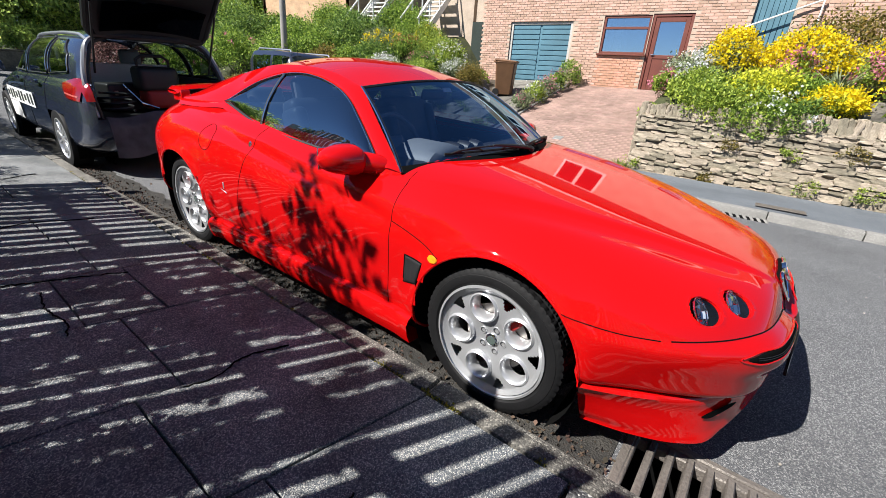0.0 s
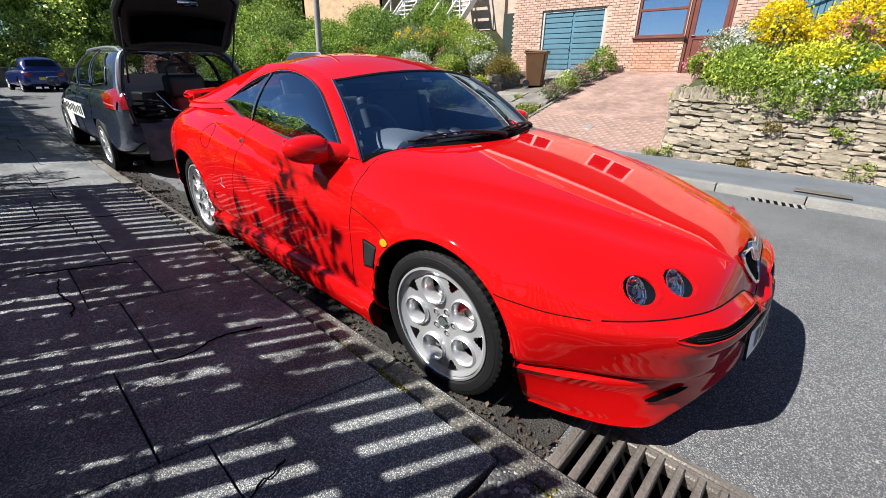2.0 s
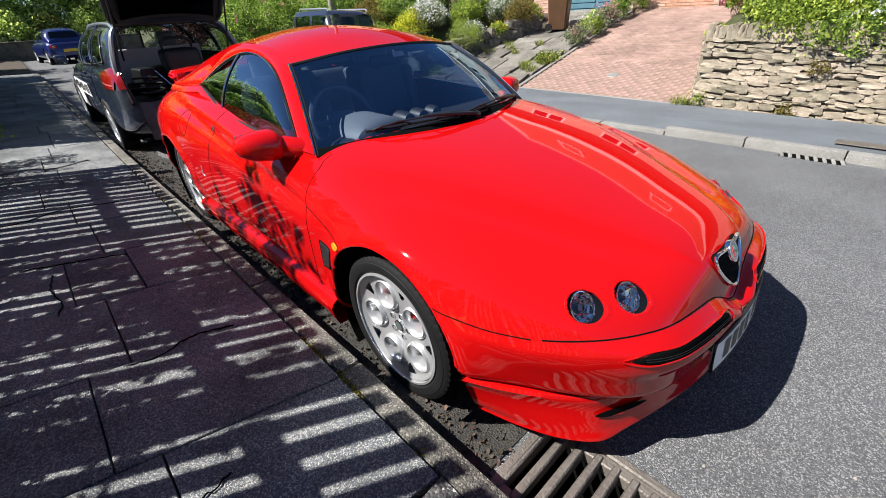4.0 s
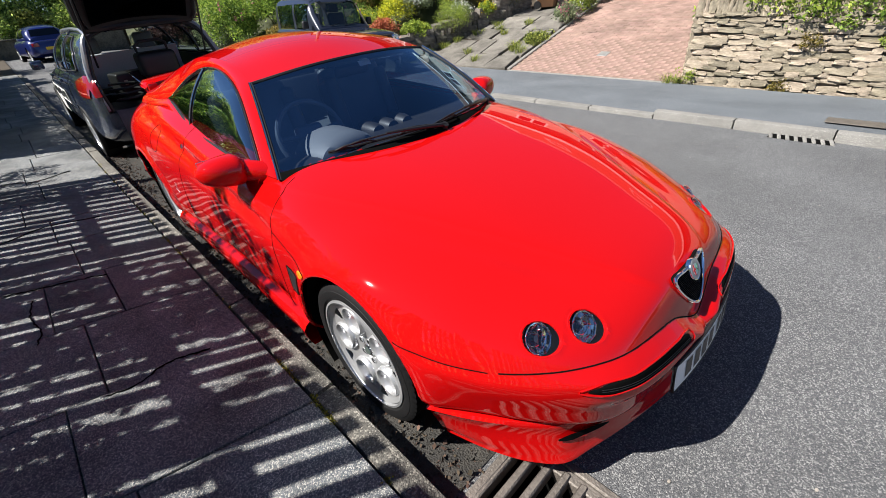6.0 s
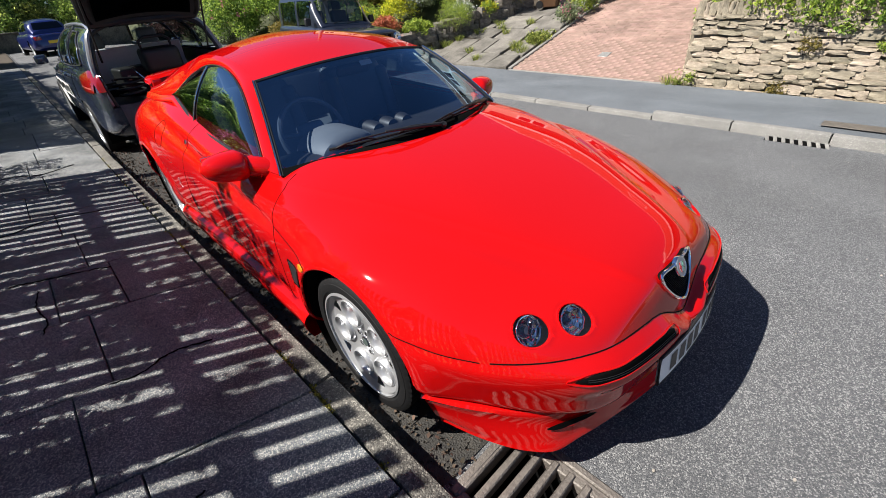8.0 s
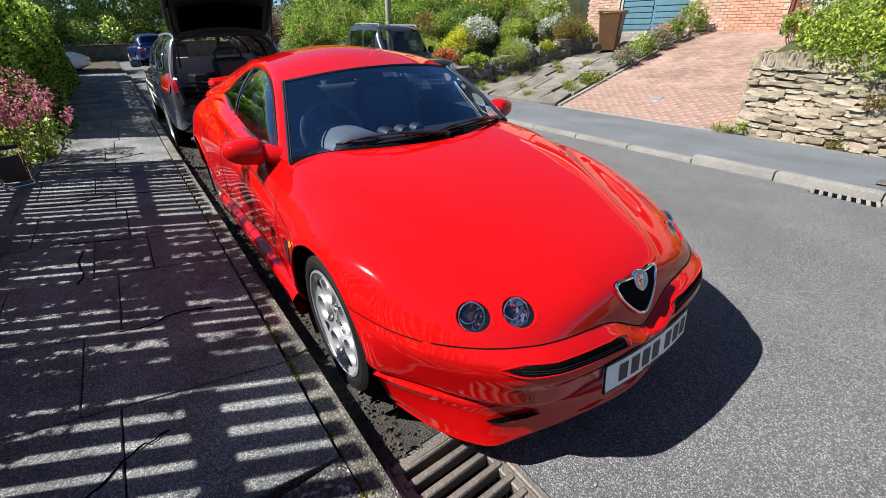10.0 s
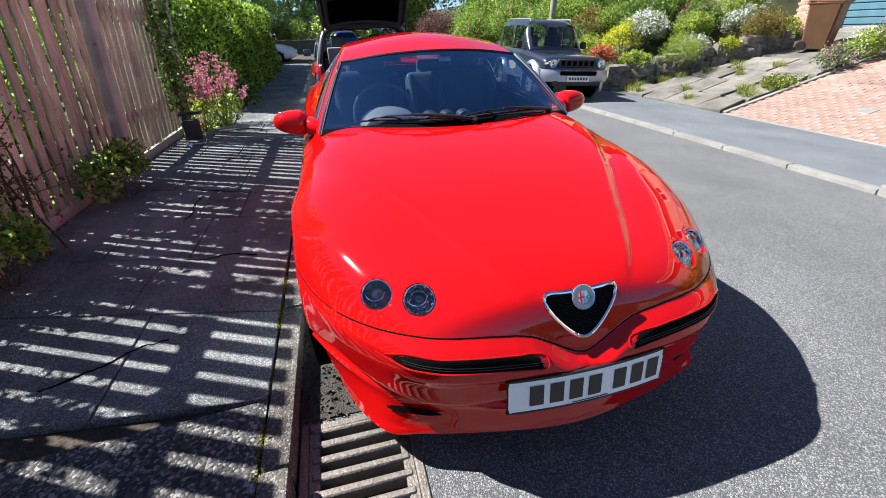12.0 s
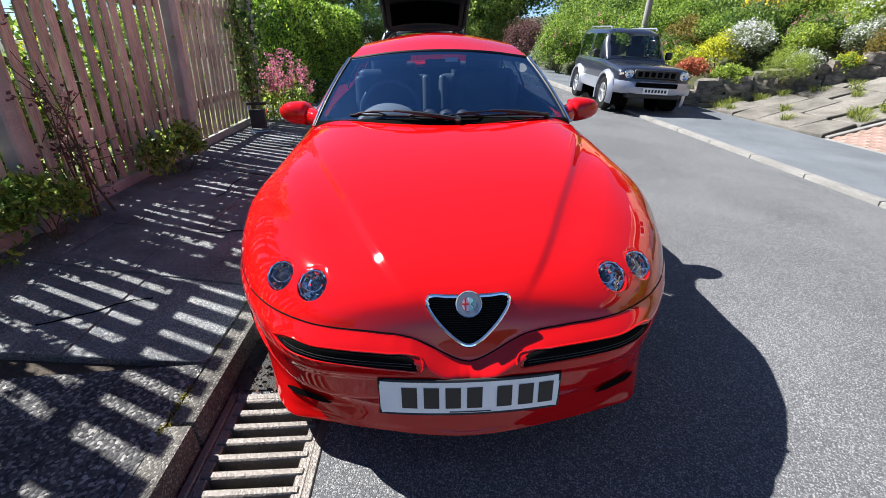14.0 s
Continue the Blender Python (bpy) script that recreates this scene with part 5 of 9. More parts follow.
# ---- glasshouse: windscreen, roof, pillars, side and rear glass ----
WS_BASE = spline3([(-0.715, 0.585, 0.858), (-0.42, 0.425, 0.890), (0, 0.360, 0.903), (0.42, 0.425, 0.890), (0.715, 0.585, 0.858)])
WS_TOP = spline3([(-0.545, 1.02, 1.182), (-0.28, 0.955, 1.215), (0, 0.93, 1.226), (0.28, 0.955, 1.215), (0.545, 1.02, 1.182)])
RW_TOP = spline3([(-0.47, 2.12, 1.215), (0, 2.20, 1.272), (0.47, 2.12, 1.215)])
RW_BASE = spline3([(-0.58, 2.80, 1.015), (0, 2.95, 1.045), (0.58, 2.80, 1.015)])
ROOF_L = [(-0.545, 1.02, 1.182), (-0.505, 1.3, 1.243), (-0.487, 1.66, 1.262), (-0.48, 1.9, 1.25), (-0.47, 2.12, 1.215)]
WIN_TOP = [(-0.742, 0.69, 0.872), (-0.66, 0.90, 1.028), (-0.60, 1.07, 1.135), (-0.548, 1.30, 1.197), (-0.520, 1.66, 1.213), (-0.545, 1.95, 1.150), (-0.642, 2.215, 1.012)]
WIN_BASE = [(-0.742, 0.69, 0.872), (-0.735, 1.2, 0.893), (-0.706, 1.70, 0.922), (-0.642, 2.215, 1.012)]


def ruled(c0, c1, k=10, bulge=0.0, way=None):
    """A sheet between two curves given by point arrays, bulging along a direction."""
    a, b = np.asarray(c0), np.asarray(c1)
    t = np.linspace(0, 1, k)[:, None, None]
    p = a[None] * (1 - t) + b[None] * t
    if bulge:
        p = p + (4 * t * (1 - t)) * bulge * np.asarray(way, float)
    return p


def mirrored(p, sgn):
    return p * np.array((-sgn, 1, 1.0))


def sheet_part(name, p, material, parent, label=""):
    bm = bmesh.new()
    add_grid(bm, p)
    return part(name, bm, material, parent, label, 60)


_s = np.linspace(0, 1, 41)
ws = ruled(WS_BASE(_s), WS_TOP(_s), k=18, bulge=0.022, way=(0, -0.55, 0.83))
windscreen = sheet_part("windscreen", ws, M_GLASS, CAR, "windscreen tinted with the blue of the reflected sky")
windscreen.visible_shadow = False
bm = bmesh.new()
add_tube(bm, np.r_[ws[:, 0], ws[-1][1:], ws[::-1, -1][1:]], 0.008, 6)
part("screen_seal", bm, M_BLACK, windscreen)
for e in (0, -1):
    bm = bmesh.new()
    add_tube(bm, ws[:, e] + np.array((0.010 * (1 if e else -1), -0.002, 0.006)), 0.0045, 6)
    part("screen_trim", bm, M_CHROME, windscreen, "bright screen trim")
bm = bmesh.new()
add_grid(bm, ruled(WS_BASE(_s) + np.array((0, -0.016, -0.008)), ws[1] + np.array((0, -0.002, 0.003)), k=5, bulge=0.004, way=(0, -0.5, 0.8)))
part("scuttle", bm, M_UNLIT_BLACK, CAR, "black scuttle panel under the wipers")
roof_l = spline3(ROOF_L)(_s)
k = 31
rows = []
for i, s in enumerate(_s):
    left = roof_l[i]
    right = left * (-1, 1, 1)
    f, b = WS_TOP(np.linspace(0, 1, k)), RW_TOP(np.linspace(0, 1, k))
    u = np.linspace(0, 1, k)
    w = 1 - (2 * u - 1) ** 2
    line = left[None] * (1 - u)[:, None] + right[None] * u[:, None]
    y_bow = (f[:, 1] - f[0, 1]) * (1 - s) + (b[:, 1] - b[0, 1]) * s
    z_bow = (f[:, 2] - f[0, 2]) * (1 - s) + (b[:, 2] - b[0, 2]) * s + 0.012 * np.sin(np.pi * s) * w
    line[:, 1] += y_bow
    line[:, 2] += z_bow
    rows.append(line)
ROOF = np.array(rows)
sheet_part("roof", ROOF, M_RED, CAR)
rw = ruled(RW_TOP(_s), RW_BASE(_s), k=14, bulge=0.015, way=(0, 0.3, 0.9))
sheet_part("rear_window", rw, M_MIDGLASS, CAR, "grey tinted rear window")
for sgn in (-1, 1):
    q1 = spline3([(-0.715, 0.585, 0.858), (-0.633, 0.805, 1.026), (-0.545, 1.02, 1.182)])(np.linspace(0, 1, 18))
    q2 = spline3(ROOF_L)(np.linspace(0, 1, 30))[1:]
    q3 = spline3([(-0.47, 2.12, 1.215), (-0.53, 2.45, 1.125), (-0.58, 2.80, 1.015)])(np.linspace(0, 1, 20))[1:]
    inner = np.r_[q1, q2, q3]
    p1 = spline3(WIN_TOP)(np.linspace(0, 1, 56))
    tail = spline3([(-0.642, 2.215, 1.012), (-0.668, 2.45, 0.995), (-0.672, 2.80, 0.985)])(np.linspace(0, 1, 16))[1:]
    outer = np.r_[p1, tail]
    ti = np.interp(np.linspace(0, 1, 70), [0, 0.22, 0.72, 1], [0, 17 / 65, 46 / 65, 1])
    idx = np.linspace(0, 1, len(inner))
    inner = np.stack([np.interp(ti, idx, inner[:, c]) for c in range(3)], 1)
    to = np.interp(np.linspace(0, 1, 70), [0, 0.22, 0.72, 1], [0, 0.30, 0.76, 1])
    idx = np.linspace(0, 1, len(outer))
    outer = np.stack([np.interp(to, idx, outer[:, c]) for c in range(3)], 1)
    pil = ruled(outer, inner, k=8, bulge=0.010, way=(-0.7, 0, 0.7))
    pil[0] -= np.array((-0.004, 0, 0.004))
    sheet_part("pillar", mirrored(pil, sgn), M_RED, CAR)
    sheet_part("pillar_trim", mirrored(pil + np.array((0.012, 0, -0.010)), sgn), M_BLACK, CAR)
    bm = bmesh.new()
    low = spline3([(-0.742, 0.69, 0.872), (-0.725, 0.62, 0.862), (-0.715, 0.585, 0.858)])(np.linspace(0, 1, 8))
    add_grid(bm, mirrored(np.stack([low + np.array((-0.02, -0.01, -0.05)), low + np.array((0.002, 0, 0.003))]), sgn))
    base_out = np.stack([np.interp(np.linspace(0, 1, 40), np.linspace(0, 1, len(c)), c) for c in np.r_[spline3(WIN_BASE)(np.linspace(0, 1, 40)), tail].T], 1)
    add_grid(bm, mirrored(np.stack([base_out + np.array((-0.035, 0, -0.035)), base_out + np.array((-0.012, 0, -0.004)), base_out + np.array((0.012, 0, 0.002))]), sgn))
    part("waist_panel", bm, M_RED, CAR, smooth=60)
    a = spline3(WIN_BASE)(np.linspace(0, 1, 50))
    b = spline3(WIN_TOP)(np.linspace(0, 1, 200))
    # match the upper edge to the lower one by place along the car
    b = np.stack([np.interp(np.linspace(0.69, 2.215, 50), b[:, 1], b[:, c]) for c in range(3)], 1)
    a = np.stack([np.interp(np.linspace(0.69, 2.215, 50), a[:, 1], a[:, c]) for c in range(3)], 1)
    g = ruled(a, b, k=10, bulge=0.022, way=(-1, 0, 0.4))
    cutj = 33
    sheet_part("door_window", mirrored(g[:, :cutj], sgn), M_SIDEGLASS, CAR, "tinted door window")
    sheet_part("quarter_window", mirrored(g[:, cutj:], sgn), M_SIDEGLASS, CAR, "tinted rear quarter window")
    bm = bmesh.new()
    add_tube(bm, mirrored(g[:, cutj], sgn), 0.009, 6)
    add_tube(bm, mirrored(g[0] + np.array((-0.004, 0, 0)), sgn), 0.007, 6)
    add_tube(bm, mirrored(g[-1] + np.array((-0.003, 0, 0)), sgn), 0.005, 6)
    part("window_seal", bm, M_BLACK, CAR)
    bm = bmesh.new()
    add_tube(bm, mirrored(g[:, cutj] + np.array((-0.006, -0.008, 0)), sgn), 0.0035, 6)
    add_tube(bm, mirrored(g[-1] + np.array((-0.009, 0, 0.004)), sgn), 0.0022, 6)
    part("window_trim", bm, M_CHROME, CAR, "bright window trim")

# boot deck and rear spoiler
bm = bmesh.new()
_u = np.linspace(-1, 1, 41)
rows = []
for kx in _u:
    x = 0.60 * kx
    lift = 0.035 * (1 - 0.3 * kx * kx) * (1 if abs(kx) < 0.97 else 0.2)
    y0 = 3.05 + 0.10 * (1 - kx * kx)
    z0 = 0.995 + 0.012 * (1 - kx * kx)
    rows.append([(x, y0 + a, z0 + b + lift) for a, b in ((0, 0.0), (0.06, 0.018), (0.16, 0.022), (0.185, 0.012), (0.16, -0.004), (0.05, -0.012), (0, 0.0))])
add_grid(bm, np.array(rows))
part("rear_spoiler", bm, M_RED, CAR, "red rear spoiler blade", smooth=50)
bm = bmesh.new()
for sx in (-0.55, 0.55):
    add_box(bm, 0.07, 0.16, 0.09, pose(sx, 3.11, 0.985), 0.015, 2)
part("spoiler_foot", bm, M_RED, CAR)

# wipers
def on_screen(x, t, lift):
    """A place on the windscreen, at a share t of the way up, lifted off the glass."""
    k = float(np.clip((x + 0.715) / 1.43, 0, 1))
    lo, hi = WS_BASE(np.array([k]))[0], WS_TOP(np.array([k]))[0]
    return lo * (1 - t) + hi * t + np.array((0, -0.55, 0.83)) * (lift + 0.088 * t * (1 - t))


for x0, x1, t0, t1 in ((0.06, -0.44, 0.055, 0.105), (0.56, 0.02, 0.10, 0.055)):
    wiper = part("wiper", bmesh.new(), M_BLACK, CAR, "black wiper arm and blade")
    bm = bmesh.new()
    _k = np.linspace(0, 0.62, 14)
    add_tube(bm, [on_screen(x0 + (x1 - x0) * k, t0 - 0.035 + (t1 - t0 + 0.055) * k, 0.016 + 0.022 * math.sin(2.6 * k)) for k in _k], np.linspace(0.011, 0.006, 14), 8)
    part("arm", bm, M_BLACK, wiper)
    bm = bmesh.new()
    add_tube(bm, [on_screen(x0 + (x1 - x0) * k, t0 + (t1 - t0) * k, 0.006) for k in np.linspace(0.06, 1.12, 20)], 0.0055, 6)
    part("blade", bm, M_TYRE, wiper)
    for k0, k1, up in ((0.12, 1.06, 0.026), (0.12, 0.48, 0.016), (0.70, 1.06, 0.016)):
        bm = bmesh.new()
        add_tube(bm, [on_screen(x0 + (x1 - x0) * (k0 + (k1 - k0) * u), t0 + (t1 - t0) * (k0 + (k1 - k0) * u), 0.007 + up * min(1, 5 * u, 5 * (1 - u))) for u in np.linspace(0, 1, 14)], 0.004, 6)
        part("bridge", bm, M_BLACK, wiper)
    bm = bmesh.new()
    add_lathe(bm, [(0, 0.022), (0.016, 0.020), (0.020, 0.0), (0.020, -0.02)], 18, Matrix.Translation(Vector(on_screen(x0, max(t0 - 0.04, 0.0), 0.004))) @ Matrix.Rotation(radians(34), 4, "X"))
    part("pivot", bm, M_BLACK, wiper)

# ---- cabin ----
cabin = part("cabin_tub", bmesh.new(), M_UNLIT_BLACK, CAR)
bm = bmesh.new()
add_box(bm, 1.38, 2.4, 0.02, Matrix.Translation((0, 1.75, 0.30)))
for sgn in (-1, 1):
    add_box(bm, 0.02, 2.3, 0.55, Matrix.Translation((sgn * 0.70, 1.75, 0.60)))
add_box(bm, 1.36, 0.02, 0.6, Matrix.Translation((0, 0.64, 0.56)))
add_box(bm, 1.30, 0.02, 0.7, Matrix.Translation((0, 2.72, 0.66)))
part("cabin_floor", bm, M_BLACK, cabin)


def seat(x, y):
    s = part("seat", bmesh.new(), M_LEATHER, CAR, "dark leather front seat")
    bm = bmesh.new()
    add_box(bm, 0.50, 0.52, 0.16, pose(x, y, 0.50, 6), 0.05, 3)
    part("cushion", bm, M_LEATHER, s)
    bm = bmesh.new()
    add_box(bm, 0.46, 0.15, 0.58, pose(x, y + 0.33, 0.80, -18), 0.06, 4)
    add_box(bm, 0.09, 0.17, 0.50, pose(x - 0.205, y + 0.30, 0.79, -18), 0.04, 3)
    add_box(bm, 0.09, 0.17, 0.50, pose(x + 0.205, y + 0.30, 0.79, -18), 0.04, 3)
    part("backrest", bm, M_LEATHER, s)
    bm = bmesh.new()
    add_box(bm, 0.27, 0.10, 0.20, pose(x, y + 0.455, 1.095, -14), 0.045, 4)
    part("headrest", bm, M_LEATHER, s)


seat(-0.36, 1.22)
seat(0.36, 1.20)
for _sx in (-0.29, 0.29):
    back = part("rear_seat", bmesh.new(), M_LEATHER, CAR, "dark leather rear bucket seat")
    bm = bmesh.new()
    add_box(bm, 0.50, 0.46, 0.16, pose(_sx, 1.98, 0.56, 8), 0.06, 3)
    part("cushion", bm, M_LEATHER, back)
    bm = bmesh.new()
    add_box(bm, 0.48, 0.13, 0.50, pose(_sx, 2.22, 0.76, -24), 0.06, 4)
    for _e in (-0.215, 0.215):
        add_box(bm, 0.07, 0.16, 0.44, pose(_sx + _e, 2.19, 0.77, -24), 0.034, 3)
    part("backrest", bm, M_LEATHER, back)
    bm = bmesh.new()
    add_box(bm, 0.26, 0.10, 0.15, pose(_sx, 2.335, 1.02, -20), 0.045, 4)
    part("headrest", bm, M_LEATHER, back)
bm = bmesh.new()
rows = []
for x in np.linspace(-0.69, 0.69, 31):
    c = 1 - (x / 0.69) ** 2
    rows.append([(x, a - 0.15 * c * k, b + 0.015 * c) for a, b, k in ((0.60, 0.835, 1), (0.72, 0.865, 0.8), (0.84, 0.86, 0.4), (0.93, 0.82, 0.1), (0.95, 0.72, 0), (0.93, 0.5, 0))])
add_grid(bm, np.array(rows))
part("dashboard", bm, M_BLACK, CAR, "dark moulded dashboard")
bm = bmesh.new()
rows = []
for t in np.linspace(0, math.pi, 25):
    rows.append([(-0.325 + r * 0.175 * math.cos(t), y, 0.848 + r * 0.092 * math.sin(t)) for r, y in ((0.001, 0.60), (0.6, 0.605), (0.9, 0.63), (1.0, 0.68), (1.0, 0.86), (0.94, 0.87), (0.9, 0.84))])
add_grid(bm, np.array(rows))
part("instrument_hood", bm, M_DASH, CAR, "grey domed instrument hood")
for x in (-0.10, 0.0, 0.10):
    bm = bmesh.new()
    rows = []
    for t in np.linspace(0, math.pi, 15):
        rows.append([(x + 0.03 + r * 0.046 * math.cos(t), y, 0.868 + r * 0.040 * math.sin(t)) for r, y in ((0.001, 0.72), (0.8, 0.73), (1.0, 0.77), (1.0, 0.87))])
    add_grid(bm, np.array(rows))
    part("gauge_pod", bm, M_BLACK, CAR, "small domed gauge pod")
bm = bmesh.new()
sm = pose(-0.32, 0.99, 0.875, 66)
add_tube(bm, [tuple(sm @ Vector((0.185 * math.cos(t), 0.185 * math.sin(t), 0))) for t in np.linspace(0, 2 * math.pi, 40, endpoint=False)], 0.014, 8, closed=True)
add_box(bm, 0.16, 0.13, 0.05, sm @ Matrix.Translation((0, 0, -0.02)), 0.03, 3)
for t in (0.15, math.pi - 0.15, -math.pi / 2):
    add_tube(bm, [tuple(sm @ Vector((r * math.cos(t), r * math.sin(t), -0.012))) for r in (0.05, 0.18)], 0.014, 8)
part("steering_wheel", bm, M_LEATHER, CAR, "dark three-spoke steering wheel")
bm = bmesh.new()
add_box(bm, 0.22, 0.03, 0.06, pose(0.02, 1.02, 1.145, 15), 0.02, 3)
part("interior_mirror", bm, M_BLACK, CAR, "inside mirror")
bm = bmesh.new()
for sx in (-0.33, 0.33):
    add_box(bm, 0.30, 0.13, 0.012, pose(sx, 1.12, 1.185, 14), 0.005)
part("sun_visor", bm, M_DASH, CAR)
bm = bmesh.new()
add_grid(bm, ROOF - np.array((0, 0, 0.022)))
part("headlining", bm, M_DASH, CAR)
bm = bmesh.new()
add_box(bm, 0.075, 0.003, 0.028, pose(0.07, 0.962, 1.175, -38))
part("screen_sticker", bm, M_PLATE, CAR, "small white screen sticker", smooth=0)
bm = bmesh.new()
add_lathe(bm, [(0, 0.001), (0.03, 0.001), (0.03, 0.0)], 24, pose(0.505, 0.951, 1.125, 52))
part("round_sticker", bm, mat("pale_sticker", (0.6, 0.52, 0.38), 0.5, var=0.1), CAR, "round pale screen sticker")


# ---- other vehicles ----
def road_wheel(root, x, y, r, width, rim_r, spokes=10, material=None, sgn=1):
    w = part("wheel", bmesh.new(), M_TYRE, root)
    m = Matrix.Translation((x, y, r)) @ Matrix.Rotation(radians(90 * sgn), 4, "Y")
    h = width / 2
    bm = bmesh.new()
    add_lathe(bm, [(rim_r, -h * 0.9), (rim_r * 1.2, -h), (r - 0.015, -h * 0.95), (r, -h * 0.7), (r, h * 0.7), (r - 0.015, h * 0.95), (rim_r * 1.2, h), (rim_r, h * 0.92), (rim_r - 0.01, h * 0.7)], 48, m)
    part("tyre", bm, M_TYRE, w)
    rim = part("rim", bmesh.new(), M_ALLOY, w, "silver alloy rim")
    bm = bmesh.new()
    add_lathe(bm, [(rim_r + 0.004, h * 0.95), (rim_r - 0.008, h * 0.98), (rim_r - 0.018, h * 0.8), (rim_r - 0.02, -h * 0.8)], 48, m)
    part("barrel", bm, material or M_ALLOY, rim)
    for k in range(spokes):
        bm = bmesh.new()
        a = 2 * math.pi * k / spokes
        add_box(bm, rim_r - 0.05, 0.028, 0.02, m @ Matrix.Rotation(a, 4, "Z") @ Matrix.Translation(((rim_r - 0.03) / 2 + 0.025, 0, h * 0.78)), 0.006)
        part("spoke", bm, material or M_ALLOY, rim)
    bm = bmesh.new()
    add_lathe(bm, [(0, h * 0.95), (0.03, h * 0.95), (0.055, h * 0.85), (0.06, h * 0.6)], 24, m)
    part("hub", bm, material or M_ALLOY, rim)
    bm = bmesh.new()
    add_lathe(bm, [(0.0, h * 0.1), (rim_r * 0.75, h * 0.1), (rim_r * 0.75, -h * 0.3)], 32, m)
    part("brake_disc", bm, M_DISC, w)


class Shell:
    """A car's outer skin from a few curves: widths, heights and corner roundness along its length; front at -y."""

    def __init__(self, y0, y1, w, top, mid, low, n, axles, r_arch, z_axle, steps=110):
        s = (1 - np.cos(np.linspace(0, np.pi, steps))) / 2
        ys = y0 + (y1 - y0) * (0.35 * s + 0.65 * np.linspace(0, 1, steps))
        a, b = np.linspace(0, np.pi / 2, 26), np.linspace(0, np.pi / 2, 14)[1:]
        rows = []
        for y in ys:
            W, T, M_, L, n_ = w(y), top(y), mid(y), low(y), n(y)
            xt, zt = W * np.sin(a) ** (2 / n_), M_ + (T - M_) * np.cos(a) ** (2 / n_)
            xl, zl = W * np.cos(b) ** (2 / 7) * (1 - 0.05 * np.sin(b)), M_ - (M_ - L) * np.sin(b) ** (2 / 7)
            half = np.stack([np.r_[xt, xl], np.full(len(xt) + len(xl), y), np.r_[zt, zl]], 1)
            rows.append(np.r_[half[::-1][:-1] * (-1, 1, 1), half])
        self.bm = bmesh.new()
        vs = add_grid(self.bm, np.array(rows))
        for row in (vs[0], vs[-1][::-1]):
            self.bm.faces.new(row)
        bmesh.ops.recalc_face_normals(self.bm, faces=self.bm.faces)
        self.tree = BVHTree.FromBMesh(self.bm)
        self.axles, self.r_arch, self.z_axle = axles, r_arch, z_axle

    def cut(self, test):
        gone = [f for f in self.bm.faces if test(f.calc_center_median()) or any(
            abs(f.calc_center_median().x) > 0.45 and math.hypot(f.calc_center_median().y - ya, f.calc_center_median().z - self.z_axle) < self.r_arch for ya in self.axles)]
        bmesh.ops.delete(self.bm, geom=gone, context="FACES")
        return self.bm

    def at(self, kind, a, b, sgn=1):
        o, d = {"front": ((a, -6, b), (0, 1, 0)), "rear": ((a, 9, b), (0, -1, 0)), "side": ((4 * sgn, a, b), (-sgn, 0, 0)), "top": ((a, b, 4), (0, 0, -1))}[kind]
        hit = self.tree.ray_cast(Vector(o), Vector(d))
        if hit[0] is None:
            return None, None
        return hit[0], (-hit[1] if hit[1].dot(Vector(d)) > 0 else hit[1])

    def plate(self, kind, outline, lift=0.004, sgn=1, fine=7):
        o = np.array(outline, float)
        c = o.mean(0)
        rings = []
        for k in np.linspace(1, 0, fine):
            ring = []
            for p in o:
                co, no = self.at(kind, *(c + (p - c) * k), sgn)
                if co is None:
                    co, no = Vector((0, 0, 0)), Vector((0, 0, 1))
                ring.append(tuple(co + no * lift))
            rings.append(ring)
        bm = bmesh.new()
        add_grid(bm, np.array(rings), wrap_v=True)
        bmesh.ops.remove_doubles(bm, verts=bm.verts[:], dist=1e-5)
        return bm

    def liners(self, root, w):
        for sgn in (-1, 1):
            for ya in self.axles:
                bm = bmesh.new()
                a = np.linspace(radians(-30), radians(210), 30)
                add_grid(bm, np.array([[(sgn * x, ya + self.r_arch * 1.02 * math.cos(t), self.z_axle + self.r_arch * 1.02 * math.sin(t)) for t in a] for x in (w - 0.4, w - 0.02)]))
                add_lathe(bm, [(0, 0), (self.r_arch * 1.02, 0)], 24, pose(sgn * (w - 0.4), ya, self.z_axle, 0, 90, 0))
                part("wheel_arch_liner", bm, M_UNLIT_BLACK, root)


def bars(root, at, w, h, count, material, rows=1, name="lettering_bar"):
    for r in range(rows):
        for i in range(count):
            bm = bmesh.new()
            add_box(bm, w / count * 0.62, 0.002, h / rows * 0.7, at @ Matrix.Translation((-w / 2 + (i + 0.5) * w / count, 0, (r - (rows - 1) / 2) * h / rows)))
            part(name, bm, material, root, smooth=0)


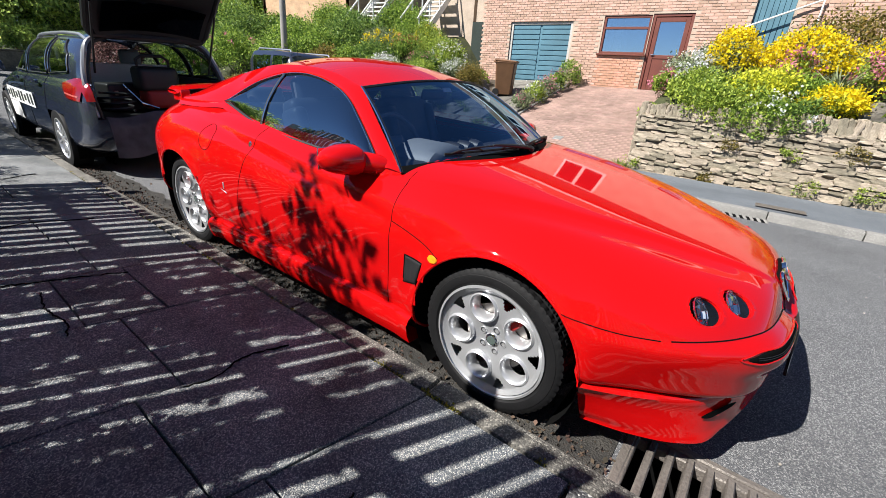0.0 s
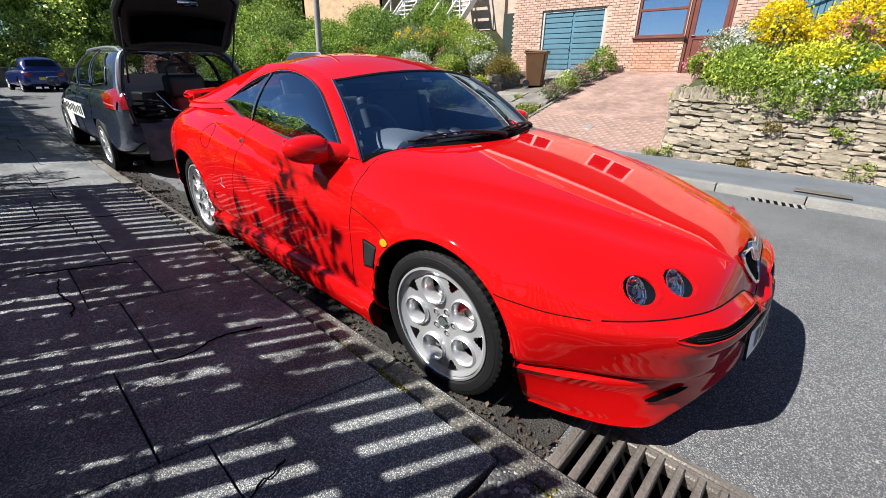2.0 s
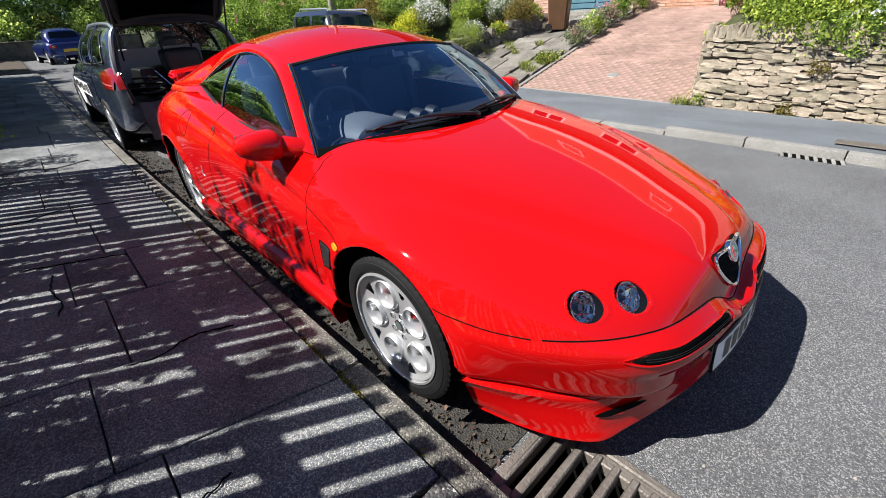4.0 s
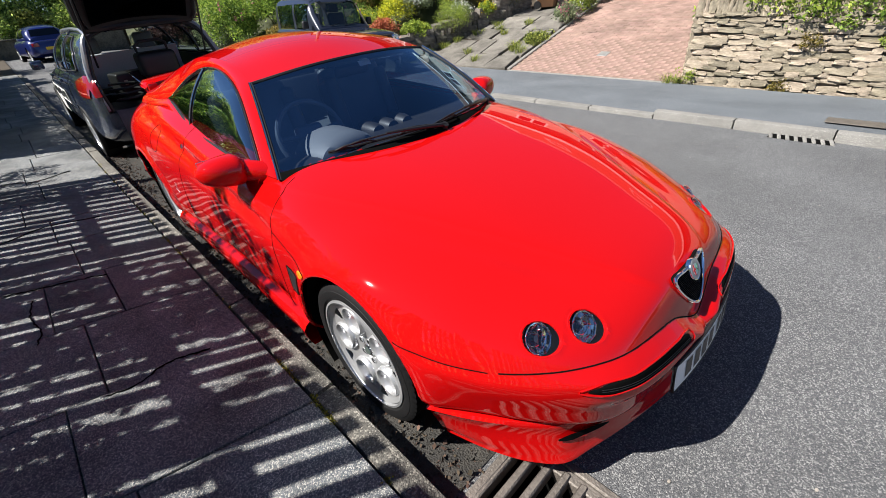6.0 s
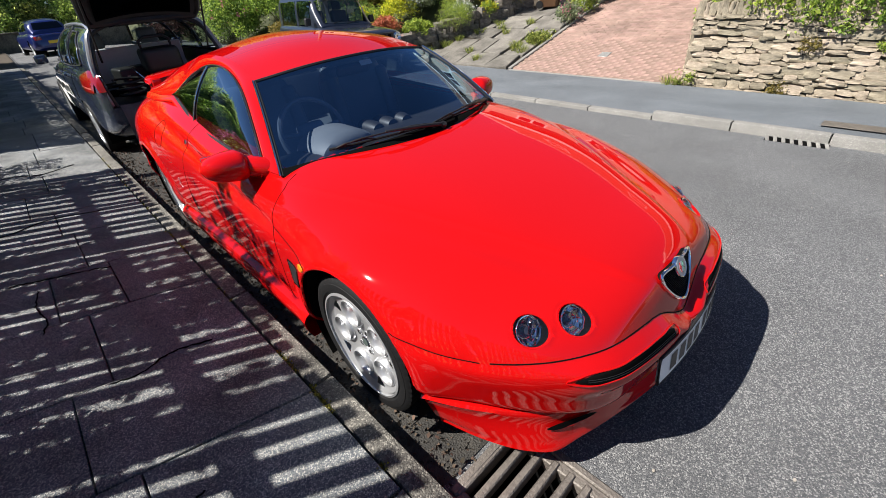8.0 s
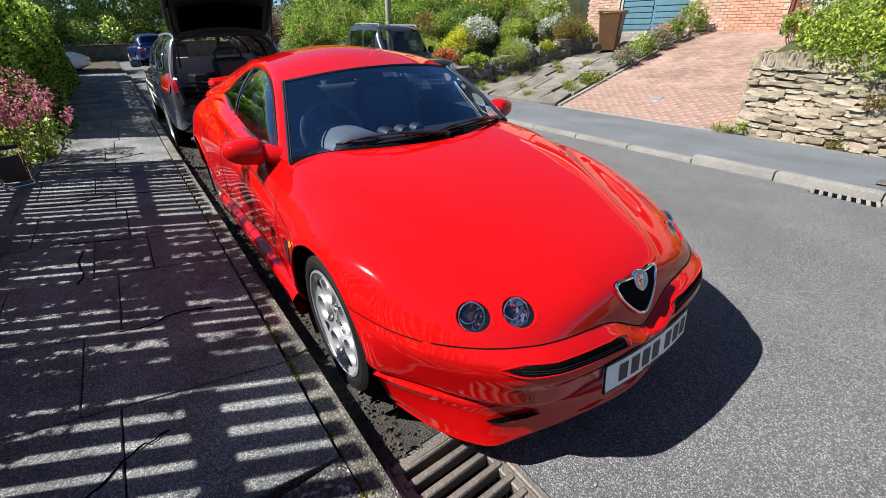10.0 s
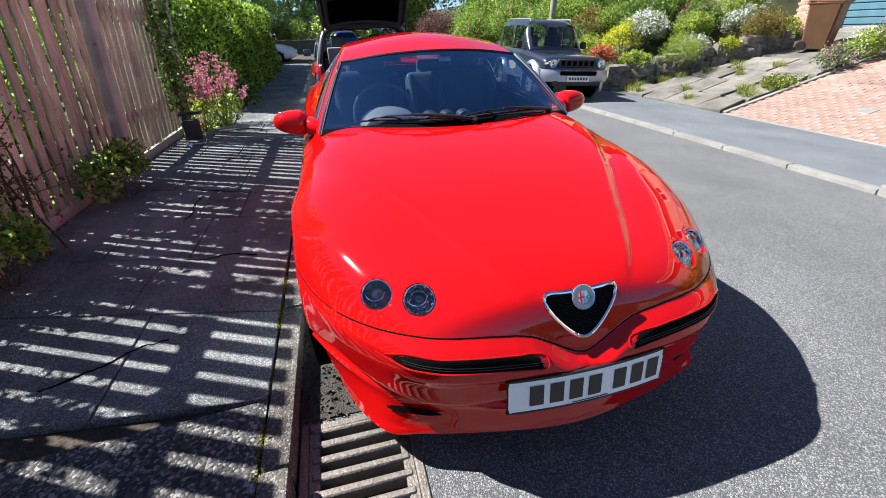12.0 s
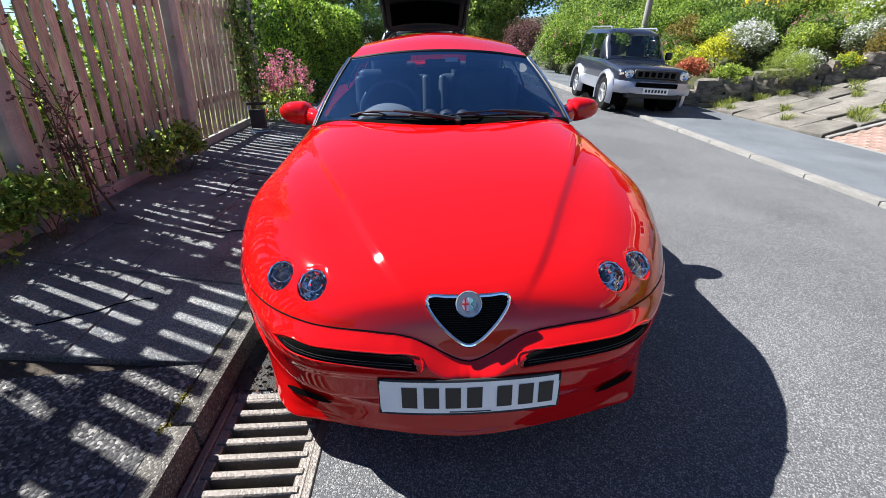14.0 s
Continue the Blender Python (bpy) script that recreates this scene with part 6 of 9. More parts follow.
# dark grey estate with its tailgate up; its front points away
est = thing("grey_estate_car", pose(-0.045, 8.29, 0, 0, 0, 180) @ Matrix.Diagonal((0.93, 1, 1, 1)), "dark grey estate car with its tailgate open", "car")
body = Shell(-0.92, 3.60, pchip([(-0.92, 0.3), (-0.85, 0.6), (-0.6, 0.80), (0, 0.875), (1.5, 0.885), (2.9, 0.885), (3.3, 0.86), (3.5, 0.80), (3.58, 0.72), (3.6, 0.60)]),
             pchip([(-0.92, 0.6), (-0.8, 0.74), (0, 0.92), (0.5, 1.0), (1.2, 1.04), (3.2, 1.06), (3.5, 1.03), (3.6, 0.9)]),
             pchip([(-0.92, 0.5), (1, 0.6), (3.6, 0.62)]), pchip([(-0.92, 0.3), (-0.6, 0.2), (3.0, 0.2), (3.45, 0.27), (3.6, 0.38)]), pchip([(-0.92, 2.6), (0.5, 4), (3.3, 4.5), (3.6, 4)]),
             (0.0, 2.65), 0.355, 0.32)
GH = Shell(0.35, 3.42, pchip([(0.35, 0.72), (0.8, 0.79), (2.9, 0.80), (3.25, 0.77), (3.42, 0.70)]), pchip([(0.35, 0.98), (0.8, 1.24), (1.2, 1.41), (1.6, 1.465), (2.4, 1.475), (3.1, 1.45), (3.42, 1.40)]),
           pchip([(0.35, 0.85), (3.42, 0.88)]), pchip([(0.35, 0.8), (3.42, 0.8)]), pchip([(0.35, 2.2), (1.2, 2.7), (3.42, 2.9)]), (), 0, 0)
bm = body.cut(lambda c: (c.y > 0.6 and c.z > 0.9 and abs(c.x) < 0.70) or (c.y > 3.25 and abs(c.x) < 0.71 and c.z > 0.62))
part("body", bm, M_GREY_PAINT, est, smooth=60)
body.liners(est, 0.87)
SIDE_WINDOWS = ([(0.62, 0.98), (1.05, 1.28), (1.42, 1.36), (1.46, 0.97)], [(1.54, 0.97), (1.50, 1.37), (2.15, 1.39), (2.35, 1.36), (2.42, 0.99)], [(2.52, 1.0), (2.47, 1.35), (2.85, 1.34), (3.12, 1.20), (3.16, 1.04)])


def inside(p, poly):
    """Whether a place lies in a polygon."""
    hit = False
    for (a, b), (c, d) in zip(poly, poly[1:] + poly[:1]):
        if (b > p[1]) != (d > p[1]) and p[0] < a + (c - a) * (p[1] - b) / (d - b):
            hit = not hit
    return hit


bm = GH.cut(lambda c: (abs(c.x) > 0.45 and any(inside((c.y, c.z), w) for w in SIDE_WINDOWS)) or (c.y < 1.12 and abs(c.x) < 0.62 and 1.0 < c.z < 1.36) or (c.y > 3.34 and abs(c.x) < 0.66 and c.z < 1.37) or c.z < 0.87 or (c.z < 1.0 and abs(c.x) < 0.5))
part("cabin_shell", bm, M_GREY_PAINT, est, smooth=60)
for sgn in (-1, 1):
    for pts in SIDE_WINDOWS:
        part("side_window", GH.plate("side", straight([(a, b) for a, b in pts], 8), 0.005, sgn), M_MIDGLASS, est, "dark tinted side window", smooth=60)
        bm = bmesh.new()
        add_tube(bm, [tuple(GH.at("side", a, b, sgn)[0] + Vector((sgn * 0.006, 0, 0))) for a, b in straight(pts, 10)], 0.010, 6, closed=True)
        part("window_trim", bm, M_BLACK, est)
        bm = bmesh.new()
        add_tube(bm, [tuple(GH.at("side", a, b, sgn)[0] + Vector((sgn * 0.014, 0, 0))) for a, b in straight(pts, 10)], 0.004, 6, closed=True)
        part("bright_trim", bm, M_CHROME, est)
    rail = []
    for t in np.linspace(0, 1, 24):
        o = GH.at("top", sgn * 0.56, 1.25 + 1.95 * t)[0]
        rail.append((o.x, o.y, o.z + 0.03 * min(1, 12 * t, 12 * (1 - t))))
    bm = bmesh.new()
    add_tube(bm, rail, 0.017, 8)
    part("roof_rail", bm, M_SILVER_PAINT, est, "bright roof rail")
    o = [(3.10, 0.93), (3.24, 0.80), (3.46, 0.78), (3.49, 0.90), (3.47, 0.975), (3.30, 0.985)]
    lamp = part("tail_lamp", body.plate("side", straight(o, 8), 0.012, sgn, 9), M_TAIL, est, "red tail lamp cluster", smooth=60)
    q = [(sgn * a, b) for a, b in ((0.715, 0.79), (0.775, 0.785), (0.785, 0.88), (0.77, 0.96), (0.715, 0.965))]
    part("rear_face", body.plate("rear", straight(q, 6), 0.012, sgn, 6), M_TAIL, lamp, smooth=60)
    part("pale_lens", body.plate("side", straight([(3.20, 0.84), (3.44, 0.815), (3.445, 0.83), (3.20, 0.855)], 6), 0.0155, sgn, 5), mat("pale_lens", (0.50, 0.12, 0.10), 0.15, var=0.2, bump=0, coat=1), lamp, smooth=60)
    for yy in (1.42, 2.33):
        bm = bmesh.new()
        add_box(bm, 0.03, 0.2, 0.035, pose(sgn * 0.905, yy - 0.1, 0.90), 0.012, 2)
        part("door_handle", bm, M_GREY_PAINT, est)
    for pts in ([(0.45, 0.9), (0.42, 0.6), (0.5, 0.3)], [(1.5, 0.95), (1.5, 0.6), (1.48, 0.3)], [(2.44, 0.98), (2.42, 0.75), (2.30, 0.62)]):
        bm = bmesh.new()
        sp = spline3([(a, b, 0) for a, b in pts])(np.linspace(0, 1, 16))
        add_tube(bm, [tuple(body.at("side", a, b, sgn)[0]) for a, b, _ in sp], 0.004, 5)
        part("shut_line", bm, M_UNLIT_BLACK, est)
    bm = bmesh.new()
    add_box(bm, 0.16, 0.1, 0.12, pose(sgn * 0.98, 0.75, 1.0), 0.04, 3)
    part("door_mirror", bm, M_GREY_PAINT, est)
    for ya in (0.0, 2.65):
        road_wheel(est, sgn * 0.79, ya, 0.32, 0.21, 0.222, 10, None, sgn)
# side lettering panel on the flank that faces the pavement (unreadable)
bm = body.plate("side", straight([(0.40, 0.745), (0.40, 0.57), (1.84, 0.57), (1.84, 0.745)], 8), 0.012, 1)
decal = part("side_decal", bm, M_PLATE, est, "white vinyl panel with dark lettering")
for i in range(9):
    co = body.at("side", 0.50 + i * 0.155, 0.66, 1)[0]
    bm = bmesh.new()
    add_box(bm, 0.002, 0.085, 0.12 if i % 3 else 0.07, Matrix.Translation(co + Vector((0.015, 0, 0))))
    part("lettering_bar", bm, M_INK, decal, smooth=0)
part("lower_decal", body.plate("side", straight([(0.40, 0.565), (0.40, 0.36), (0.95, 0.36), (0.95, 0.565)], 6), 0.012, 1), M_PLATE, est, "small white vinyl panel")
# boot opening
bm = bmesh.new()
_o = [(-0.68, 0.62), (-0.70, 0.95), (-0.65, 1.15), (-0.56, 1.33), (-0.42, 1.385), (0.42, 1.385), (0.56, 1.33), (0.65, 1.15), (0.70, 0.95), (0.68, 0.62)]
_sp = spline3([(a, 3.47 - 0.12 * max(b - 0.95, 0) / 0.4 + 0.05 * (1 - step01(b, 0.6, 0.9)), b) for a, b in _o])(np.linspace(0, 1, 60))
add_tube(bm, _sp, 0.020, 8)
part("boot_seal", bm, M_BLACK, est)
bm = bmesh.new()
add_tube(bm, _sp * (1.05, 1, 1.0) + np.array((0, -0.012, 0.012)), 0.028, 8)
# paler than the bodywork: the opening's sunlit edge is put into this colour
part("boot_frame", bm, mat("sunlit_boot_frame", (0.22, 0.225, 0.235), 0.4, 0.3, var=0.05, bump=0, coat=1), est)
bm = bmesh.new()
add_box(bm, 1.36, 1.5, 0.03, Matrix.Translation((0, 2.75, 0.61)))
for sgn in (-1, 1):
    add_box(bm, 0.03, 1.45, 0.40, Matrix.Translation((sgn * 0.69, 2.72, 0.79)))
add_box(bm, 1.3, 0.03, 0.35, Matrix.Translation((0, 1.5, 0.75)))
part("boot_lining", bm, M_BLACK, est)
bm = bmesh.new()
add_box(bm, 1.16, 0.03, 0.40, pose(0, 2.30, 0.92, -6), 0.01)
part("seat_back_board", bm, mat("pale_grey_board", (0.62, 0.63, 0.66), 0.8, var=0.06, bump=0.05), est, "pale grey load divider")
for sx in (-0.36, 0.36):
    bm = bmesh.new()
    add_box(bm, 0.26, 0.12, 0.2, pose(sx, 1.6, 1.18), 0.05, 3)
    part("headrest", bm, M_LEATHER, est)
tg = part("tailgate", bmesh.new(), M_GREY_PAINT, est, "raised tailgate with black lining")
tm = Matrix.Translation((0, 3.36, 1.43)) @ Matrix.Rotation(radians(31), 4, "X")
for nm, off, mt, sc in (("tailgate_skin", 0.0, M_GREY_PAINT, 1.0), ("tailgate_lining", -0.06, M_BLACK, 0.93)):
    bm = bmesh.new()
    rows = []
    for t in np.linspace(0, 1, 26):
        w = float(np.interp(t, [0, 0.1, 0.5, 0.85, 1.0], [0.56, 0.60, 0.62, 0.57, 0.44])) * sc
        bow = 0.10 * math.sin(math.pi * t) + 0.10 * t * t
        rows.append([tuple(tm @ Vector((w * u, 0.86 * (t * sc + (1 - sc) / 2), off + bow + 0.05 * (1 - u * u)))) for u in np.linspace(-1, 1, 21)])
    add_grid(bm, np.array(rows))
    part(nm, bm, mt, tg, smooth=60)
bm = bmesh.new()
edge = []
for t in np.linspace(0, 1, 30):
    w = float(np.interp(t, [0, 0.1, 0.5, 0.85, 1.0], [0.56, 0.60, 0.62, 0.57, 0.44]))
    edge.append((w, 0.86 * t, -0.03 + 0.10 * math.sin(math.pi * t) + 0.10 * t * t))
loop = [tuple(tm @ Vector(p)) for p in edge] + [tuple(tm @ Vector((-x, y, z))) for x, y, z in edge[::-1]]
add_tube(bm, loop, 0.035, 8, closed=True)
part("tailgate_rim", bm, M_BLACK, tg)
bm = bmesh.new()
add_grid(bm, np.array([[tuple(tm @ Vector((0.5 * u, 0.08 + 0.36 * t, -0.075 + 0.10 * math.sin(math.pi * (0.08 + 0.36 * t)) + 0.05 * (1 - u * u)))) for u in np.linspace(-1, 1, 12)] for t in np.linspace(0, 1, 8)]))
part("rear_glass", bm, M_DARKGLASS, tg)
bm = bmesh.new()
add_box(bm, 0.22, 0.08, 0.05, tm @ Matrix.Translation((0.0, 0.72, 0.02)), 0.02, 2)
part("catch", bm, M_CHROME, tg)
for sgn in (-1, 1):
    bm = bmesh.new()
    add_tube(bm, [(sgn * 0.60, 3.36, 1.05), tuple(tm @ Vector((sgn * 0.60, 0.42, 0.02)))], 0.011, 8)
    part("gas_strut", bm, M_BLACK, est)
bm = bmesh.new()
rows = []
for t in np.linspace(0, 1, 14):
    rows.append([(-0.50 + 1.16 * u, 3.58 + 0.045 * t + 0.025 * math.sin(7 * u + 2 * t) + 0.03 * step01(t, 0, 0.2), 0.66 - 0.40 * t - 0.03 * math.sin(9 * u)) for u in np.linspace(0, 1, 30)])
add_grid(bm, np.array(rows))
solid("bumper_cover", bm, mat("dusty_black_cloth", (0.022, 0.024, 0.032), 0.7, var=0.4, fine=8, coarse=3, bump=0.3, second=(0.085, 0.09, 0.11)), "dusty dark bumper cover hanging from the boot", "cover", m=est.matrix_basis)

# load in the boot
gen = thing("pressure_washer", pose(0.0, 5.12, 0.63), "red and black pressure washer in the boot", "machine")
bm = bmesh.new()
add_box(bm, 0.40, 0.3, 0.26, pose(0, 0, 0.36), 0.06, 3)
part("base", bm, M_BLACK, gen)
bm = bmesh.new()
add_box(bm, 0.36, 0.29, 0.2, pose(0.02, -0.01, 0.15), 0.05, 3)
part("casing", bm, mat("faded_red_plastic", (0.30, 0.022, 0.015), 0.5, var=0.1), gen, "red casing")
bm = bmesh.new()
add_tube(bm, [(-0.16, 0, 0.36), (-0.16, 0, 0.56), (-0.1, 0, 0.6), (0.1, 0, 0.6), (0.16, 0, 0.56), (0.16, 0, 0.36)], 0.018, 8)
part("handle", bm, M_BLACK, gen)
hose = thing("hose", pose(-0.42, 5.1, 0.63), "black coiled hose in the boot", "hose")
bm = bmesh.new()
add_tube(bm, [(0.15 * math.cos(t) * (1 + 0.1 * math.sin(1.7 * t)), 0.12 * math.sin(t), 0.02 + 0.009 * t) for t in np.linspace(0, 22, 200)], 0.013, 8)
part("coil", bm, M_BLACK, hose)
bm = bmesh.new()
add_tube(bm, [(0.1, 0.05, 0.3), (0.2, -0.1, 0.12), (0.34, -0.16, 0.06)], 0.008, 6)
part("lance", bm, M_CHROME, hose)
case = thing("tool_case", pose(-0.26, 5.42, 0.63, 0, 0, 8), "black plastic tool case lying in the boot", "case")
bm = bmesh.new()
add_box(bm, 0.42, 0.30, 0.30, pose(0, 0, 0.15), 0.03, 3)
part("shell", bm, M_BLACK, case)
bm = bmesh.new()
add_tube(bm, [(-0.08, -0.16, 0.16), (-0.07, -0.19, 0.19), (0.07, -0.19, 0.19), (0.08, -0.16, 0.16)], 0.011, 8)
part("handle", bm, M_BLACK, case)
for _sx in (-0.13, 0.13):
    bm = bmesh.new()
    add_box(bm, 0.035, 0.012, 0.05, pose(_sx, -0.153, 0.2), 0.003)
    part("latch", bm, M_DISC, case, "dull metal latch")
sheet_cover = thing("folded_sheet", pose(0.22, 5.46, 0.63, 0, 0, -14), "dark folded dust sheet in the boot", "sheet")
bm = bmesh.new()
for _k in range(4):
    add_box(bm, 0.40 - 0.03 * _k, 0.30, 0.045, pose(0.01 * _k, 0.006 * _k, 0.024 + 0.042 * _k, 0, 0, 3 * _k - 4), 0.02, 3)
part("folds", bm, bpy.data.materials["dusty_black_cloth"], sheet_cover)
crate = thing("tool_bag", pose(0.40, 5.0, 0.63), "pale patterned bag among the load", "bag")
bm = bmesh.new()
add_box(bm, 0.22, 0.26, 0.2, pose(0, 0, 0.1), 0.05, 3)
part("sack", bm, mat("patterned_bag_cloth", (0.12, 0.12, 0.13), 0.8, var=0.6, fine=14, coarse=6, bump=0.3, second=(0.45, 0.45, 0.42)), crate)

# small navy and silver off-roader, front towards the coupe
jim = thing("small_offroader", pose(4.68, 7.85, -0.22, 0, 3.2, -4), "navy and silver boxy off-roader on the pavement", "car")
JB = Shell(-0.68, 2.86, pchip([(-0.68, 0.60), (-0.62, 0.72), (-0.4, 0.76), (2.5, 0.77), (2.8, 0.74), (2.86, 0.68)]), pchip([(-0.68, 0.80), (-0.6, 0.90), (-0.4, 0.945), (0.4, 1.0), (0.7, 1.03), (2.8, 1.04), (2.86, 1.0)]),
           pchip([(-0.68, 0.7), (2.86, 0.75)]), pchip([(-0.68, 0.45), (-0.5, 0.38), (2.7, 0.38), (2.86, 0.45)]), pchip([(-0.68, 5), (2.86, 7)]), (0.0, 2.25), 0.40, 0.34, 90)
bm = JB.cut(lambda c: c.y > 0.75 and c.z > 1.0 and abs(c.x) < 0.66)
part("body", bm, M_NAVY_PAINT, jim, smooth=50)
JB.liners(jim, 0.74)
JG = Shell(0.50, 2.84, pchip([(0.50, 0.66), (0.9, 0.695), (2.6, 0.70), (2.84, 0.66)]), pchip([(0.50, 1.02), (0.72, 1.32), (0.95, 1.60), (1.15, 1.655), (2.0, 1.68), (2.7, 1.67), (2.84, 1.6)]),
           pchip([(0.5, 1.0), (2.84, 1.0)]), pchip([(0.5, 0.95), (2.84, 0.95)]), pchip([(0.5, 4), (1.0, 4.5), (2.84, 6)]), (), 0, 0, 80)
bm = JG.cut(lambda c: c.z < 0.99 or (c.y < 0.93 and abs(c.x) < 0.57 and 1.06 < c.z < 1.56) or (0.95 < c.y < 1.62 and abs(c.x) > 0.6 and 1.06 < c.z < 1.53) or (1.72 < c.y < 2.6 and abs(c.x) > 0.6 and 1.08 < c.z < 1.53)
            or (c.y > 2.8 and abs(c.x) < 0.5 and 1.1 < c.z < 1.5))
part("cabin_shell", bm, M_NAVY_PAINT, jim, smooth=50)
bm = bmesh.new()
add_grid(bm, np.array([[(0.60 * u * (1 - 0.06 * t), 0.575 + 0.36 * t + 0.05 * u * u, 1.03 + 0.55 * t) for u in np.linspace(-1, 1, 16)] for t in np.linspace(0, 1, 8)]))
part("windscreen", bm, M_MIDGLASS, jim, "upright windscreen")
for sgn in (-1, 1):
    for y0, y1 in ((0.92, 1.64), (1.70, 2.62)):
        bm = bmesh.new()
        add_grid(bm, np.array([[(sgn * (0.688 - 0.035 * t), y0 + (y1 - y0) * u + (0.10 * t * (1 - u) if y0 < 1 else 0), 1.04 + 0.50 * t) for u in np.linspace(0, 1, 6)] for t in np.linspace(0, 1, 5)]))
        part("side_window", bm, M_SIDEGLASS, jim)
    bm = bmesh.new()
    add_tube(bm, [(sgn * 0.52, 1.0, 1.625), (sgn * 0.52, 1.05, 1.675), (sgn * 0.52, 2.55, 1.70), (sgn * 0.52, 2.62, 1.65)], 0.017, 8)
    part("roof_rail", bm, M_SILVER_PAINT, jim)
    for ya in (0.0, 2.25):
        bm = bmesh.new()
        rows = []
        for t in np.linspace(radians(-20), radians(200), 26):
            c, s = math.cos(t), math.sin(t)
            rows.append([(sgn * x, ya + r * c, 0.34 + r * s * 1.0) for x, r in ((0.70, 0.395), (0.835, 0.395), (0.845, 0.43), (0.80, 0.475), (0.74, 0.50))])
        add_grid(bm, np.array(rows))
        part("wheel_arch_flare", bm, M_SILVER_PAINT, jim, "silver wheel arch flare", smooth=50)
        road_wheel(jim, sgn * 0.70, ya, 0.345, 0.2, 0.205, 5, None, sgn)
    bm = bmesh.new()
    add_box(bm, 0.05, 1.5, 0.24, pose(sgn * 0.775, 1.12, 0.50), 0.02, 2)
    part("side_cladding", bm, M_SILVER_PAINT, jim)
    bm = bmesh.new()
    add_box(bm, 0.14, 0.10, 0.16, pose(sgn * 0.84, 0.80, 1.12), 0.04, 3)
    part("door_mirror", bm, M_BLACK, jim)
    for x, z, r, nm in ((0.56, 0.79, 0.085, "headlamp"), (0.60, 0.55, 0.05, "fog_lamp")):
        lamp = part(nm, bmesh.new(), M_CHROME, jim, "round clear lamp")
        bm = bmesh.new()
        add_lathe(bm, [(r, -0.02), (r, 0.02), (r * 0.9, 0.025), (r * 0.6, 0.005), (0.02, 0.0)], 24, pose(sgn * x, -0.70, z, 90))
        part("reflector", bm, M_CHROME, lamp)
        bm = bmesh.new()
        add_lathe(bm, [(0, 0.03), (r * 0.6, 0.027), (r * 0.92, 0.022)], 24, pose(sgn * x, -0.70, z, 90))
        part("lens", bm, M_CLEAR, lamp)
    bm = bmesh.new()
    add_box(bm, 0.10, 0.03, 0.06, pose(sgn * 0.70, -0.665, 0.79), 0.01)
    part("indicator", bm, M_CHROME, jim)
bm = bmesh.new()
add_box(bm, 0.90, 0.05, 0.17, pose(0, -0.695, 0.79), 0.015)
part("grille", bm, M_BLACK, jim)
for i in range(6):
    bm = bmesh.new()
    # near-black blocks stand for the shade in the grille's slots
    add_box(bm, 0.095, 0.03, 0.10, pose(-0.335 + i * 0.134, -0.715, 0.79), 0.012)
    part("grille_slot", bm, M_UNLIT_BLACK, jim)
bm = bmesh.new()
_bx = np.linspace(-0.80, 0.80, 33)
add_grid(bm, np.array([[(x * k, -0.83 + dy + 0.20 * (abs(x) / 0.8) ** 4, z) for x in _bx] for z, dy, k in ((0.41, 0.16, 0.98), (0.42, 0.03, 1.0), (0.47, 0.0, 1.0), (0.60, 0.005, 1.0), (0.655, 0.03, 0.99), (0.67, 0.16, 0.97))]))
part("front_bumper", bm, M_SILVER_PAINT, jim, "silver front bumper")
bm = bmesh.new()
add_box(bm, 0.85, 0.03, 0.09, pose(0, -0.825, 0.60), 0.01)
part("bumper_intake", bm, M_UNLIT_BLACK, jim)
bm = bmesh.new()
add_box(bm, 1.1, 0.2, 0.1, pose(0, -0.70, 0.385), 0.02)
part("under_bumper", bm, M_BLACK, jim)
jp = part("number_plate", bmesh.new(), M_PLATE, jim)
bm = bmesh.new()
add_box(bm, 0.52, 0.012, 0.111, pose(0, -0.842, 0.49), 0.003)
part("plate_face", bm, M_PLATE, jp)
bars(jp, pose(0, -0.851, 0.49), 0.46, 0.08, 7, M_INK, 1, "character_bar")
bm = bmesh.new()
for sx in (-0.32, 0.32):
    add_box(bm, 0.42, 0.15, 0.55, pose(sx, 1.45, 1.05, -12), 0.05, 3)
    add_box(bm, 0.24, 0.09, 0.18, pose(sx, 1.56, 1.42, -10), 0.04, 3)
add_box(bm, 1.25, 0.3, 0.2, pose(0, 0.85, 0.98), 0.05, 2)
part("seats", bm, M_LEATHER, jim)
for x0 in (-0.42, 0.06):
    bm = bmesh.new()
    add_tube(bm, [(x0, 0.60, 1.05), (x0 + 0.36, 0.64, 1.11)], 0.01, 6)
    part("wiper", bm, M_BLACK, jim)
bm = bmesh.new()
add_tube(bm, [(-0.55, 0.62, 1.1), (-0.56, 0.72, 1.95)], 0.004, 5)
part("aerial", bm, M_BLACK, jim)


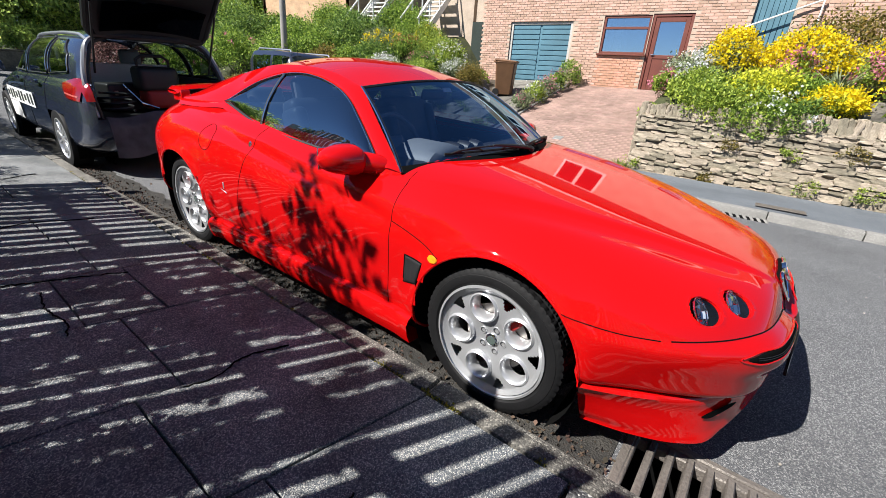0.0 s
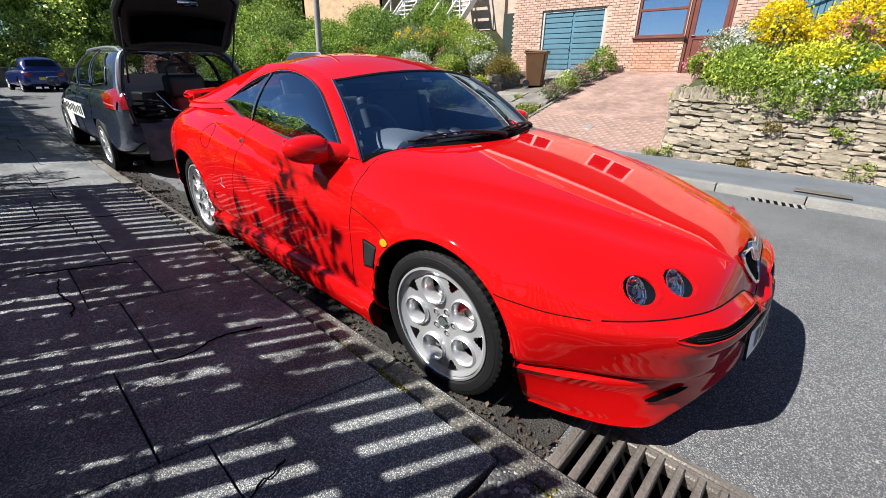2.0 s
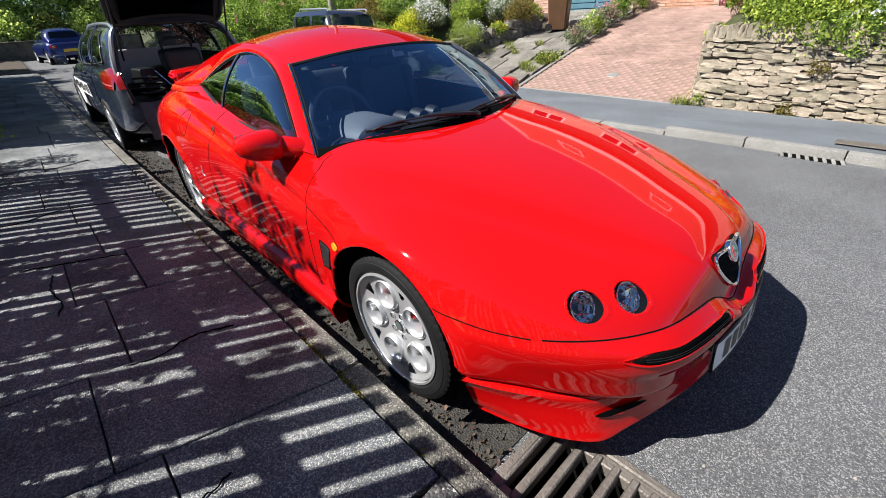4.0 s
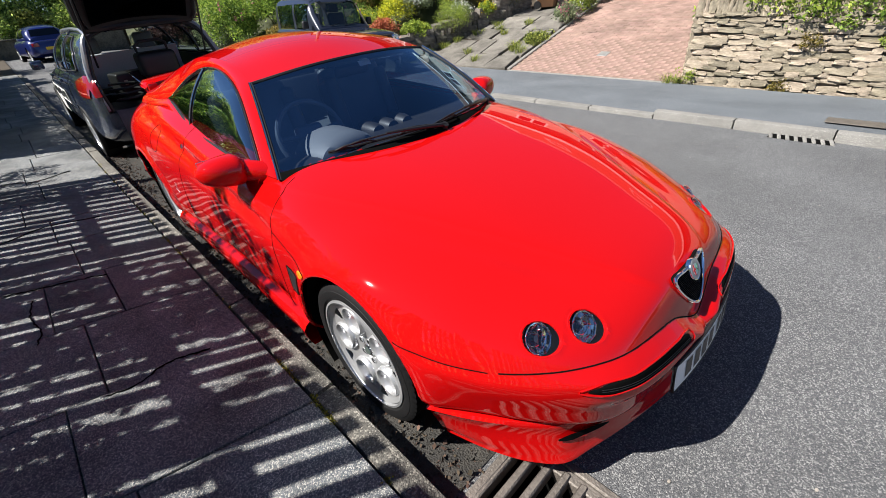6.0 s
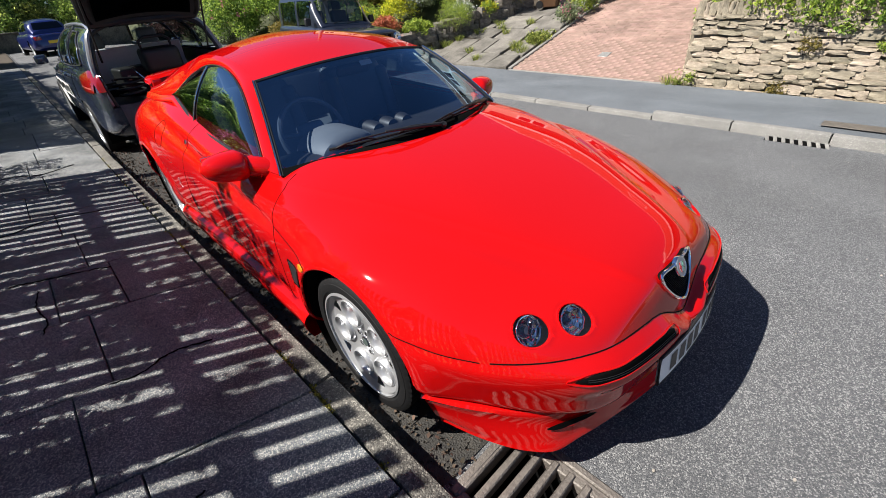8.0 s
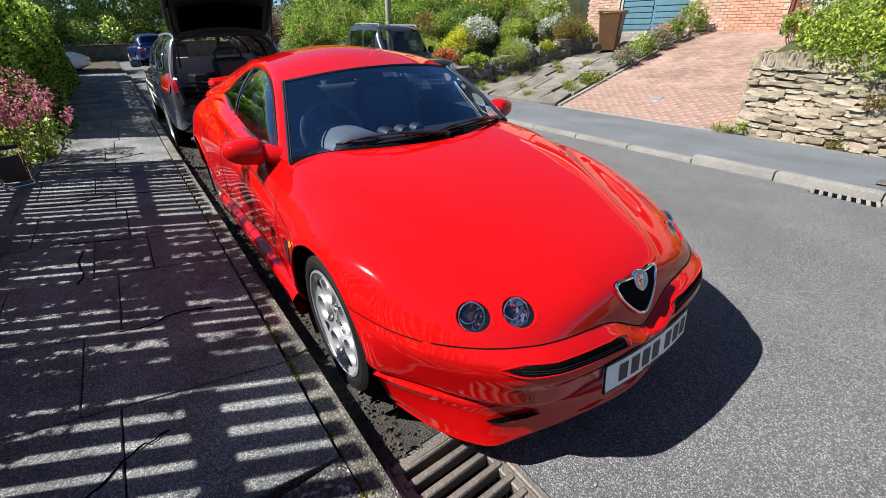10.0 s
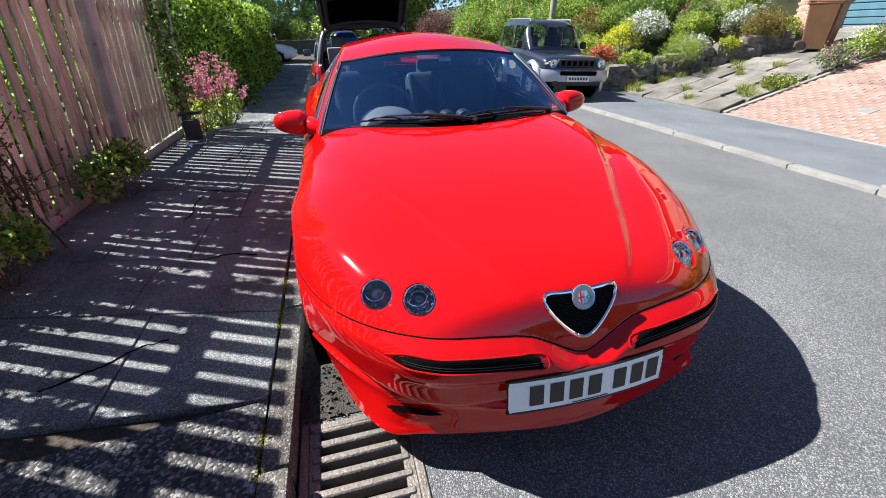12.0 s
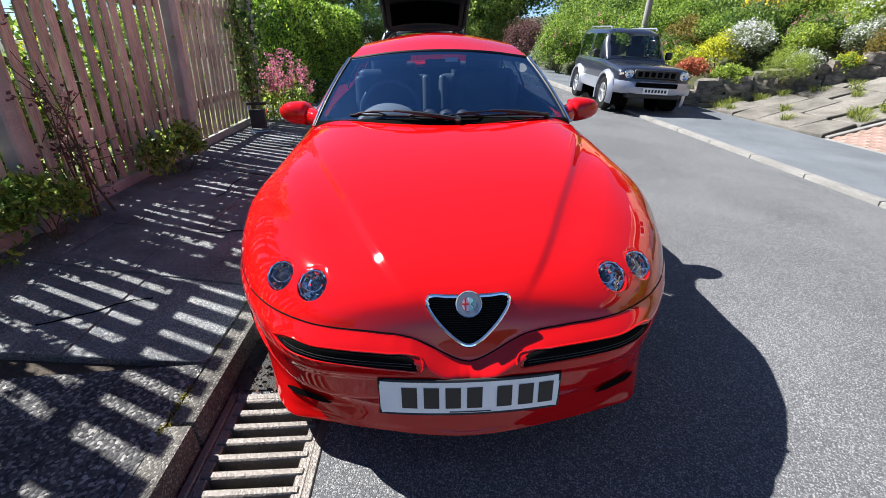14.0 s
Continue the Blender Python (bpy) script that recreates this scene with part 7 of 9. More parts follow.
def far_hatch(name, m, label, paint, rear_lamps):
    """A small hatchback seen far off."""
    c = thing(name, m, label, "car")
    b = Shell(-0.75, 3.15, pchip([(-0.75, 0.4), (-0.6, 0.68), (0, 0.80), (2.4, 0.81), (3.0, 0.76), (3.15, 0.62)]), pchip([(-0.75, 0.6), (-0.5, 0.75), (0.3, 0.92), (2.8, 0.98), (3.15, 0.85)]),
              pchip([(-0.75, 0.5), (3.15, 0.55)]), pchip([(-0.75, 0.3), (-0.4, 0.2), (2.8, 0.22), (3.15, 0.35)]), pchip([(-0.75, 2.6), (0.5, 4), (3.15, 4)]), (0.0, 2.45), 0.33, 0.29, 70)
    part("body", b.cut(lambda p: False), paint, c, smooth=60)
    b.liners(c, 0.79)
    g = Shell(0.3, 3.05, pchip([(0.3, 0.66), (0.8, 0.70), (2.7, 0.70), (3.05, 0.62)]), pchip([(0.3, 0.92), (0.9, 1.28), (1.3, 1.40), (2.3, 1.42), (2.75, 1.34), (3.05, 0.98)]), pchip([(0.3, 0.85), (3.05, 0.85)]),
              pchip([(0.3, 0.8), (3.05, 0.8)]), pchip([(0.3, 2.3), (1.3, 3), (3.05, 3)]), (), 0, 0, 70)
    part("cabin_shell", g.cut(lambda p: p.z < 0.85), paint, c, smooth=60)
    for sgn in (-1, 1):
        for pts in ([(0.62, 0.98), (1.05, 1.25), (1.42, 1.31), (1.46, 0.98)], [(1.54, 0.98), (1.52, 1.31), (2.25, 1.30), (2.5, 1.02)]):
            part("side_window", g.plate("side", straight(pts, 6), 0.006, sgn), M_DARKGLASS, c, smooth=60)
        for ya in (0.0, 2.45):
            road_wheel(c, sgn * 0.71, ya, 0.29, 0.17, 0.19, 7, None, sgn)
        k = "rear" if rear_lamps else "front"
        z = 0.72 if rear_lamps else 0.66
        part("tail_lamp" if rear_lamps else "headlamp", b.plate(k, straight([(sgn * 0.42, z - 0.07), (sgn * 0.66, z - 0.07), (sgn * 0.66, z + 0.06), (sgn * 0.44, z + 0.06)], 5), 0.01), M_TAIL if rear_lamps else M_CLEAR, c, smooth=60)
    part("rear_window", g.plate("rear", straight([(-0.52, 1.03), (-0.45, 1.28), (0.45, 1.28), (0.52, 1.03)], 6), 0.006), M_DARKGLASS, c, smooth=60)
    part("windscreen", g.plate("front", straight([(-0.55, 1.0), (-0.48, 1.28), (0.48, 1.28), (0.55, 1.0)], 6), 0.006), M_DARKGLASS, c, smooth=60)
    pl = part("number_plate", bmesh.new(), M_YPLATE if rear_lamps else M_PLATE, c)
    bm = bmesh.new()
    co = b.at("rear" if rear_lamps else "front", 0, 0.55)[0]
    add_box(bm, 0.5, 0.02, 0.11, Matrix.Translation(co + Vector((0, 0.012 if rear_lamps else -0.012, 0))))
    part("plate_face", bm, M_YPLATE if rear_lamps else M_PLATE, pl)
    return c


far_hatch("blue_hatchback", pose(0.35, 28.0, 0.0, 0, 0, 186), "blue hatchback parked by the road end", M_BLUE_PAINT, True)
far_hatch("white_hatchback", pose(-2.75, 22.4, 0.02, 0, 0, 82), "white hatchback parked past the hedge", M_WHITE_PAINT, False)


# ---- gardens ----
def shrub(name, label, x, y, z, rx, ry, rz, leaf, size=0.06, count=60, per=60, seed=1, flower=None, fsize=0.03, fcount=0, slim=0.5, r=0.28, category="shrub", up=0.35, low=-0.2, stems=7, fper=14, group="", fr=0.06):
    """A bush of many leaves in uneven clumps on a few stems, with flower heads where it has them."""
    g = np.random.default_rng(seed)
    b = thing(name, Matrix.Translation((x, y, z)), label, category, group)
    pts = clumps(g, count, per, rx, ry, rz, r, low)
    pts[:, 2] += rz * 0.55
    pts = pts[pts[:, 2] > -0.02]
    part("foliage", leaf_mesh("foliage", pts, size, leaf, seed + 50, up=up, slim=slim), leaf, b)
    bm = bmesh.new()
    for _ in range(stems):
        a = g.random() * 6.28
        k = 0.3 + 0.5 * g.random()
        e = np.array((rx * k * math.cos(a), ry * k * math.sin(a), rz * (0.6 + 0.6 * g.random())))
        m = e * 0.5 + g.normal(size=3) * 0.05
        add_tube(bm, spline3([(e[0] * 0.1, e[1] * 0.1, -0.05), m, e])(np.linspace(0, 1, 7)), np.linspace(0.018, 0.005, 7) * max(rz, 0.3), 5)
    part("stem", bm, M_STEM, b)
    if flower is not None:
        d = g.normal(size=(fcount, 3))
        d[:, 2] = np.abs(d[:, 2]) + 0.1
        d /= np.linalg.norm(d, axis=1)[:, None]
        heads = d * (rx, ry, rz) * (0.95 + 0.2 * g.random((fcount, 1))) + (0, 0, rz * 0.55)
        fp = (heads[:, None] + g.normal(size=(fcount, fper, 3)) * fr).reshape(-1, 3)
        part("blossom", leaf_mesh("blossom", fp, fsize, flower, seed + 90, up=0.6, slim=0.8), flower, b)
    return b


def blades(name, label, x, y, z, spread, height, material, count=90, seed=1, slim=0.05, category="plant", lean=0.5):
    """A tuft of long narrow blades."""
    g = np.random.default_rng(seed)
    b = thing(name, Matrix.Translation((x, y, z)), label, category, "grass tufts in the paving" if name == "grass_tuft" else "iris clumps on the terrace")
    bm = bmesh.new()
    for _ in range(count):
        a = g.random() * 6.28
        o = np.array((spread * math.sqrt(g.random()) * math.cos(a), spread * math.sqrt(g.random()) * math.sin(a), -0.02))
        h = height * (0.55 + 0.5 * g.random())
        t = g.normal(size=2) * lean * h * 0.5 + o[:2] * 0.8
        w = slim * h * 0.5
        s = np.array((-math.sin(a), math.cos(a), 0)) * w
        p0, p1, p2 = o, o + np.array((t[0] * 0.35, t[1] * 0.35, h * 0.65)), o + np.array((t[0], t[1], h * (0.75 + 0.25 * g.random())))
        v = [bm.verts.new(q) for q in (p0 - s, p0 + s, p1 + s * 0.8, p1 - s * 0.8, p2)]
        bm.faces.new(v[:4])
        bm.faces.new((v[3], v[2], v[4]))
    part("blade", bm, material, b, smooth=0)
    return b


def tree(name, label, x, y, z, height, spread, leaf, seed=1, size=0.16, count=120, per=60, trunk=0.16):
    """A tapered trunk with limbs and a ragged crown of leaves."""
    g = np.random.default_rng(seed)
    b = thing(name, Matrix.Translation((x, y, z)), label, "tree", "trees past the road end")
    bm = bmesh.new()
    top = np.array((g.normal() * 0.3, g.normal() * 0.3, height * 0.75))
    main = spline3([(0, 0, -0.2), (g.normal() * 0.15, g.normal() * 0.15, height * 0.35), top])
    add_tube(bm, main(np.linspace(0, 1, 12)), np.linspace(trunk, trunk * 0.25, 12), 8)
    for _ in range(9):
        s = 0.3 + 0.6 * g.random()
        o = main(np.array([s]))[0]
        a = g.random() * 6.28
        e = o + np.array((spread * 0.7 * math.cos(a), spread * 0.7 * math.sin(a), height * (0.1 + 0.2 * g.random())))
        add_tube(bm, spline3([o, (o + e) / 2 + g.normal(size=3) * 0.15, e])(np.linspace(0, 1, 7)), np.linspace(trunk * 0.4, trunk * 0.08, 7), 6)
    part("trunk", bm, M_BARK, b)
    pts = clumps(g, count, per, spread, spread, height * 0.42, spread * 0.26, -1.0, 0.35)
    pts[:, 2] += height * 0.62
    part("crown", leaf_mesh("crown", pts, size, leaf, seed + 7, up=0.1, slim=0.55), leaf, b)
    return b


# hedge beside the pavement
hedge = thing("hedge", Matrix.Translation((-3.0, 12.0, 0.12)), "clipped dark green hedge with a sunlit yellow-green top beside the pavement", "hedge")
g = np.random.default_rng(11)
n = 52000
u = g.random((n, 3))
face = g.integers(0, 10, n)
start = lambda x: -5.32 + 0.55 * (0.66 - x)
yy = -5.32 + 9.55 * u[:, 0]
top_h = 1.82 + 0.05 * np.sin(yy * 1.3) + 0.04 * np.sin(yy * 3.1 + 1)
zz = 0.02 + top_h * u[:, 1]
xx = 0.66 + 0.09 * np.sin(yy * 2.3 + zz * 2) + 0.05 * np.sin(yy * 7 + zz * 5) - 0.14 * u[:, 2] ** 2
t = face >= 7
zz[t] = (top_h + 0.06 * g.normal(size=n))[t]
xx[t] = (-0.75 + 1.4 * u[:, 1])[t]
e = face == 6
xx[e] = (-0.75 + 1.4 * u[:, 2])[e]
yy[e] = (start(xx) + 0.05 * g.normal(size=n))[e]
keep = yy > start(xx) - 0.12
part("foliage", leaf_mesh("foliage", np.stack([xx, yy, zz], 1)[keep], 0.062, M_LEAF_HEDGE, 3, up=0.5, lean=np.array((0.5, -0.2, 0.3)), slim=0.5), M_LEAF_HEDGE, hedge)
# solid dark core: the shade between the hedge's leaves put into colour
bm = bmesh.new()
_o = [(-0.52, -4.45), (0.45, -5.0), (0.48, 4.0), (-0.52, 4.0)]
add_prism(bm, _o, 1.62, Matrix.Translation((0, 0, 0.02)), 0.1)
part("inner_growth", bm, mat("hedge_inner_shade", (0.04, 0.06, 0.018), 0.95, var=0.5, fine=40, bump=0.8), hedge)

# shrubs of the garden behind the fence, some reaching over it
for i, (y, x, h, w, lf) in enumerate(((-2.6, -3.7, 1.5, 0.7, M_LEAF), (-0.9, -3.8, 1.3, 0.6, M_LEAF_LIGHT), (0.4, -3.9, 1.1, 0.5, M_LEAF_LIGHT), (1.9, -3.9, 1.2, 0.6, M_LEAF), (3.3, -4.0, 1.2, 0.6, M_LEAF_LIGHT), (4.6, -3.9, 1.5, 0.6, M_LEAF))):
    shrub("garden_shrub", "sunlit green shrub behind the paling fence", x, y, 0.12, w, w * 1.2, h * 0.6, lf, 0.07, 34, 40, 100 + i, M_YELLOW if i in (2, 4) else (M_ORANGE if i == 1 else None), 0.04, 25)


for i, (y, w, h) in enumerate(((0.75, 0.42, 0.98), (1.35, 0.45, 1.12), (2.0, 0.45, 1.2), (2.65, 0.4, 1.1))):
    shrub("garden_shrub", "sunlit green shrub pressed against the fence", -3.16, y, 0.12, 0.26, w, h * 0.62, M_LEAF, 0.07, 46, 44, 150 + i, r=0.18)


def climber(label, y, x, z0, reach, seed, leaf, leaves=26, size=0.055, stems=6, dx=0.15, dy=0.5, r=0.07):
    """Wiry stems with sparse leaves."""
    g = np.random.default_rng(seed)
    b = thing("climbing_plant", Matrix.Translation((x, y, 0.15)), label, "plant")
    bm, pts = bmesh.new(), []
    for _ in range(stems):
        e = np.array((g.normal() * dx, g.normal() * dy, reach * (0.75 + 0.35 * g.random())))
        c = spline3([(g.normal() * 0.04, g.normal() * 0.06, z0), e * (0.4, 0.5, 0.55) + g.normal(size=3) * 0.06, e])
        s = np.linspace(0, 1, 16)
        p = c(s)
        add_tube(bm, p, np.linspace(0.009, 0.003, 16), 5)
        k = c(0.25 + 0.75 * g.random(leaves))
        pts.append((k[:, None] + g.normal(size=(leaves, 7, 3)) * r).reshape(-1, 3))
        for _ in range(5):
            o = c(np.array([0.4 + 0.6 * g.random()]))[0]
            q = o + g.normal(size=3) * (0.12, 0.2, 0.14)
            add_tube(bm, np.linspace(o, q, 5), 0.003, 4)
            pts.append(q + g.normal(size=(9, 3)) * 0.05)
    part("stem", bm, M_STEM, b)
    tagged(part("leaf_mass", leaf_mesh("leaf_mass", np.concatenate(pts), size, leaf, seed + 3, up=0.1, slim=0.6), leaf, b), kind="stuff")


climber("tall leafy shrub branches rising over the fence", 2.02, -2.98, 0.0, 3.12, 21, M_LEAF, 22, 0.075, 9, 0.10, 0.17, 0.075)
climber("leafy branches above the fence top", 2.70, -3.02, 0.0, 3.04, 22, M_LEAF, 18, 0.075, 6, 0.10, 0.13, 0.07)
climber("leafy branches above the fence top", 1.25, -3.02, 0.0, 2.62, 23, M_LEAF, 12, 0.06, 4, 0.10, 0.15, 0.06)
climber("leafy climber thinly covering the fence", 0.2, -2.92, 0.0, 1.85, 24, M_LEAF, 14, 0.05, 7, 0.05, 0.55, 0.09)
climber("leafy climber thinly covering the fence", -1.0, -2.92, 0.0, 1.8, 25, M_LEAF, 14, 0.05, 7, 0.05, 0.55, 0.09)
climber("leafy climber thinly covering the fence", 1.6, -2.92, 0.0, 1.6, 26, M_LEAF, 12, 0.05, 6, 0.05, 0.6, 0.09)
climber("leafy climber thinly covering the fence", 3.2, -2.92, 0.0, 1.7, 29, M_LEAF, 8, 0.05, 4, 0.05, 0.5, 0.08)
climber("dark ivy climbing the fence end", 4.55, -2.52, 0.0, 1.95, 27, M_LEAF_DARK, 17, 0.055, 8, 0.04, 0.28, 0.08)
climber("young columbine stalks at the fence foot", 1.1, -2.46, 0.0, 1.0, 28, M_PURPLE, 5, 0.03, 5, 0.10, 0.2, 0.02)
shrub("ground_plant", "low green leafy plant at the fence foot", -2.46, 2.25, 0.14, 0.18, 0.38, 0.28, M_LEAF, 0.042, 34, 44, 31, r=0.1, stems=5, category="plant")
shrub("ground_plant", "low green leafy plant at the fence foot", -2.47, 0.72, 0.14, 0.18, 0.32, 0.32, M_LEAF, 0.042, 34, 44, 32, r=0.1, stems=5, category="plant")
shrub("ground_plant", "low green leafy plant at the fence foot", -2.5, 0.2, 0.14, 0.14, 0.24, 0.16, M_LEAF_LIGHT, 0.05, 12, 22, 33, r=0.09, stems=5, category="plant")
def valerian(x, y, z, r, h, n, seed):
    """Upright stalks with paired grey-green leaves, each ending in tiers of small pink flowers."""
    g = np.random.default_rng(seed)
    b = thing("valerian", Matrix.Translation((x, y, z)), "pink valerian in full flower by the fence end", "plant")
    leaves, blooms = [], []
    for _ in range(n):
        bm = bmesh.new()
        a, k = g.random() * 6.28, math.sqrt(g.random())
        top = np.array((r * k * math.cos(a), r * k * math.sin(a), h * (1.0 - 0.32 * k * k) * (0.62 + 0.4 * g.random())))
        c = spline3([top * (0.25, 0.25, 0) + (0, 0, -0.03), top * (0.75, 0.75, 0.5), top])
        add_tube(bm, c(np.linspace(0, 1, 8)), np.linspace(0.005, 0.003, 8), 4)
        part("stalk", bm, M_STEM, b)
        at = c(0.10 + 0.55 * g.random(18))
        leaves.append(at + g.normal(size=(18, 3)) * 0.03)
        for s_, rr in ((1.0, 0.020), (0.94, 0.032), (0.87, 0.030), (0.80, 0.022)):
            o = c(np.array([s_]))[0]
            d = g.normal(size=(15, 3)) * (rr, rr, 0.010)
            blooms.append(o + d)
    part("foliage", leaf_mesh("foliage", np.concatenate(leaves), 0.075, M_LEAF_LIGHT, seed + 1, up=0.3, slim=0.42), M_LEAF_LIGHT, b)
    part("blossom", leaf_mesh("blossom", np.concatenate(blooms), 0.024, M_PINK, seed + 2, up=0.4, slim=0.8), M_PINK, b)


valerian(-2.28, 5.40, 0.11, 0.46, 1.08, 30, 34)
valerian(-2.45, 5.05, 0.11, 0.28, 0.95, 14, 35)
shrub("fern_clump", "dark ferny clump under the hedge", -2.25, 7.2, 0.12, 0.3, 0.5, 0.30, M_LEAF_DARK, 0.07, 26, 36, 36, r=0.15, category="plant")

# the terrace above the stone wall
T = lambda x: float(np.interp(x, [7.3, 7.45, 9.5, 12.7], [0.85, 0.85, 1.35, 1.9])) - 0.05
for i, (x, y, z, rx, ry, rz, lf, sz, fl, fc, nm, lb) in enumerate((
        (7.45, 0.50, 0.70, 0.42, 0.50, 0.40, M_LEAF_LIGHT, 0.06, None, 0, "trailing_shrub", "light green shrub tumbling over the stone wall"),
        (7.40, -0.15, 0.62, 0.45, 0.60, 0.48, M_LEAF_LIGHT, 0.06, None, 0, "trailing_shrub", "light green shrub tumbling over the stone wall"),
        (7.28, -0.62, 0.52, 0.34, 0.50, 0.42, M_LEAF, 0.05, M_WHITEFL, 9, "trailing_shrub", "green trailing shrub with a few white flowers"),
        (7.25, -0.10, 0.45, 0.26, 0.60, 0.34, M_LEAF, 0.05, None, 0, "trailing_shrub", "dark green shrub hanging down the wall"),
        (7.30, -0.95, 0.62, 0.30, 0.40, 0.34, M_LEAF_DARK, 0.05, None, 0, "trailing_shrub", "dark green shrub hanging down the wall"),
        (7.9, 0.75, 0.95, 0.5, 0.55, 0.38, M_LEAF_LIGHT, 0.06, None, 0, "garden_shrub", "bright green garden shrub on the terrace"),
        (7.9, -0.25, 0.95, 0.5, 0.62, 0.42, M_LEAF_LIME, 0.055, None, 0, "garden_shrub", "lime green garden shrub on the terrace"),
        (8.1, -0.85, 0.95, 0.4, 0.45, 0.36, M_LEAF, 0.055, None, 0, "garden_shrub", "green garden shrub on the terrace"),
        (9.0, 0.46, 1.25, 0.46, 0.44, 0.66, M_LEAF_GREY, 0.05, M_YELLOW, 330, "yellow_shrub", "rounded shrub covered in yellow flowers"),
        (9.0, -0.72, 1.25, 0.55, 0.66, 0.64, M_LEAF_GREY, 0.05, M_YELLOW, 480, "yellow_shrub", "rounded shrub covered in yellow flowers"),
        (9.2, -1.9, 1.25, 0.5, 0.6, 0.54, M_LEAF_GREY, 0.05, M_YELLOW, 200, "yellow_shrub", "rounded shrub covered in yellow flowers"),
        (7.85, -1.28, 0.90, 0.32, 0.42, 0.26, M_LEAF_LIME, 0.05, M_YELLOW, 190, "yellow_shrub", "low yellow flowering cushion plant"),
        (8.6, 1.12, 1.05, 0.40, 0.48, 0.52, M_LEAF_GREY, 0.05, M_WHITEFL, 46, "daisy_plant", "white daisies in grey-green leaves"),
        (8.35, -0.62, 1.05, 0.24, 0.3, 0.56, M_LEAF_LIGHT, 0.05, M_PINK, 30, "valerian", "pink valerian on the terrace"),
        (8.5, -1.75, 1.05, 0.25, 0.3, 0.55, M_LEAF_LIGHT, 0.05, M_PINK, 26, "valerian", "pink valerian on the terrace"),
        (8.3, 1.50, 0.95, 0.2, 0.22, 0.36, M_LEAF_LIGHT, 0.05, M_PINK, 16, "valerian", "pink valerian on the terrace"),
        (9.8, -1.2, 1.40, 0.7, 0.9, 0.85, M_LEAF_OLIVE, 0.06, None, 0, "garden_shrub", "tall feathery olive shrub on the terrace"),
        (10.2, -3.2, 1.45, 0.9, 1.2, 1.1, M_LEAF, 0.07, None, 0, "garden_shrub", "large green shrub on the terrace"),
        (8.0, -2.6, 0.9, 0.6, 0.8, 0.6, M_LEAF_LIGHT, 0.07, M_YELLOW, 60, "garden_shrub", "green and yellow shrub above the wall"),
        (8.2, -4.4, 0.95, 0.8, 1.1, 0.8, M_LEAF, 0.08, None, 0, "garden_shrub", "green shrub above the wall"),
        (9.9, 1.0, 1.35, 0.40, 0.40, 0.50, M_LEAF_GREY, 0.05, None, 0, "garden_shrub", "grey-green shrub by the house door"),
        (7.35, 1.42, 0.62, 0.14, 0.16, 0.16, M_LEAF_LIGHT, 0.05, None, 0, "trailing_shrub", "small weed on the wall end"),
)):
    k = 90 if rx > 0.45 else (60 if rx > 0.3 else 30)
    shrub(nm, lb, x, y, z, rx, ry, rz, lf, sz, k, 56, 200 + i, fl, 0.042, fc, 0.45, min(rx, rz) * 0.45, "shrub", fper=18, fr=0.05, low=-1.0 if nm == "trailing_shrub" else -0.2)
for i, (x, y, h) in enumerate(((8.1, 0.75, 0.75), (8.2, -1.28, 0.80), (8.2, 0.95, 0.6))):
    blades("iris_clump", "spiky sword-leaved clump on the terrace", x, y, T(x), 0.14, h, M_LEAF_GREY, 70, 300 + i, 0.07, "plant", 0.7)
for i, (y, z, s) in enumerate(((-0.95, 0.25, 0.16), (-1.75, 0.35, 0.22), (-1.3, -0.28, 0.2), (0.1, -0.34, 0.14), (1.5, -0.3, 0.18), (-0.1, 0.3, 0.14), (-2.1, -0.2, 0.2))):
    shrub("wall_weed", "small weed growing from the wall joints", 7.08, y, z - 0.05, 0.07, s, s * 0.8, M_LEAF_OLIVE if i % 2 else M_LEAF_LIGHT, 0.03, 12, 30, 330 + i, r=0.07, stems=3, category="plant", low=-1.0, group="weeds in the stone wall")

# bed between the drive and the path, and the bank behind the low wall
D = lambda x: -0.37 + 0.25 * min(max(x - 6.95, 0), 5.7)
for i, (x, y, rx, ry, rz, lf, fl, fc, lb) in enumerate((
        (11.6, 5.35, 0.35, 0.3, 0.42, M_LEAF, M_PINK, 20, "green plant with pink flowers beside the drive"),
        (11.0, 5.4, 0.35, 0.3, 0.36, M_LEAF_GREY, M_PINK, 24, "grey-green plant with lilac flowers beside the drive"),
        (10.3, 5.4, 0.35, 0.28, 0.36, M_LEAF_LIGHT, M_WHITEFL, 20, "light green flowering plant beside the drive"),
        (9.6, 5.45, 0.32, 0.28, 0.28, M_LEAF_GREY, M_PINK, 12, "low grey-green plant beside the drive"),
        (12.2, 5.2, 0.4, 0.35, 0.55, M_LEAF, None, 0, "leafy green plant at the house corner"),
        (8.6, 5.6, 0.5, 0.22, 0.08, M_GRASSBLADE, None, 0, "yellow-green weeds along the drive edge"))):
    shrub("border_plant", lb, x, y, D(x), rx, ry, rz, lf, 0.05, 40, 44, 400 + i, fl, 0.03, fc, r=0.13, category="plant")
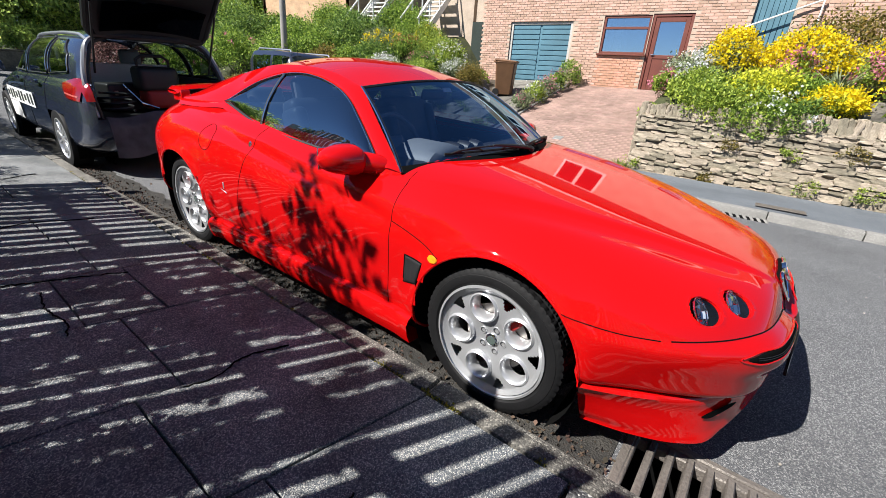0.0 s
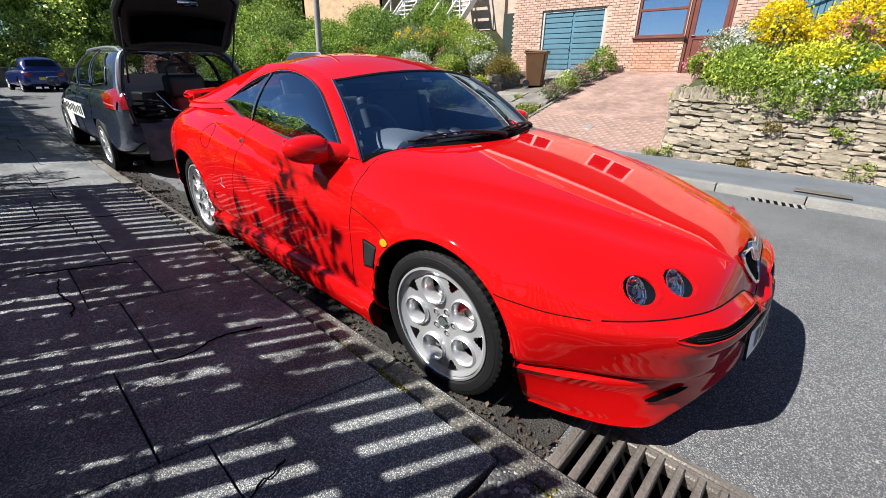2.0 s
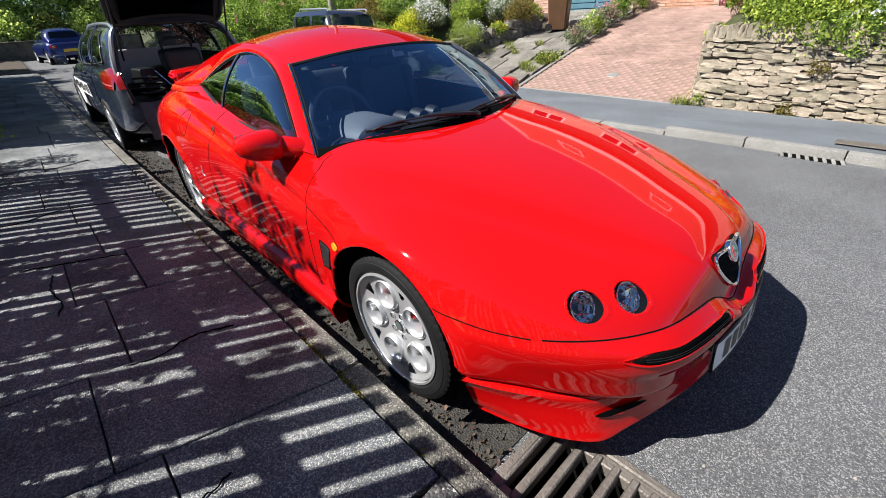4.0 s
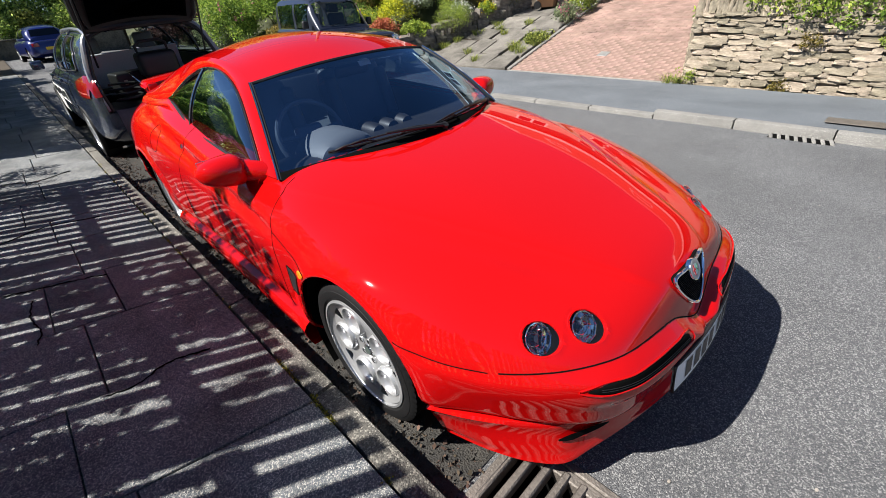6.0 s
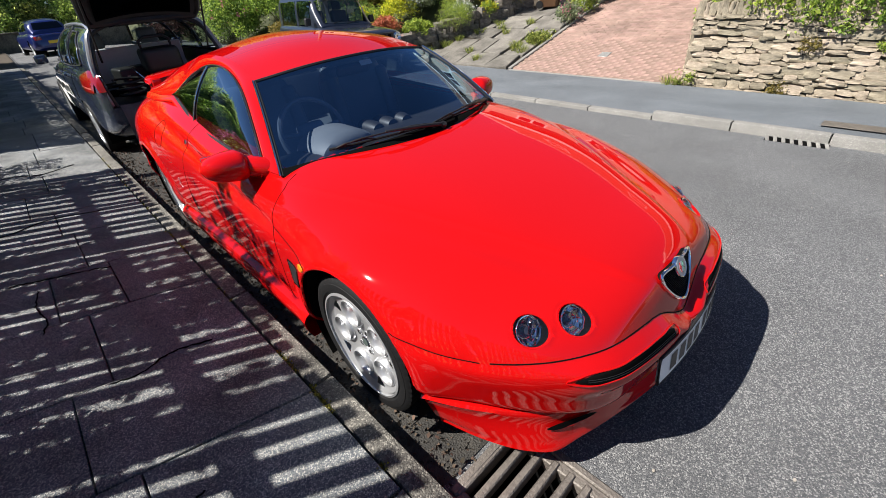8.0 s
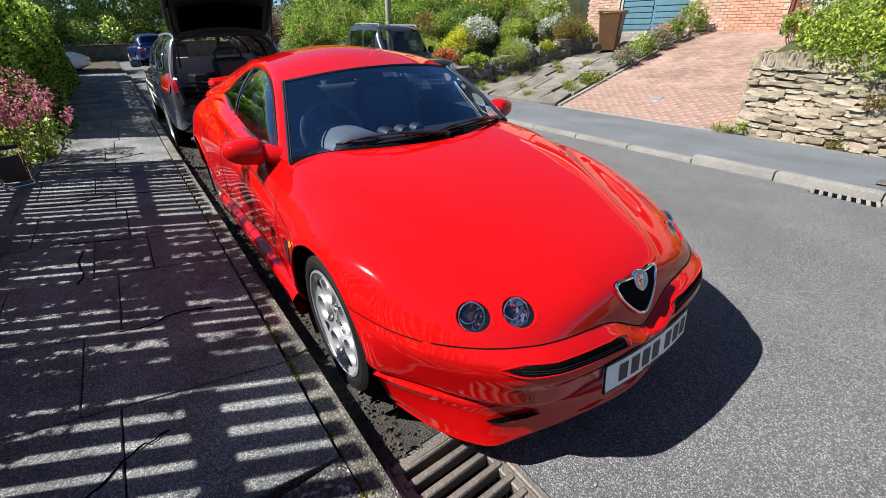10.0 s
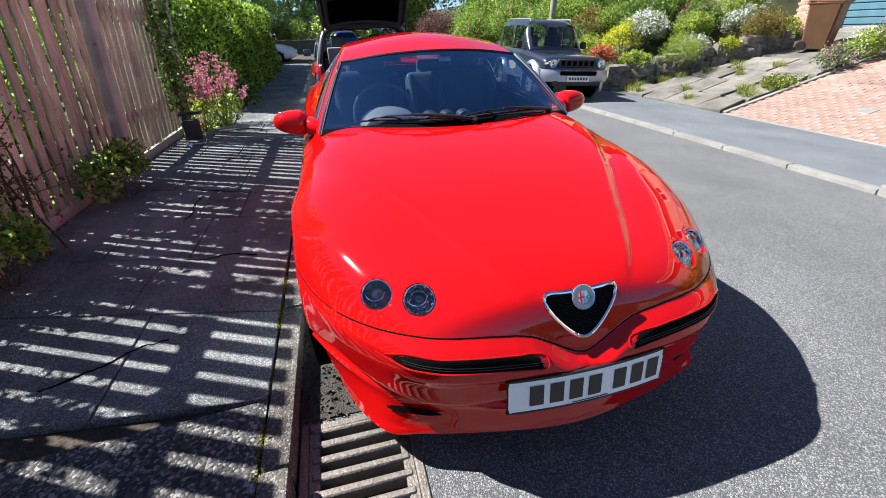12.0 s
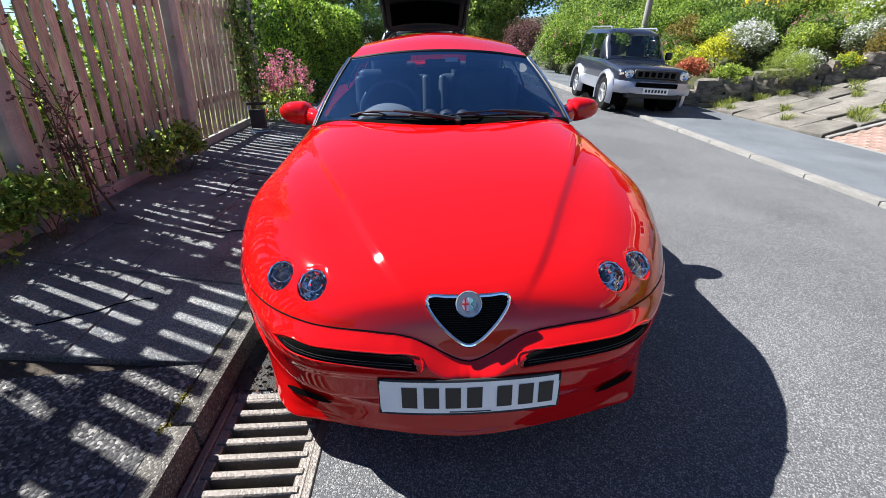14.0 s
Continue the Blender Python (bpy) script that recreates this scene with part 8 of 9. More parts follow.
for i, (x, y, rx, ry, rz, lf, sz, fl, fc, lb, z) in enumerate((
        (10.15, 7.75, 0.46, 0.46, 0.50, M_LEAF_OLIVE, 0.04, None, 0, "rounded clipped olive-brown bush", 0.72),
        (8.35, 8.35, 0.46, 0.46, 0.46, M_LEAF_LIGHT, 0.06, None, 0, "feathery bright green fennel clump", 0.28),
        (7.6, 9.1, 0.45, 0.45, 0.22, M_LEAF_LIGHT, 0.05, None, 0, "low green cushion plant on the bank", 0.25),
        (7.05, 9.9, 0.36, 0.38, 0.30, M_ORANGE, 0.05, None, 0, "coral-leaved low shrub on the bank", 0.25),
        (7.9, 10.2, 0.50, 0.55, 0.50, M_LEAF_LIME, 0.05, None, 0, "yellow-green rounded shrub on the bank", 0.5),
        (8.4, 9.9, 0.5, 0.6, 0.5, M_LEAF_GREY, 0.05, M_WHITEFL, 90, "shrub smothered in white flowers", 0.75),
        (9.4, 9.2, 0.4, 0.5, 0.42, M_LEAF_LIGHT, 0.06, None, 0, "green shrub on the bank", 0.8),
        (9.0, 8.6, 0.3, 0.35, 0.26, M_LEAF_GREY, 0.05, M_WHITEFL, 30, "grey cushion plant with white flowers", 0.5),
        (10.6, 9.0, 0.55, 0.6, 0.65, M_LEAF_LIGHT, 0.06, M_WHITEFL, 60, "variegated pale green shrub on the bank", 1.1),
        (9.5, 8.05, 0.2, 0.22, 0.2, M_LEAF_LIGHT, 0.05, M_YELLOW, 14, "yellow-flowered cushion by the low wall", 0.55),
        (11.6, 8.3, 0.35, 0.4, 0.3, M_LEAF_LIGHT, 0.05, M_PINK, 12, "green plants by the porch path", 0.8),
        (10.2, 10.6, 0.5, 0.5, 0.5, M_LEAF, 0.06, M_ORANGE, 40, "green shrub with orange flowers", 1.5),
        (9.4, 11.4, 0.9, 0.9, 0.65, M_LEAF_DARK, 0.07, None, 0, "dark rosemary-like shrub on the bank", 1.0),
        (11.4, 10.6, 0.6, 0.6, 0.6, M_LEAF_LIGHT, 0.06, M_YELLOW, 30, "light green shrub with yellow flowers", 1.7),
        (12.0, 12.6, 0.9, 1.0, 1.0, M_LEAF, 0.08, None, 0, "large green shrub on the bank", 2.1),
        (10.6, 13.4, 0.9, 1.1, 0.9, M_LEAF_DARK, 0.08, None, 0, "light green shrub on the bank", 1.5),
        (8.6, 13.0, 0.7, 1.0, 0.6, M_LEAF_OLIVE, 0.07, None, 0, "grassy green shrub above the road", 0.75),
        (8.2, 15.4, 0.9, 1.3, 0.9, M_LEAF, 0.08, None, 0, "rounded green shrub above the road", 0.7),
        (9.8, 16.5, 1.0, 1.4, 1.0, M_LEAF, 0.09, None, 0, "large light green shrub by the pole", 1.2),
        (8.0, 18.6, 1.0, 1.5, 1.1, M_LEAF, 0.09, M_PINK, 14, "green shrub with dark pink flowers", 0.5),
        (9.6, 20.5, 1.4, 1.8, 1.4, M_LEAF_DARK, 0.1, None, 0, "large green shrub below the far house", 1.0),
        (8.2, 23.5, 1.5, 2.0, 1.5, M_LEAF, 0.11, None, 0, "large light green shrub by the road", 0.4),
        (11.0, 25.5, 1.8, 2.2, 1.8, M_LEAF, 0.12, None, 0, "large green shrub by the road", 1.4),
        (6.6, 27.5, 1.4, 1.8, 1.3, M_PURPLE, 0.11, None, 0, "purple-leaved shrub near the road end", 0.0),
        (8.9, 10.6, 0.6, 0.6, 0.45, M_LEAF, 0.05, None, 0, "dense green mound on the bank", 0.85),
        (9.9, 9.6, 0.5, 0.5, 0.42, M_LEAF_DARK, 0.05, M_PINK, 16, "dark green cushion with pink flowers", 1.1),
        (10.3, 8.5, 0.5, 0.45, 0.45, M_LEAF_GREY, 0.045, M_WHITEFL, 50, "grey-green cushion on the bank", 0.85),
        (10.9, 9.9, 0.6, 0.6, 0.5, M_LEAF_LIGHT, 0.05, None, 0, "bright green mound on the bank", 1.5),
        (11.6, 11.6, 0.8, 0.8, 0.7, M_LEAF, 0.06, None, 0, "dense green shrub on the bank", 1.95),
        (10.3, 11.9, 0.8, 0.8, 0.6, M_LEAF_GREY, 0.06, M_YELLOW, 30, "grey-green shrub with yellow flowers", 1.5),
        (9.1, 12.3, 0.8, 0.8, 0.55, M_LEAF, 0.06, None, 0, "dense green shrub on the bank", 0.95),
        (7.7, 11.6, 0.5, 0.7, 0.4, M_LEAF_LIGHT, 0.05, M_YELLOW, 14, "bright green cushion above the kerb", 0.3),
        (8.0, 12.8, 0.6, 0.7, 0.5, M_LEAF_DARK, 0.05, M_PINK, 20, "dark green shrub with pink flowers", 0.5),
        (11.3, 14.8, 1.0, 1.1, 0.9, M_LEAF_DARK, 0.08, None, 0, "dark green shrub on the bank", 1.8),
        (12.2, 17.0, 1.1, 1.2, 1.0, M_LEAF, 0.08, None, 0, "dense green shrub on the bank", 2.1),
        (9.6, 14.6, 0.9, 1.0, 0.8, M_LEAF, 0.08, None, 0, "dense green shrub on the bank", 1.1),
        (11.5, 20.0, 1.1, 1.3, 0.8, M_LEAF, 0.1, None, 0, "tall dense shrub below the far house", 1.9),
        (6.35, 19.4, 0.95, 1.0, 1.25, M_LEAF, 0.10, M_PINK, 16, "dense green rose bush with dark pink flowers", -0.3),
        (6.7, 22.6, 0.8, 1.2, 0.8, M_LEAF_GREY, 0.09, None, 0, "pale grey-green shrub by the kerb", -0.2),
        (7.4, 13.9, 0.35, 0.6, 0.3, M_GRASSBLADE, 0.06, None, 0, "dry grassy tussock above the kerb", 0.15),
        (7.2, 16.8, 0.4, 0.8, 0.3, M_LEAF_OLIVE, 0.06, None, 0, "dry grassy tussock above the kerb", 0.1))):
    k = int(np.clip(60 * rx * 1.9, 40, 150))
    shrub("bank_shrub", lb, x, y, z, rx, ry, rz, lf, sz * (1.15 if rx < 0.8 else 1.0), k, 90, 500 + i, fl, 0.035 if rx < 0.8 else 0.06, fc, 0.4 if "fennel" not in lb else 0.08, min(rx, rz) * 0.42, "shrub", fper=16, fr=0.05)

# weeds on the path and at wall feet
for i, (x, y, s) in enumerate(((7.4, 8.72, 0.12), (8.0, 8.35, 0.14), (8.4, 8.2, 0.12), (7.7, 7.2, 0.10), (8.2, 6.0, 0.16), (8.7, 5.75, 0.14), (7.2, 8.2, 0.08), (9.2, 7.3, 0.12), (6.98, 1.7, 0.14), (8.9, 6.9, 0.1), (7.6, 8.65, 0.16), (8.9, 7.85, 0.15), (9.5, 7.6, 0.14), (7.9, 5.65, 0.16), (8.4, 5.5, 0.18), (8.0, 5.9, 0.14), (7.3, 6.6, 0.1), (7.15, 8.5, 0.12), (9.6, 6.6, 0.12))):
    blades("grass_tuft", "tuft of yellow-green grass in the paving", x, y, D(x), s, 0.22, M_GRASSBLADE, 110, 600 + i, 0.05, "grass", 0.9)

# dark trees and greenery closing the road end
for i, (x, y, h, s, lf) in enumerate(((-9, 35, 8, 3.2, M_LEAF), (-5, 37, 9, 3.4, M_LEAF_LIGHT), (-1, 36, 8, 3.2, M_LEAF), (3, 37, 8.5, 3.4, M_LEAF), (7, 34.5, 7.5, 3.0, M_LEAF_DARK), (-7, 24, 6.5, 2.4, M_LEAF_DARK), (-6.5, 19, 6, 2.2, M_LEAF), (11, 33, 8, 3.2, M_LEAF), (16, 36, 9, 3.6, M_LEAF), (20, 33, 8, 3.4, M_LEAF_DARK), (-17, 35, 9, 3.4, M_LEAF), (-11, 40, 11, 4, M_LEAF_LIGHT), (-3, 41, 11, 4, M_LEAF), (5, 42, 11, 4, M_LEAF_DARK), (-5.2, 18.5, 4.5, 1.6, M_LEAF_DARK),
                                     (-13, 33, 8, 3.2, M_LEAF), (5.0, 33.5, 6, 2.6, M_LEAF_LIGHT))):
    tree("tree", "leafy broad dark green tree past the road end", x, y, 0.0, h, s, M_LEAF_TREE if lf is not M_LEAF_DARK else M_LEAF, 700 + i, 0.2, 170, 100)
for i in range(12):
    # thicket and verge take the leaf colour that is brightened as if sunlit
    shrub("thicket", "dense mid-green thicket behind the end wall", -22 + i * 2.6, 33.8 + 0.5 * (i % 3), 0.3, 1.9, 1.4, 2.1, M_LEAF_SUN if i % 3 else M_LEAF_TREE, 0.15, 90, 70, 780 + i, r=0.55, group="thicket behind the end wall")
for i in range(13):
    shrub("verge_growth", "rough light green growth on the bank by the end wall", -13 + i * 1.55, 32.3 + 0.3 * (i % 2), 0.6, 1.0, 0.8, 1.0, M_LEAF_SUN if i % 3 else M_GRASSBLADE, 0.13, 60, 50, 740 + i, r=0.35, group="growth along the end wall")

# pole
bm = bmesh.new()
add_tube(bm, [(0.0, 0, -0.4), (0.16, 0.0, 3.5), (0.33, 0.02, 8.0)], [0.12, 0.105, 0.085], 14)
solid("telegraph_pole", bm, M_POLE, "weathered grey wooden telegraph pole", "pole", m=Matrix.Translation((7.73, 14.5, 0.35)))

# wheeled bin by the garage
wb = thing("wheelie_bin", pose(10.75, 6.75, 0.60, 0, 0, 20), "brown plastic wheelie bin with small label", "bin")
bm = bmesh.new()
add_grid(bm, np.array([[(sx * w, sy * w * 1.15, z) for sx, sy in ((-1, -1), (1, -1), (1, 1), (-1, 1))] for z, w in ((0.03, 0.20), (0.05, 0.215), (0.95, 0.27), (0.98, 0.29), (1.0, 0.29))]), wrap_v=True)
bmesh.ops.bevel(bm, geom=[e for e in bm.edges if abs(e.verts[0].co.z - e.verts[1].co.z) > 0.1], offset=0.035, segments=2, affect="EDGES")
part("body", bm, M_BIN, wb)
bm = bmesh.new()
add_box(bm, 0.60, 0.70, 0.06, pose(0, -0.01, 1.03, 3), 0.025, 3)
add_box(bm, 0.36, 0.08, 0.04, pose(0, 0.36, 1.0), 0.015, 2)
part("lid", bm, M_BIN, wb)
bm = bmesh.new()
add_box(bm, 0.14, 0.004, 0.09, pose(-0.02, -0.285, 0.80))
part("number_bar", bm, M_PLATE, wb, smooth=0)
for sx in (-0.22, 0.22):
    bm = bmesh.new()
    add_lathe(bm, [(0, -0.025), (0.1, -0.025), (0.1, 0.025), (0, 0.025)], 20, pose(sx, 0.24, 0.1, 0, 90, 0))
    part("wheel", bm, M_TYRE, wb)

# folding trolley left on the pavement
tr = thing("folding_trolley", pose(-2.36, 4.18, 0.155, 0, 0, 12), "small black folding trolley with metal frame", "trolley")
bm = bmesh.new()
add_tube(bm, [(-0.11, -0.13, 0.012), (0.11, -0.13, 0.012), (0.11, 0.05, 0.015), (0.11, 0.08, 0.34), (-0.11, 0.08, 0.34), (-0.11, 0.05, 0.015), (-0.11, -0.13, 0.012)], 0.009, 8)
part("frame", bm, M_CHROME, tr, "bent metal frame")
bm = bmesh.new()
add_box(bm, 0.19, 0.12, 0.24, pose(0, -0.01, 0.16, -6), 0.02, 2)
part("bag", bm, M_BLACK, tr, "black fabric bag")
bm = bmesh.new()
add_box(bm, 0.25, 0.05, 0.04, pose(0, 0.08, 0.345), 0.012, 2)
part("handle", bm, M_BLACK, tr)

# the far house with its deck, and steps up the bank
fh = thing("far_house", I4, "tan brick house up the bank with white windows", "house")
bm = bmesh.new()
wall_with_holes(bm, 13.6, 17.6, 25.2, 1.0, 7.5, [(19.2, 20.5, 2.2, 3.3), (22.2, 23.6, 4.6, 5.8), (19.0, 20.6, 4.6, 5.8)])
add_box(bm, 6, 0.25, 6.5, Matrix.Translation((16.6, 17.73, 4.25)))
add_box(bm, 6, 0.25, 6.5, Matrix.Translation((16.6, 25.07, 4.25)))
part("wall", bm, mat("far_tan_brick", (0.47, 0.31, 0.19), 0.9, var=0.25, fine=14, coarse=2, bump=0.4, stretch=(1, 1, 3)), fh, smooth=0)
bm = bmesh.new()
add_prism(bm, [(-0.5, 7.4), (3.0, 9.2), (6.6, 7.4)], 8.4, Matrix(((1, 0, 0, 13.6), (0, 0, 1, 17.2), (0, 1, 0, 0), (0, 0, 0, 1))))
part("roof", bm, bpy.data.materials["brown_roof_tile"], fh, smooth=0)
for y0, y1, z0, z1 in ((19.2, 20.5, 2.2, 3.3), (22.2, 23.6, 4.6, 5.8), (19.0, 20.6, 4.6, 5.8)):
    w = part("window", bmesh.new(), M_WHITE, fh)
    bm = bmesh.new()
    for yy in (y0 + 0.04, (y0 + y1) / 2, y1 - 0.04):
        add_box(bm, 0.08, 0.08, z1 - z0, Matrix.Translation((13.64, yy, (z0 + z1) / 2)))
    for zz in (z0 + 0.04, z1 - 0.04):
        add_box(bm, 0.08, y1 - y0, 0.08, Matrix.Translation((13.643, (y0 + y1) / 2, zz)))
    part("frame", bm, M_WHITE, w, smooth=0)
    bm = bmesh.new()
    add_box(bm, 0.01, y1 - y0, z1 - z0, Matrix.Translation((13.66, (y0 + y1) / 2, (z0 + z1) / 2)))
    part("pane", bm, M_DARKGLASS, w)
deck = thing("timber_deck", pose(12.6, 26.9, 3.0), "reddish brown timber deck with railings", "deck")
bm = bmesh.new()
add_box(bm, 2.4, 3.0, 0.18, pose(0, 0, 0))
part("platform", bm, M_WOOD, deck)
for i in range(5):
    bm = bmesh.new()
    add_box(bm, 0.04, 3.0, 0.11, pose(-1.2, 0, 0.22 + i * 0.19), 0.01)
    part("rail", bm, M_WOOD, deck)
for dy in (-1.45, 0, 1.45):
    bm = bmesh.new()
    add_box(bm, 0.1, 0.1, 4.6, pose(-1.15, dy, -1.3), 0.01)
    part("post", bm, M_WOOD, deck)


def stair(x, y, z, rise, run, label):
    """White-railed steps that climb away from the road."""
    s = thing("garden_steps", Matrix.Translation((x, y, z)), label, "stairs")
    for sy in (-0.45, 0.45):
        bm = bmesh.new()
        add_box(bm, math.hypot(run, rise), 0.05, 0.22, Matrix.Translation((run / 2, sy, rise / 2)) @ Matrix.Rotation(-math.atan2(rise, run), 4, "Y"))
        part("stringer", bm, M_WHITE, s, smooth=0)
        bm = bmesh.new()
        add_tube(bm, [(0, sy, 0.95), (run, sy, rise + 0.95)], 0.035, 8)
        part("handrail", bm, M_WHITE, s)
        for t in np.linspace(0.05, 0.95, 4):
            bm = bmesh.new()
            add_tube(bm, [(run * t, sy, rise * t), (run * t, sy, rise * t + 0.95)], 0.03, 6)
            part("baluster", bm, M_WHITE, s)
    n = int(rise / 0.18)
    for i in range(n):
        bm = bmesh.new()
        add_box(bm, run / n + 0.03, 0.9, 0.04, Matrix.Translation((run * (i + 0.5) / n, 0, rise * (i + 0.5) / n)))
        part("tread", bm, M_WHITE, s, smooth=0)


stair(11.3, 11.55, 2.0, 2.0, 2.0, "white railed timber steps up the bank")
stair(11.0, 14.5, 2.0, 2.4, 2.4, "white railed timber steps up the bank")


# ---- pieces: slabs, kerbs, grate, pavers, stones, bricks ----
def slab_mesh(poly, z0, edge=0.007):
    """A slab with a chamfered top edge; poly holds (x, y, z) corners of its top."""
    bm = bmesh.new()
    c = Vector(poly[0]) * 0
    for p in poly:
        c += Vector(p) / len(poly)
    top = [bm.verts.new(Vector(p) + (c - Vector(p)).normalized() * edge) for p in poly]
    mid = [bm.verts.new(Vector((p[0], p[1], p[2] - edge * 0.8))) for p in poly]
    low = [bm.verts.new(Vector((p[0], p[1], z0))) for p in poly]
    bm.faces.new(top)
    n = len(poly)
    for i in range(n):
        j = (i + 1) % n
        bm.faces.new((mid[i], mid[j], top[j], top[i]))
        bm.faces.new((low[i], low[j], mid[j], mid[i]))
    return bm


g = np.random.default_rng(41)
rows_y = [(-0.46, 0.09), (0.13, 0.21), (0.73, 0.20), (1.38, 0.24), (2.02, 0.24)]
while rows_y[-1][0] < 19.0:
    rows_y.append((rows_y[-1][0] + 0.56 + 0.14 * g.random(), 0.12 + 0.1 * g.random()))
splits = [[-1.65, -2.2], [-1.78, -2.3], [-1.63, -2.15], [-1.44, -1.75, -2.25]]
SX0, SX1 = KERB_IN - 0.004, -2.66


def slab_corner(x, row, gap, dz):
    y, k = rows_y[row]
    return (x, y + k * (KERB_IN - x) + gap, 0.11 + 0.03 * (KERB_IN - x) + dz)


for r in range(len(rows_y) - 1):
    cuts = [SX0] + (splits[r] if r < len(splits) else sorted([-1.5 - 0.3 * g.random(), -2.05 - 0.25 * g.random()], reverse=True)) + [SX1]
    for a, b in zip(cuts[:-1], cuts[1:]):
        dz = 0.006 * g.normal(size=4).clip(-1, 1) * 0.5
        e = 0.0034
        sk = 0.0
        poly = [slab_corner(a - e, r, e, dz[0]), slab_corner(a - e + (sk if a != SX0 else 0), r + 1, -e, dz[1]), slab_corner(b + e + (sk if b != SX1 else 0), r + 1, -e, dz[2]), slab_corner(b + e, r, e, dz[3])]
        part("slab", slab_mesh(poly[::-1], 0.03, 0.0035), M_SLAB, PAVEMENT, smooth=30)

# cracks across some slabs
for pts in (((-1.81, 2.04), (-1.83, 1.80), (-1.80, 1.62), (-1.82, 1.50)), ((-1.93, 2.24), (-1.75, 2.16), (-1.60, 2.10), (-1.44, 2.02)),
            ((-1.64, 0.83), (-1.54, 0.80), (-1.40, 0.84), (-1.22, 0.78)), ((-1.9, -0.2), (-1.75, -0.12), (-1.62, -0.02), (-1.5, 0.02)), ((-2.2, 3.3), (-1.9, 3.2), (-1.7, 3.28), (-1.3, 3.15)), ((-1.3, 4.9), (-1.6, 4.8), (-1.8, 4.95), (-2.2, 4.85))):
    c = spline3([(x, y, 0.0) for x, y in pts])(np.linspace(0, 1, 26)) + np.c_[0.0035 * g.normal(size=(26, 2)), np.zeros(26)]
    bm = bmesh.new()
    add_tube(bm, [(x, y, 0.1145 + 0.03 * (KERB_IN - x)) for x, y, _ in c], 0.0026 + 0.0022 * g.random(26), 5)
    part("crack", bm, M_UNLIT_BLACK, PAVEMENT)

kerb = thing("kerb", I4, "worn grey kerb stones along the pavement", "kerb", kind="structure")
y = -6.26
while y < 19:
    L = 0.915
    bm = bmesh.new()
    add_box(bm, KERB_OUT - KERB_IN - 0.006, L - 0.012, 0.26, Matrix.Translation(((KERB_IN + KERB_OUT) / 2 + 0.004 * g.normal() * 0.5, y + L / 2, -0.017 + 0.003 * g.normal())) @ Matrix.Rotation(0.004 * g.normal(), 4, "Z"), 0.013, 2)
    for v in bm.verts:
        v.co += Vector((0.002, 0.002, 0.002)) * noise.noise(v.co * 9)
    part("kerb_stone", bm, M_KERB, kerb, smooth=35)
    y += L
far_kerb = thing("far_kerb", I4, "pale concrete kerb across the road", "kerb", kind="structure")
y = -8.2
while y < 24:
    drop = kerb_drop(y + 0.45)
    bm = bmesh.new()
    add_box(bm, 0.125, 0.905, 0.3, Matrix.Translation((FAR_KERB + 0.06 - 0.0, y + 0.4575, -0.278 - drop)), 0.014, 2)
    part("kerb_stone", bm, M_FAR_KERB, far_kerb, smooth=35)
    y += 0.915

# damp grit lying along the gutter; shade beside the cars is put into its colour
bm = bmesh.new()
_y = np.linspace(-0.52, 9.0, 160)
_w = np.array([0.33 + 0.09 * noise.noise((0.0, float(v) * 1.7, 2.0)) + 0.05 * noise.noise((0.0, float(v) * 6.0, 5.0)) for v in _y])
add_grid(bm, np.array([[(KERB_OUT + 0.002, v, 0.012), (KERB_OUT + 0.5 * w, v, 0.007), (KERB_OUT + w, v, 0.0005)] for v, w in zip(_y, _w)]))
solid("gutter_grit", bm, mat("damp_grit_and_shade", (0.014, 0.0135, 0.013), 0.7, var=0.5, fine=140, coarse=12, bump=1.0, second=(0.055, 0.05, 0.043)), "damp grit along the gutter with the cars' shade in its dark colour", "grit", "stuff")

# gully grate beside the kerb
grate = thing("gully_grate", pose(-0.715, -0.825, 0.0), "rusty cast iron gully grate in the gutter", "drain")
W2, L2 = 0.185, 0.265
for sx, sy, w, l in ((-W2 - 0.012, 0, 0.032, 2 * L2 + 0.05), (W2 + 0.012, 0, 0.032, 2 * L2 + 0.05), (0, -L2 - 0.006, 2 * W2 - 0.01, 0.035), (0, L2 + 0.006, 2 * W2 - 0.01, 0.035)):
    bm = bmesh.new()
    add_box(bm, w, l, 0.10, pose(sx, sy, -0.043), 0.006)
    part("frame_side", bm, M_IRON, grate, "rusty iron frame")
nb = 8
for i in range(nb + 1):
    bm = bmesh.new()
    add_box(bm, 2 * W2 - 0.03, 0.030, 0.06, pose(0, -L2 + 0.006 + i * (2 * L2 - 0.012) / nb, -0.026), 0.006)
    part("bar", bm, M_IRON, grate)
for sx in (-W2 + 0.022, W2 - 0.022):
    bm = bmesh.new()
    add_box(bm, 0.04, 2 * L2 - 0.02, 0.055, pose(sx, 0, -0.0285), 0.005)
    part("side_bar", bm, M_IRON, grate)
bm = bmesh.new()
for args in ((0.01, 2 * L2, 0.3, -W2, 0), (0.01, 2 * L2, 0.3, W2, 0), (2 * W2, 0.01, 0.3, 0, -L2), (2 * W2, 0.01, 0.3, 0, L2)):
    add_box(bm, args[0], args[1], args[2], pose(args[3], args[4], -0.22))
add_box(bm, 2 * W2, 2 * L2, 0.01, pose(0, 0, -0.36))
part("pit", bm, M_UNLIT_BLACK, grate, smooth=0)
fd = thing("kerb_drain", pose(FAR_KERB - 0.07, -0.62, -0.235), "slotted iron drain beside the far kerb", "drain")
bm = bmesh.new()
add_box(bm, 0.16, 0.56, 0.012, pose(0, 0, 0.008), 0.003)
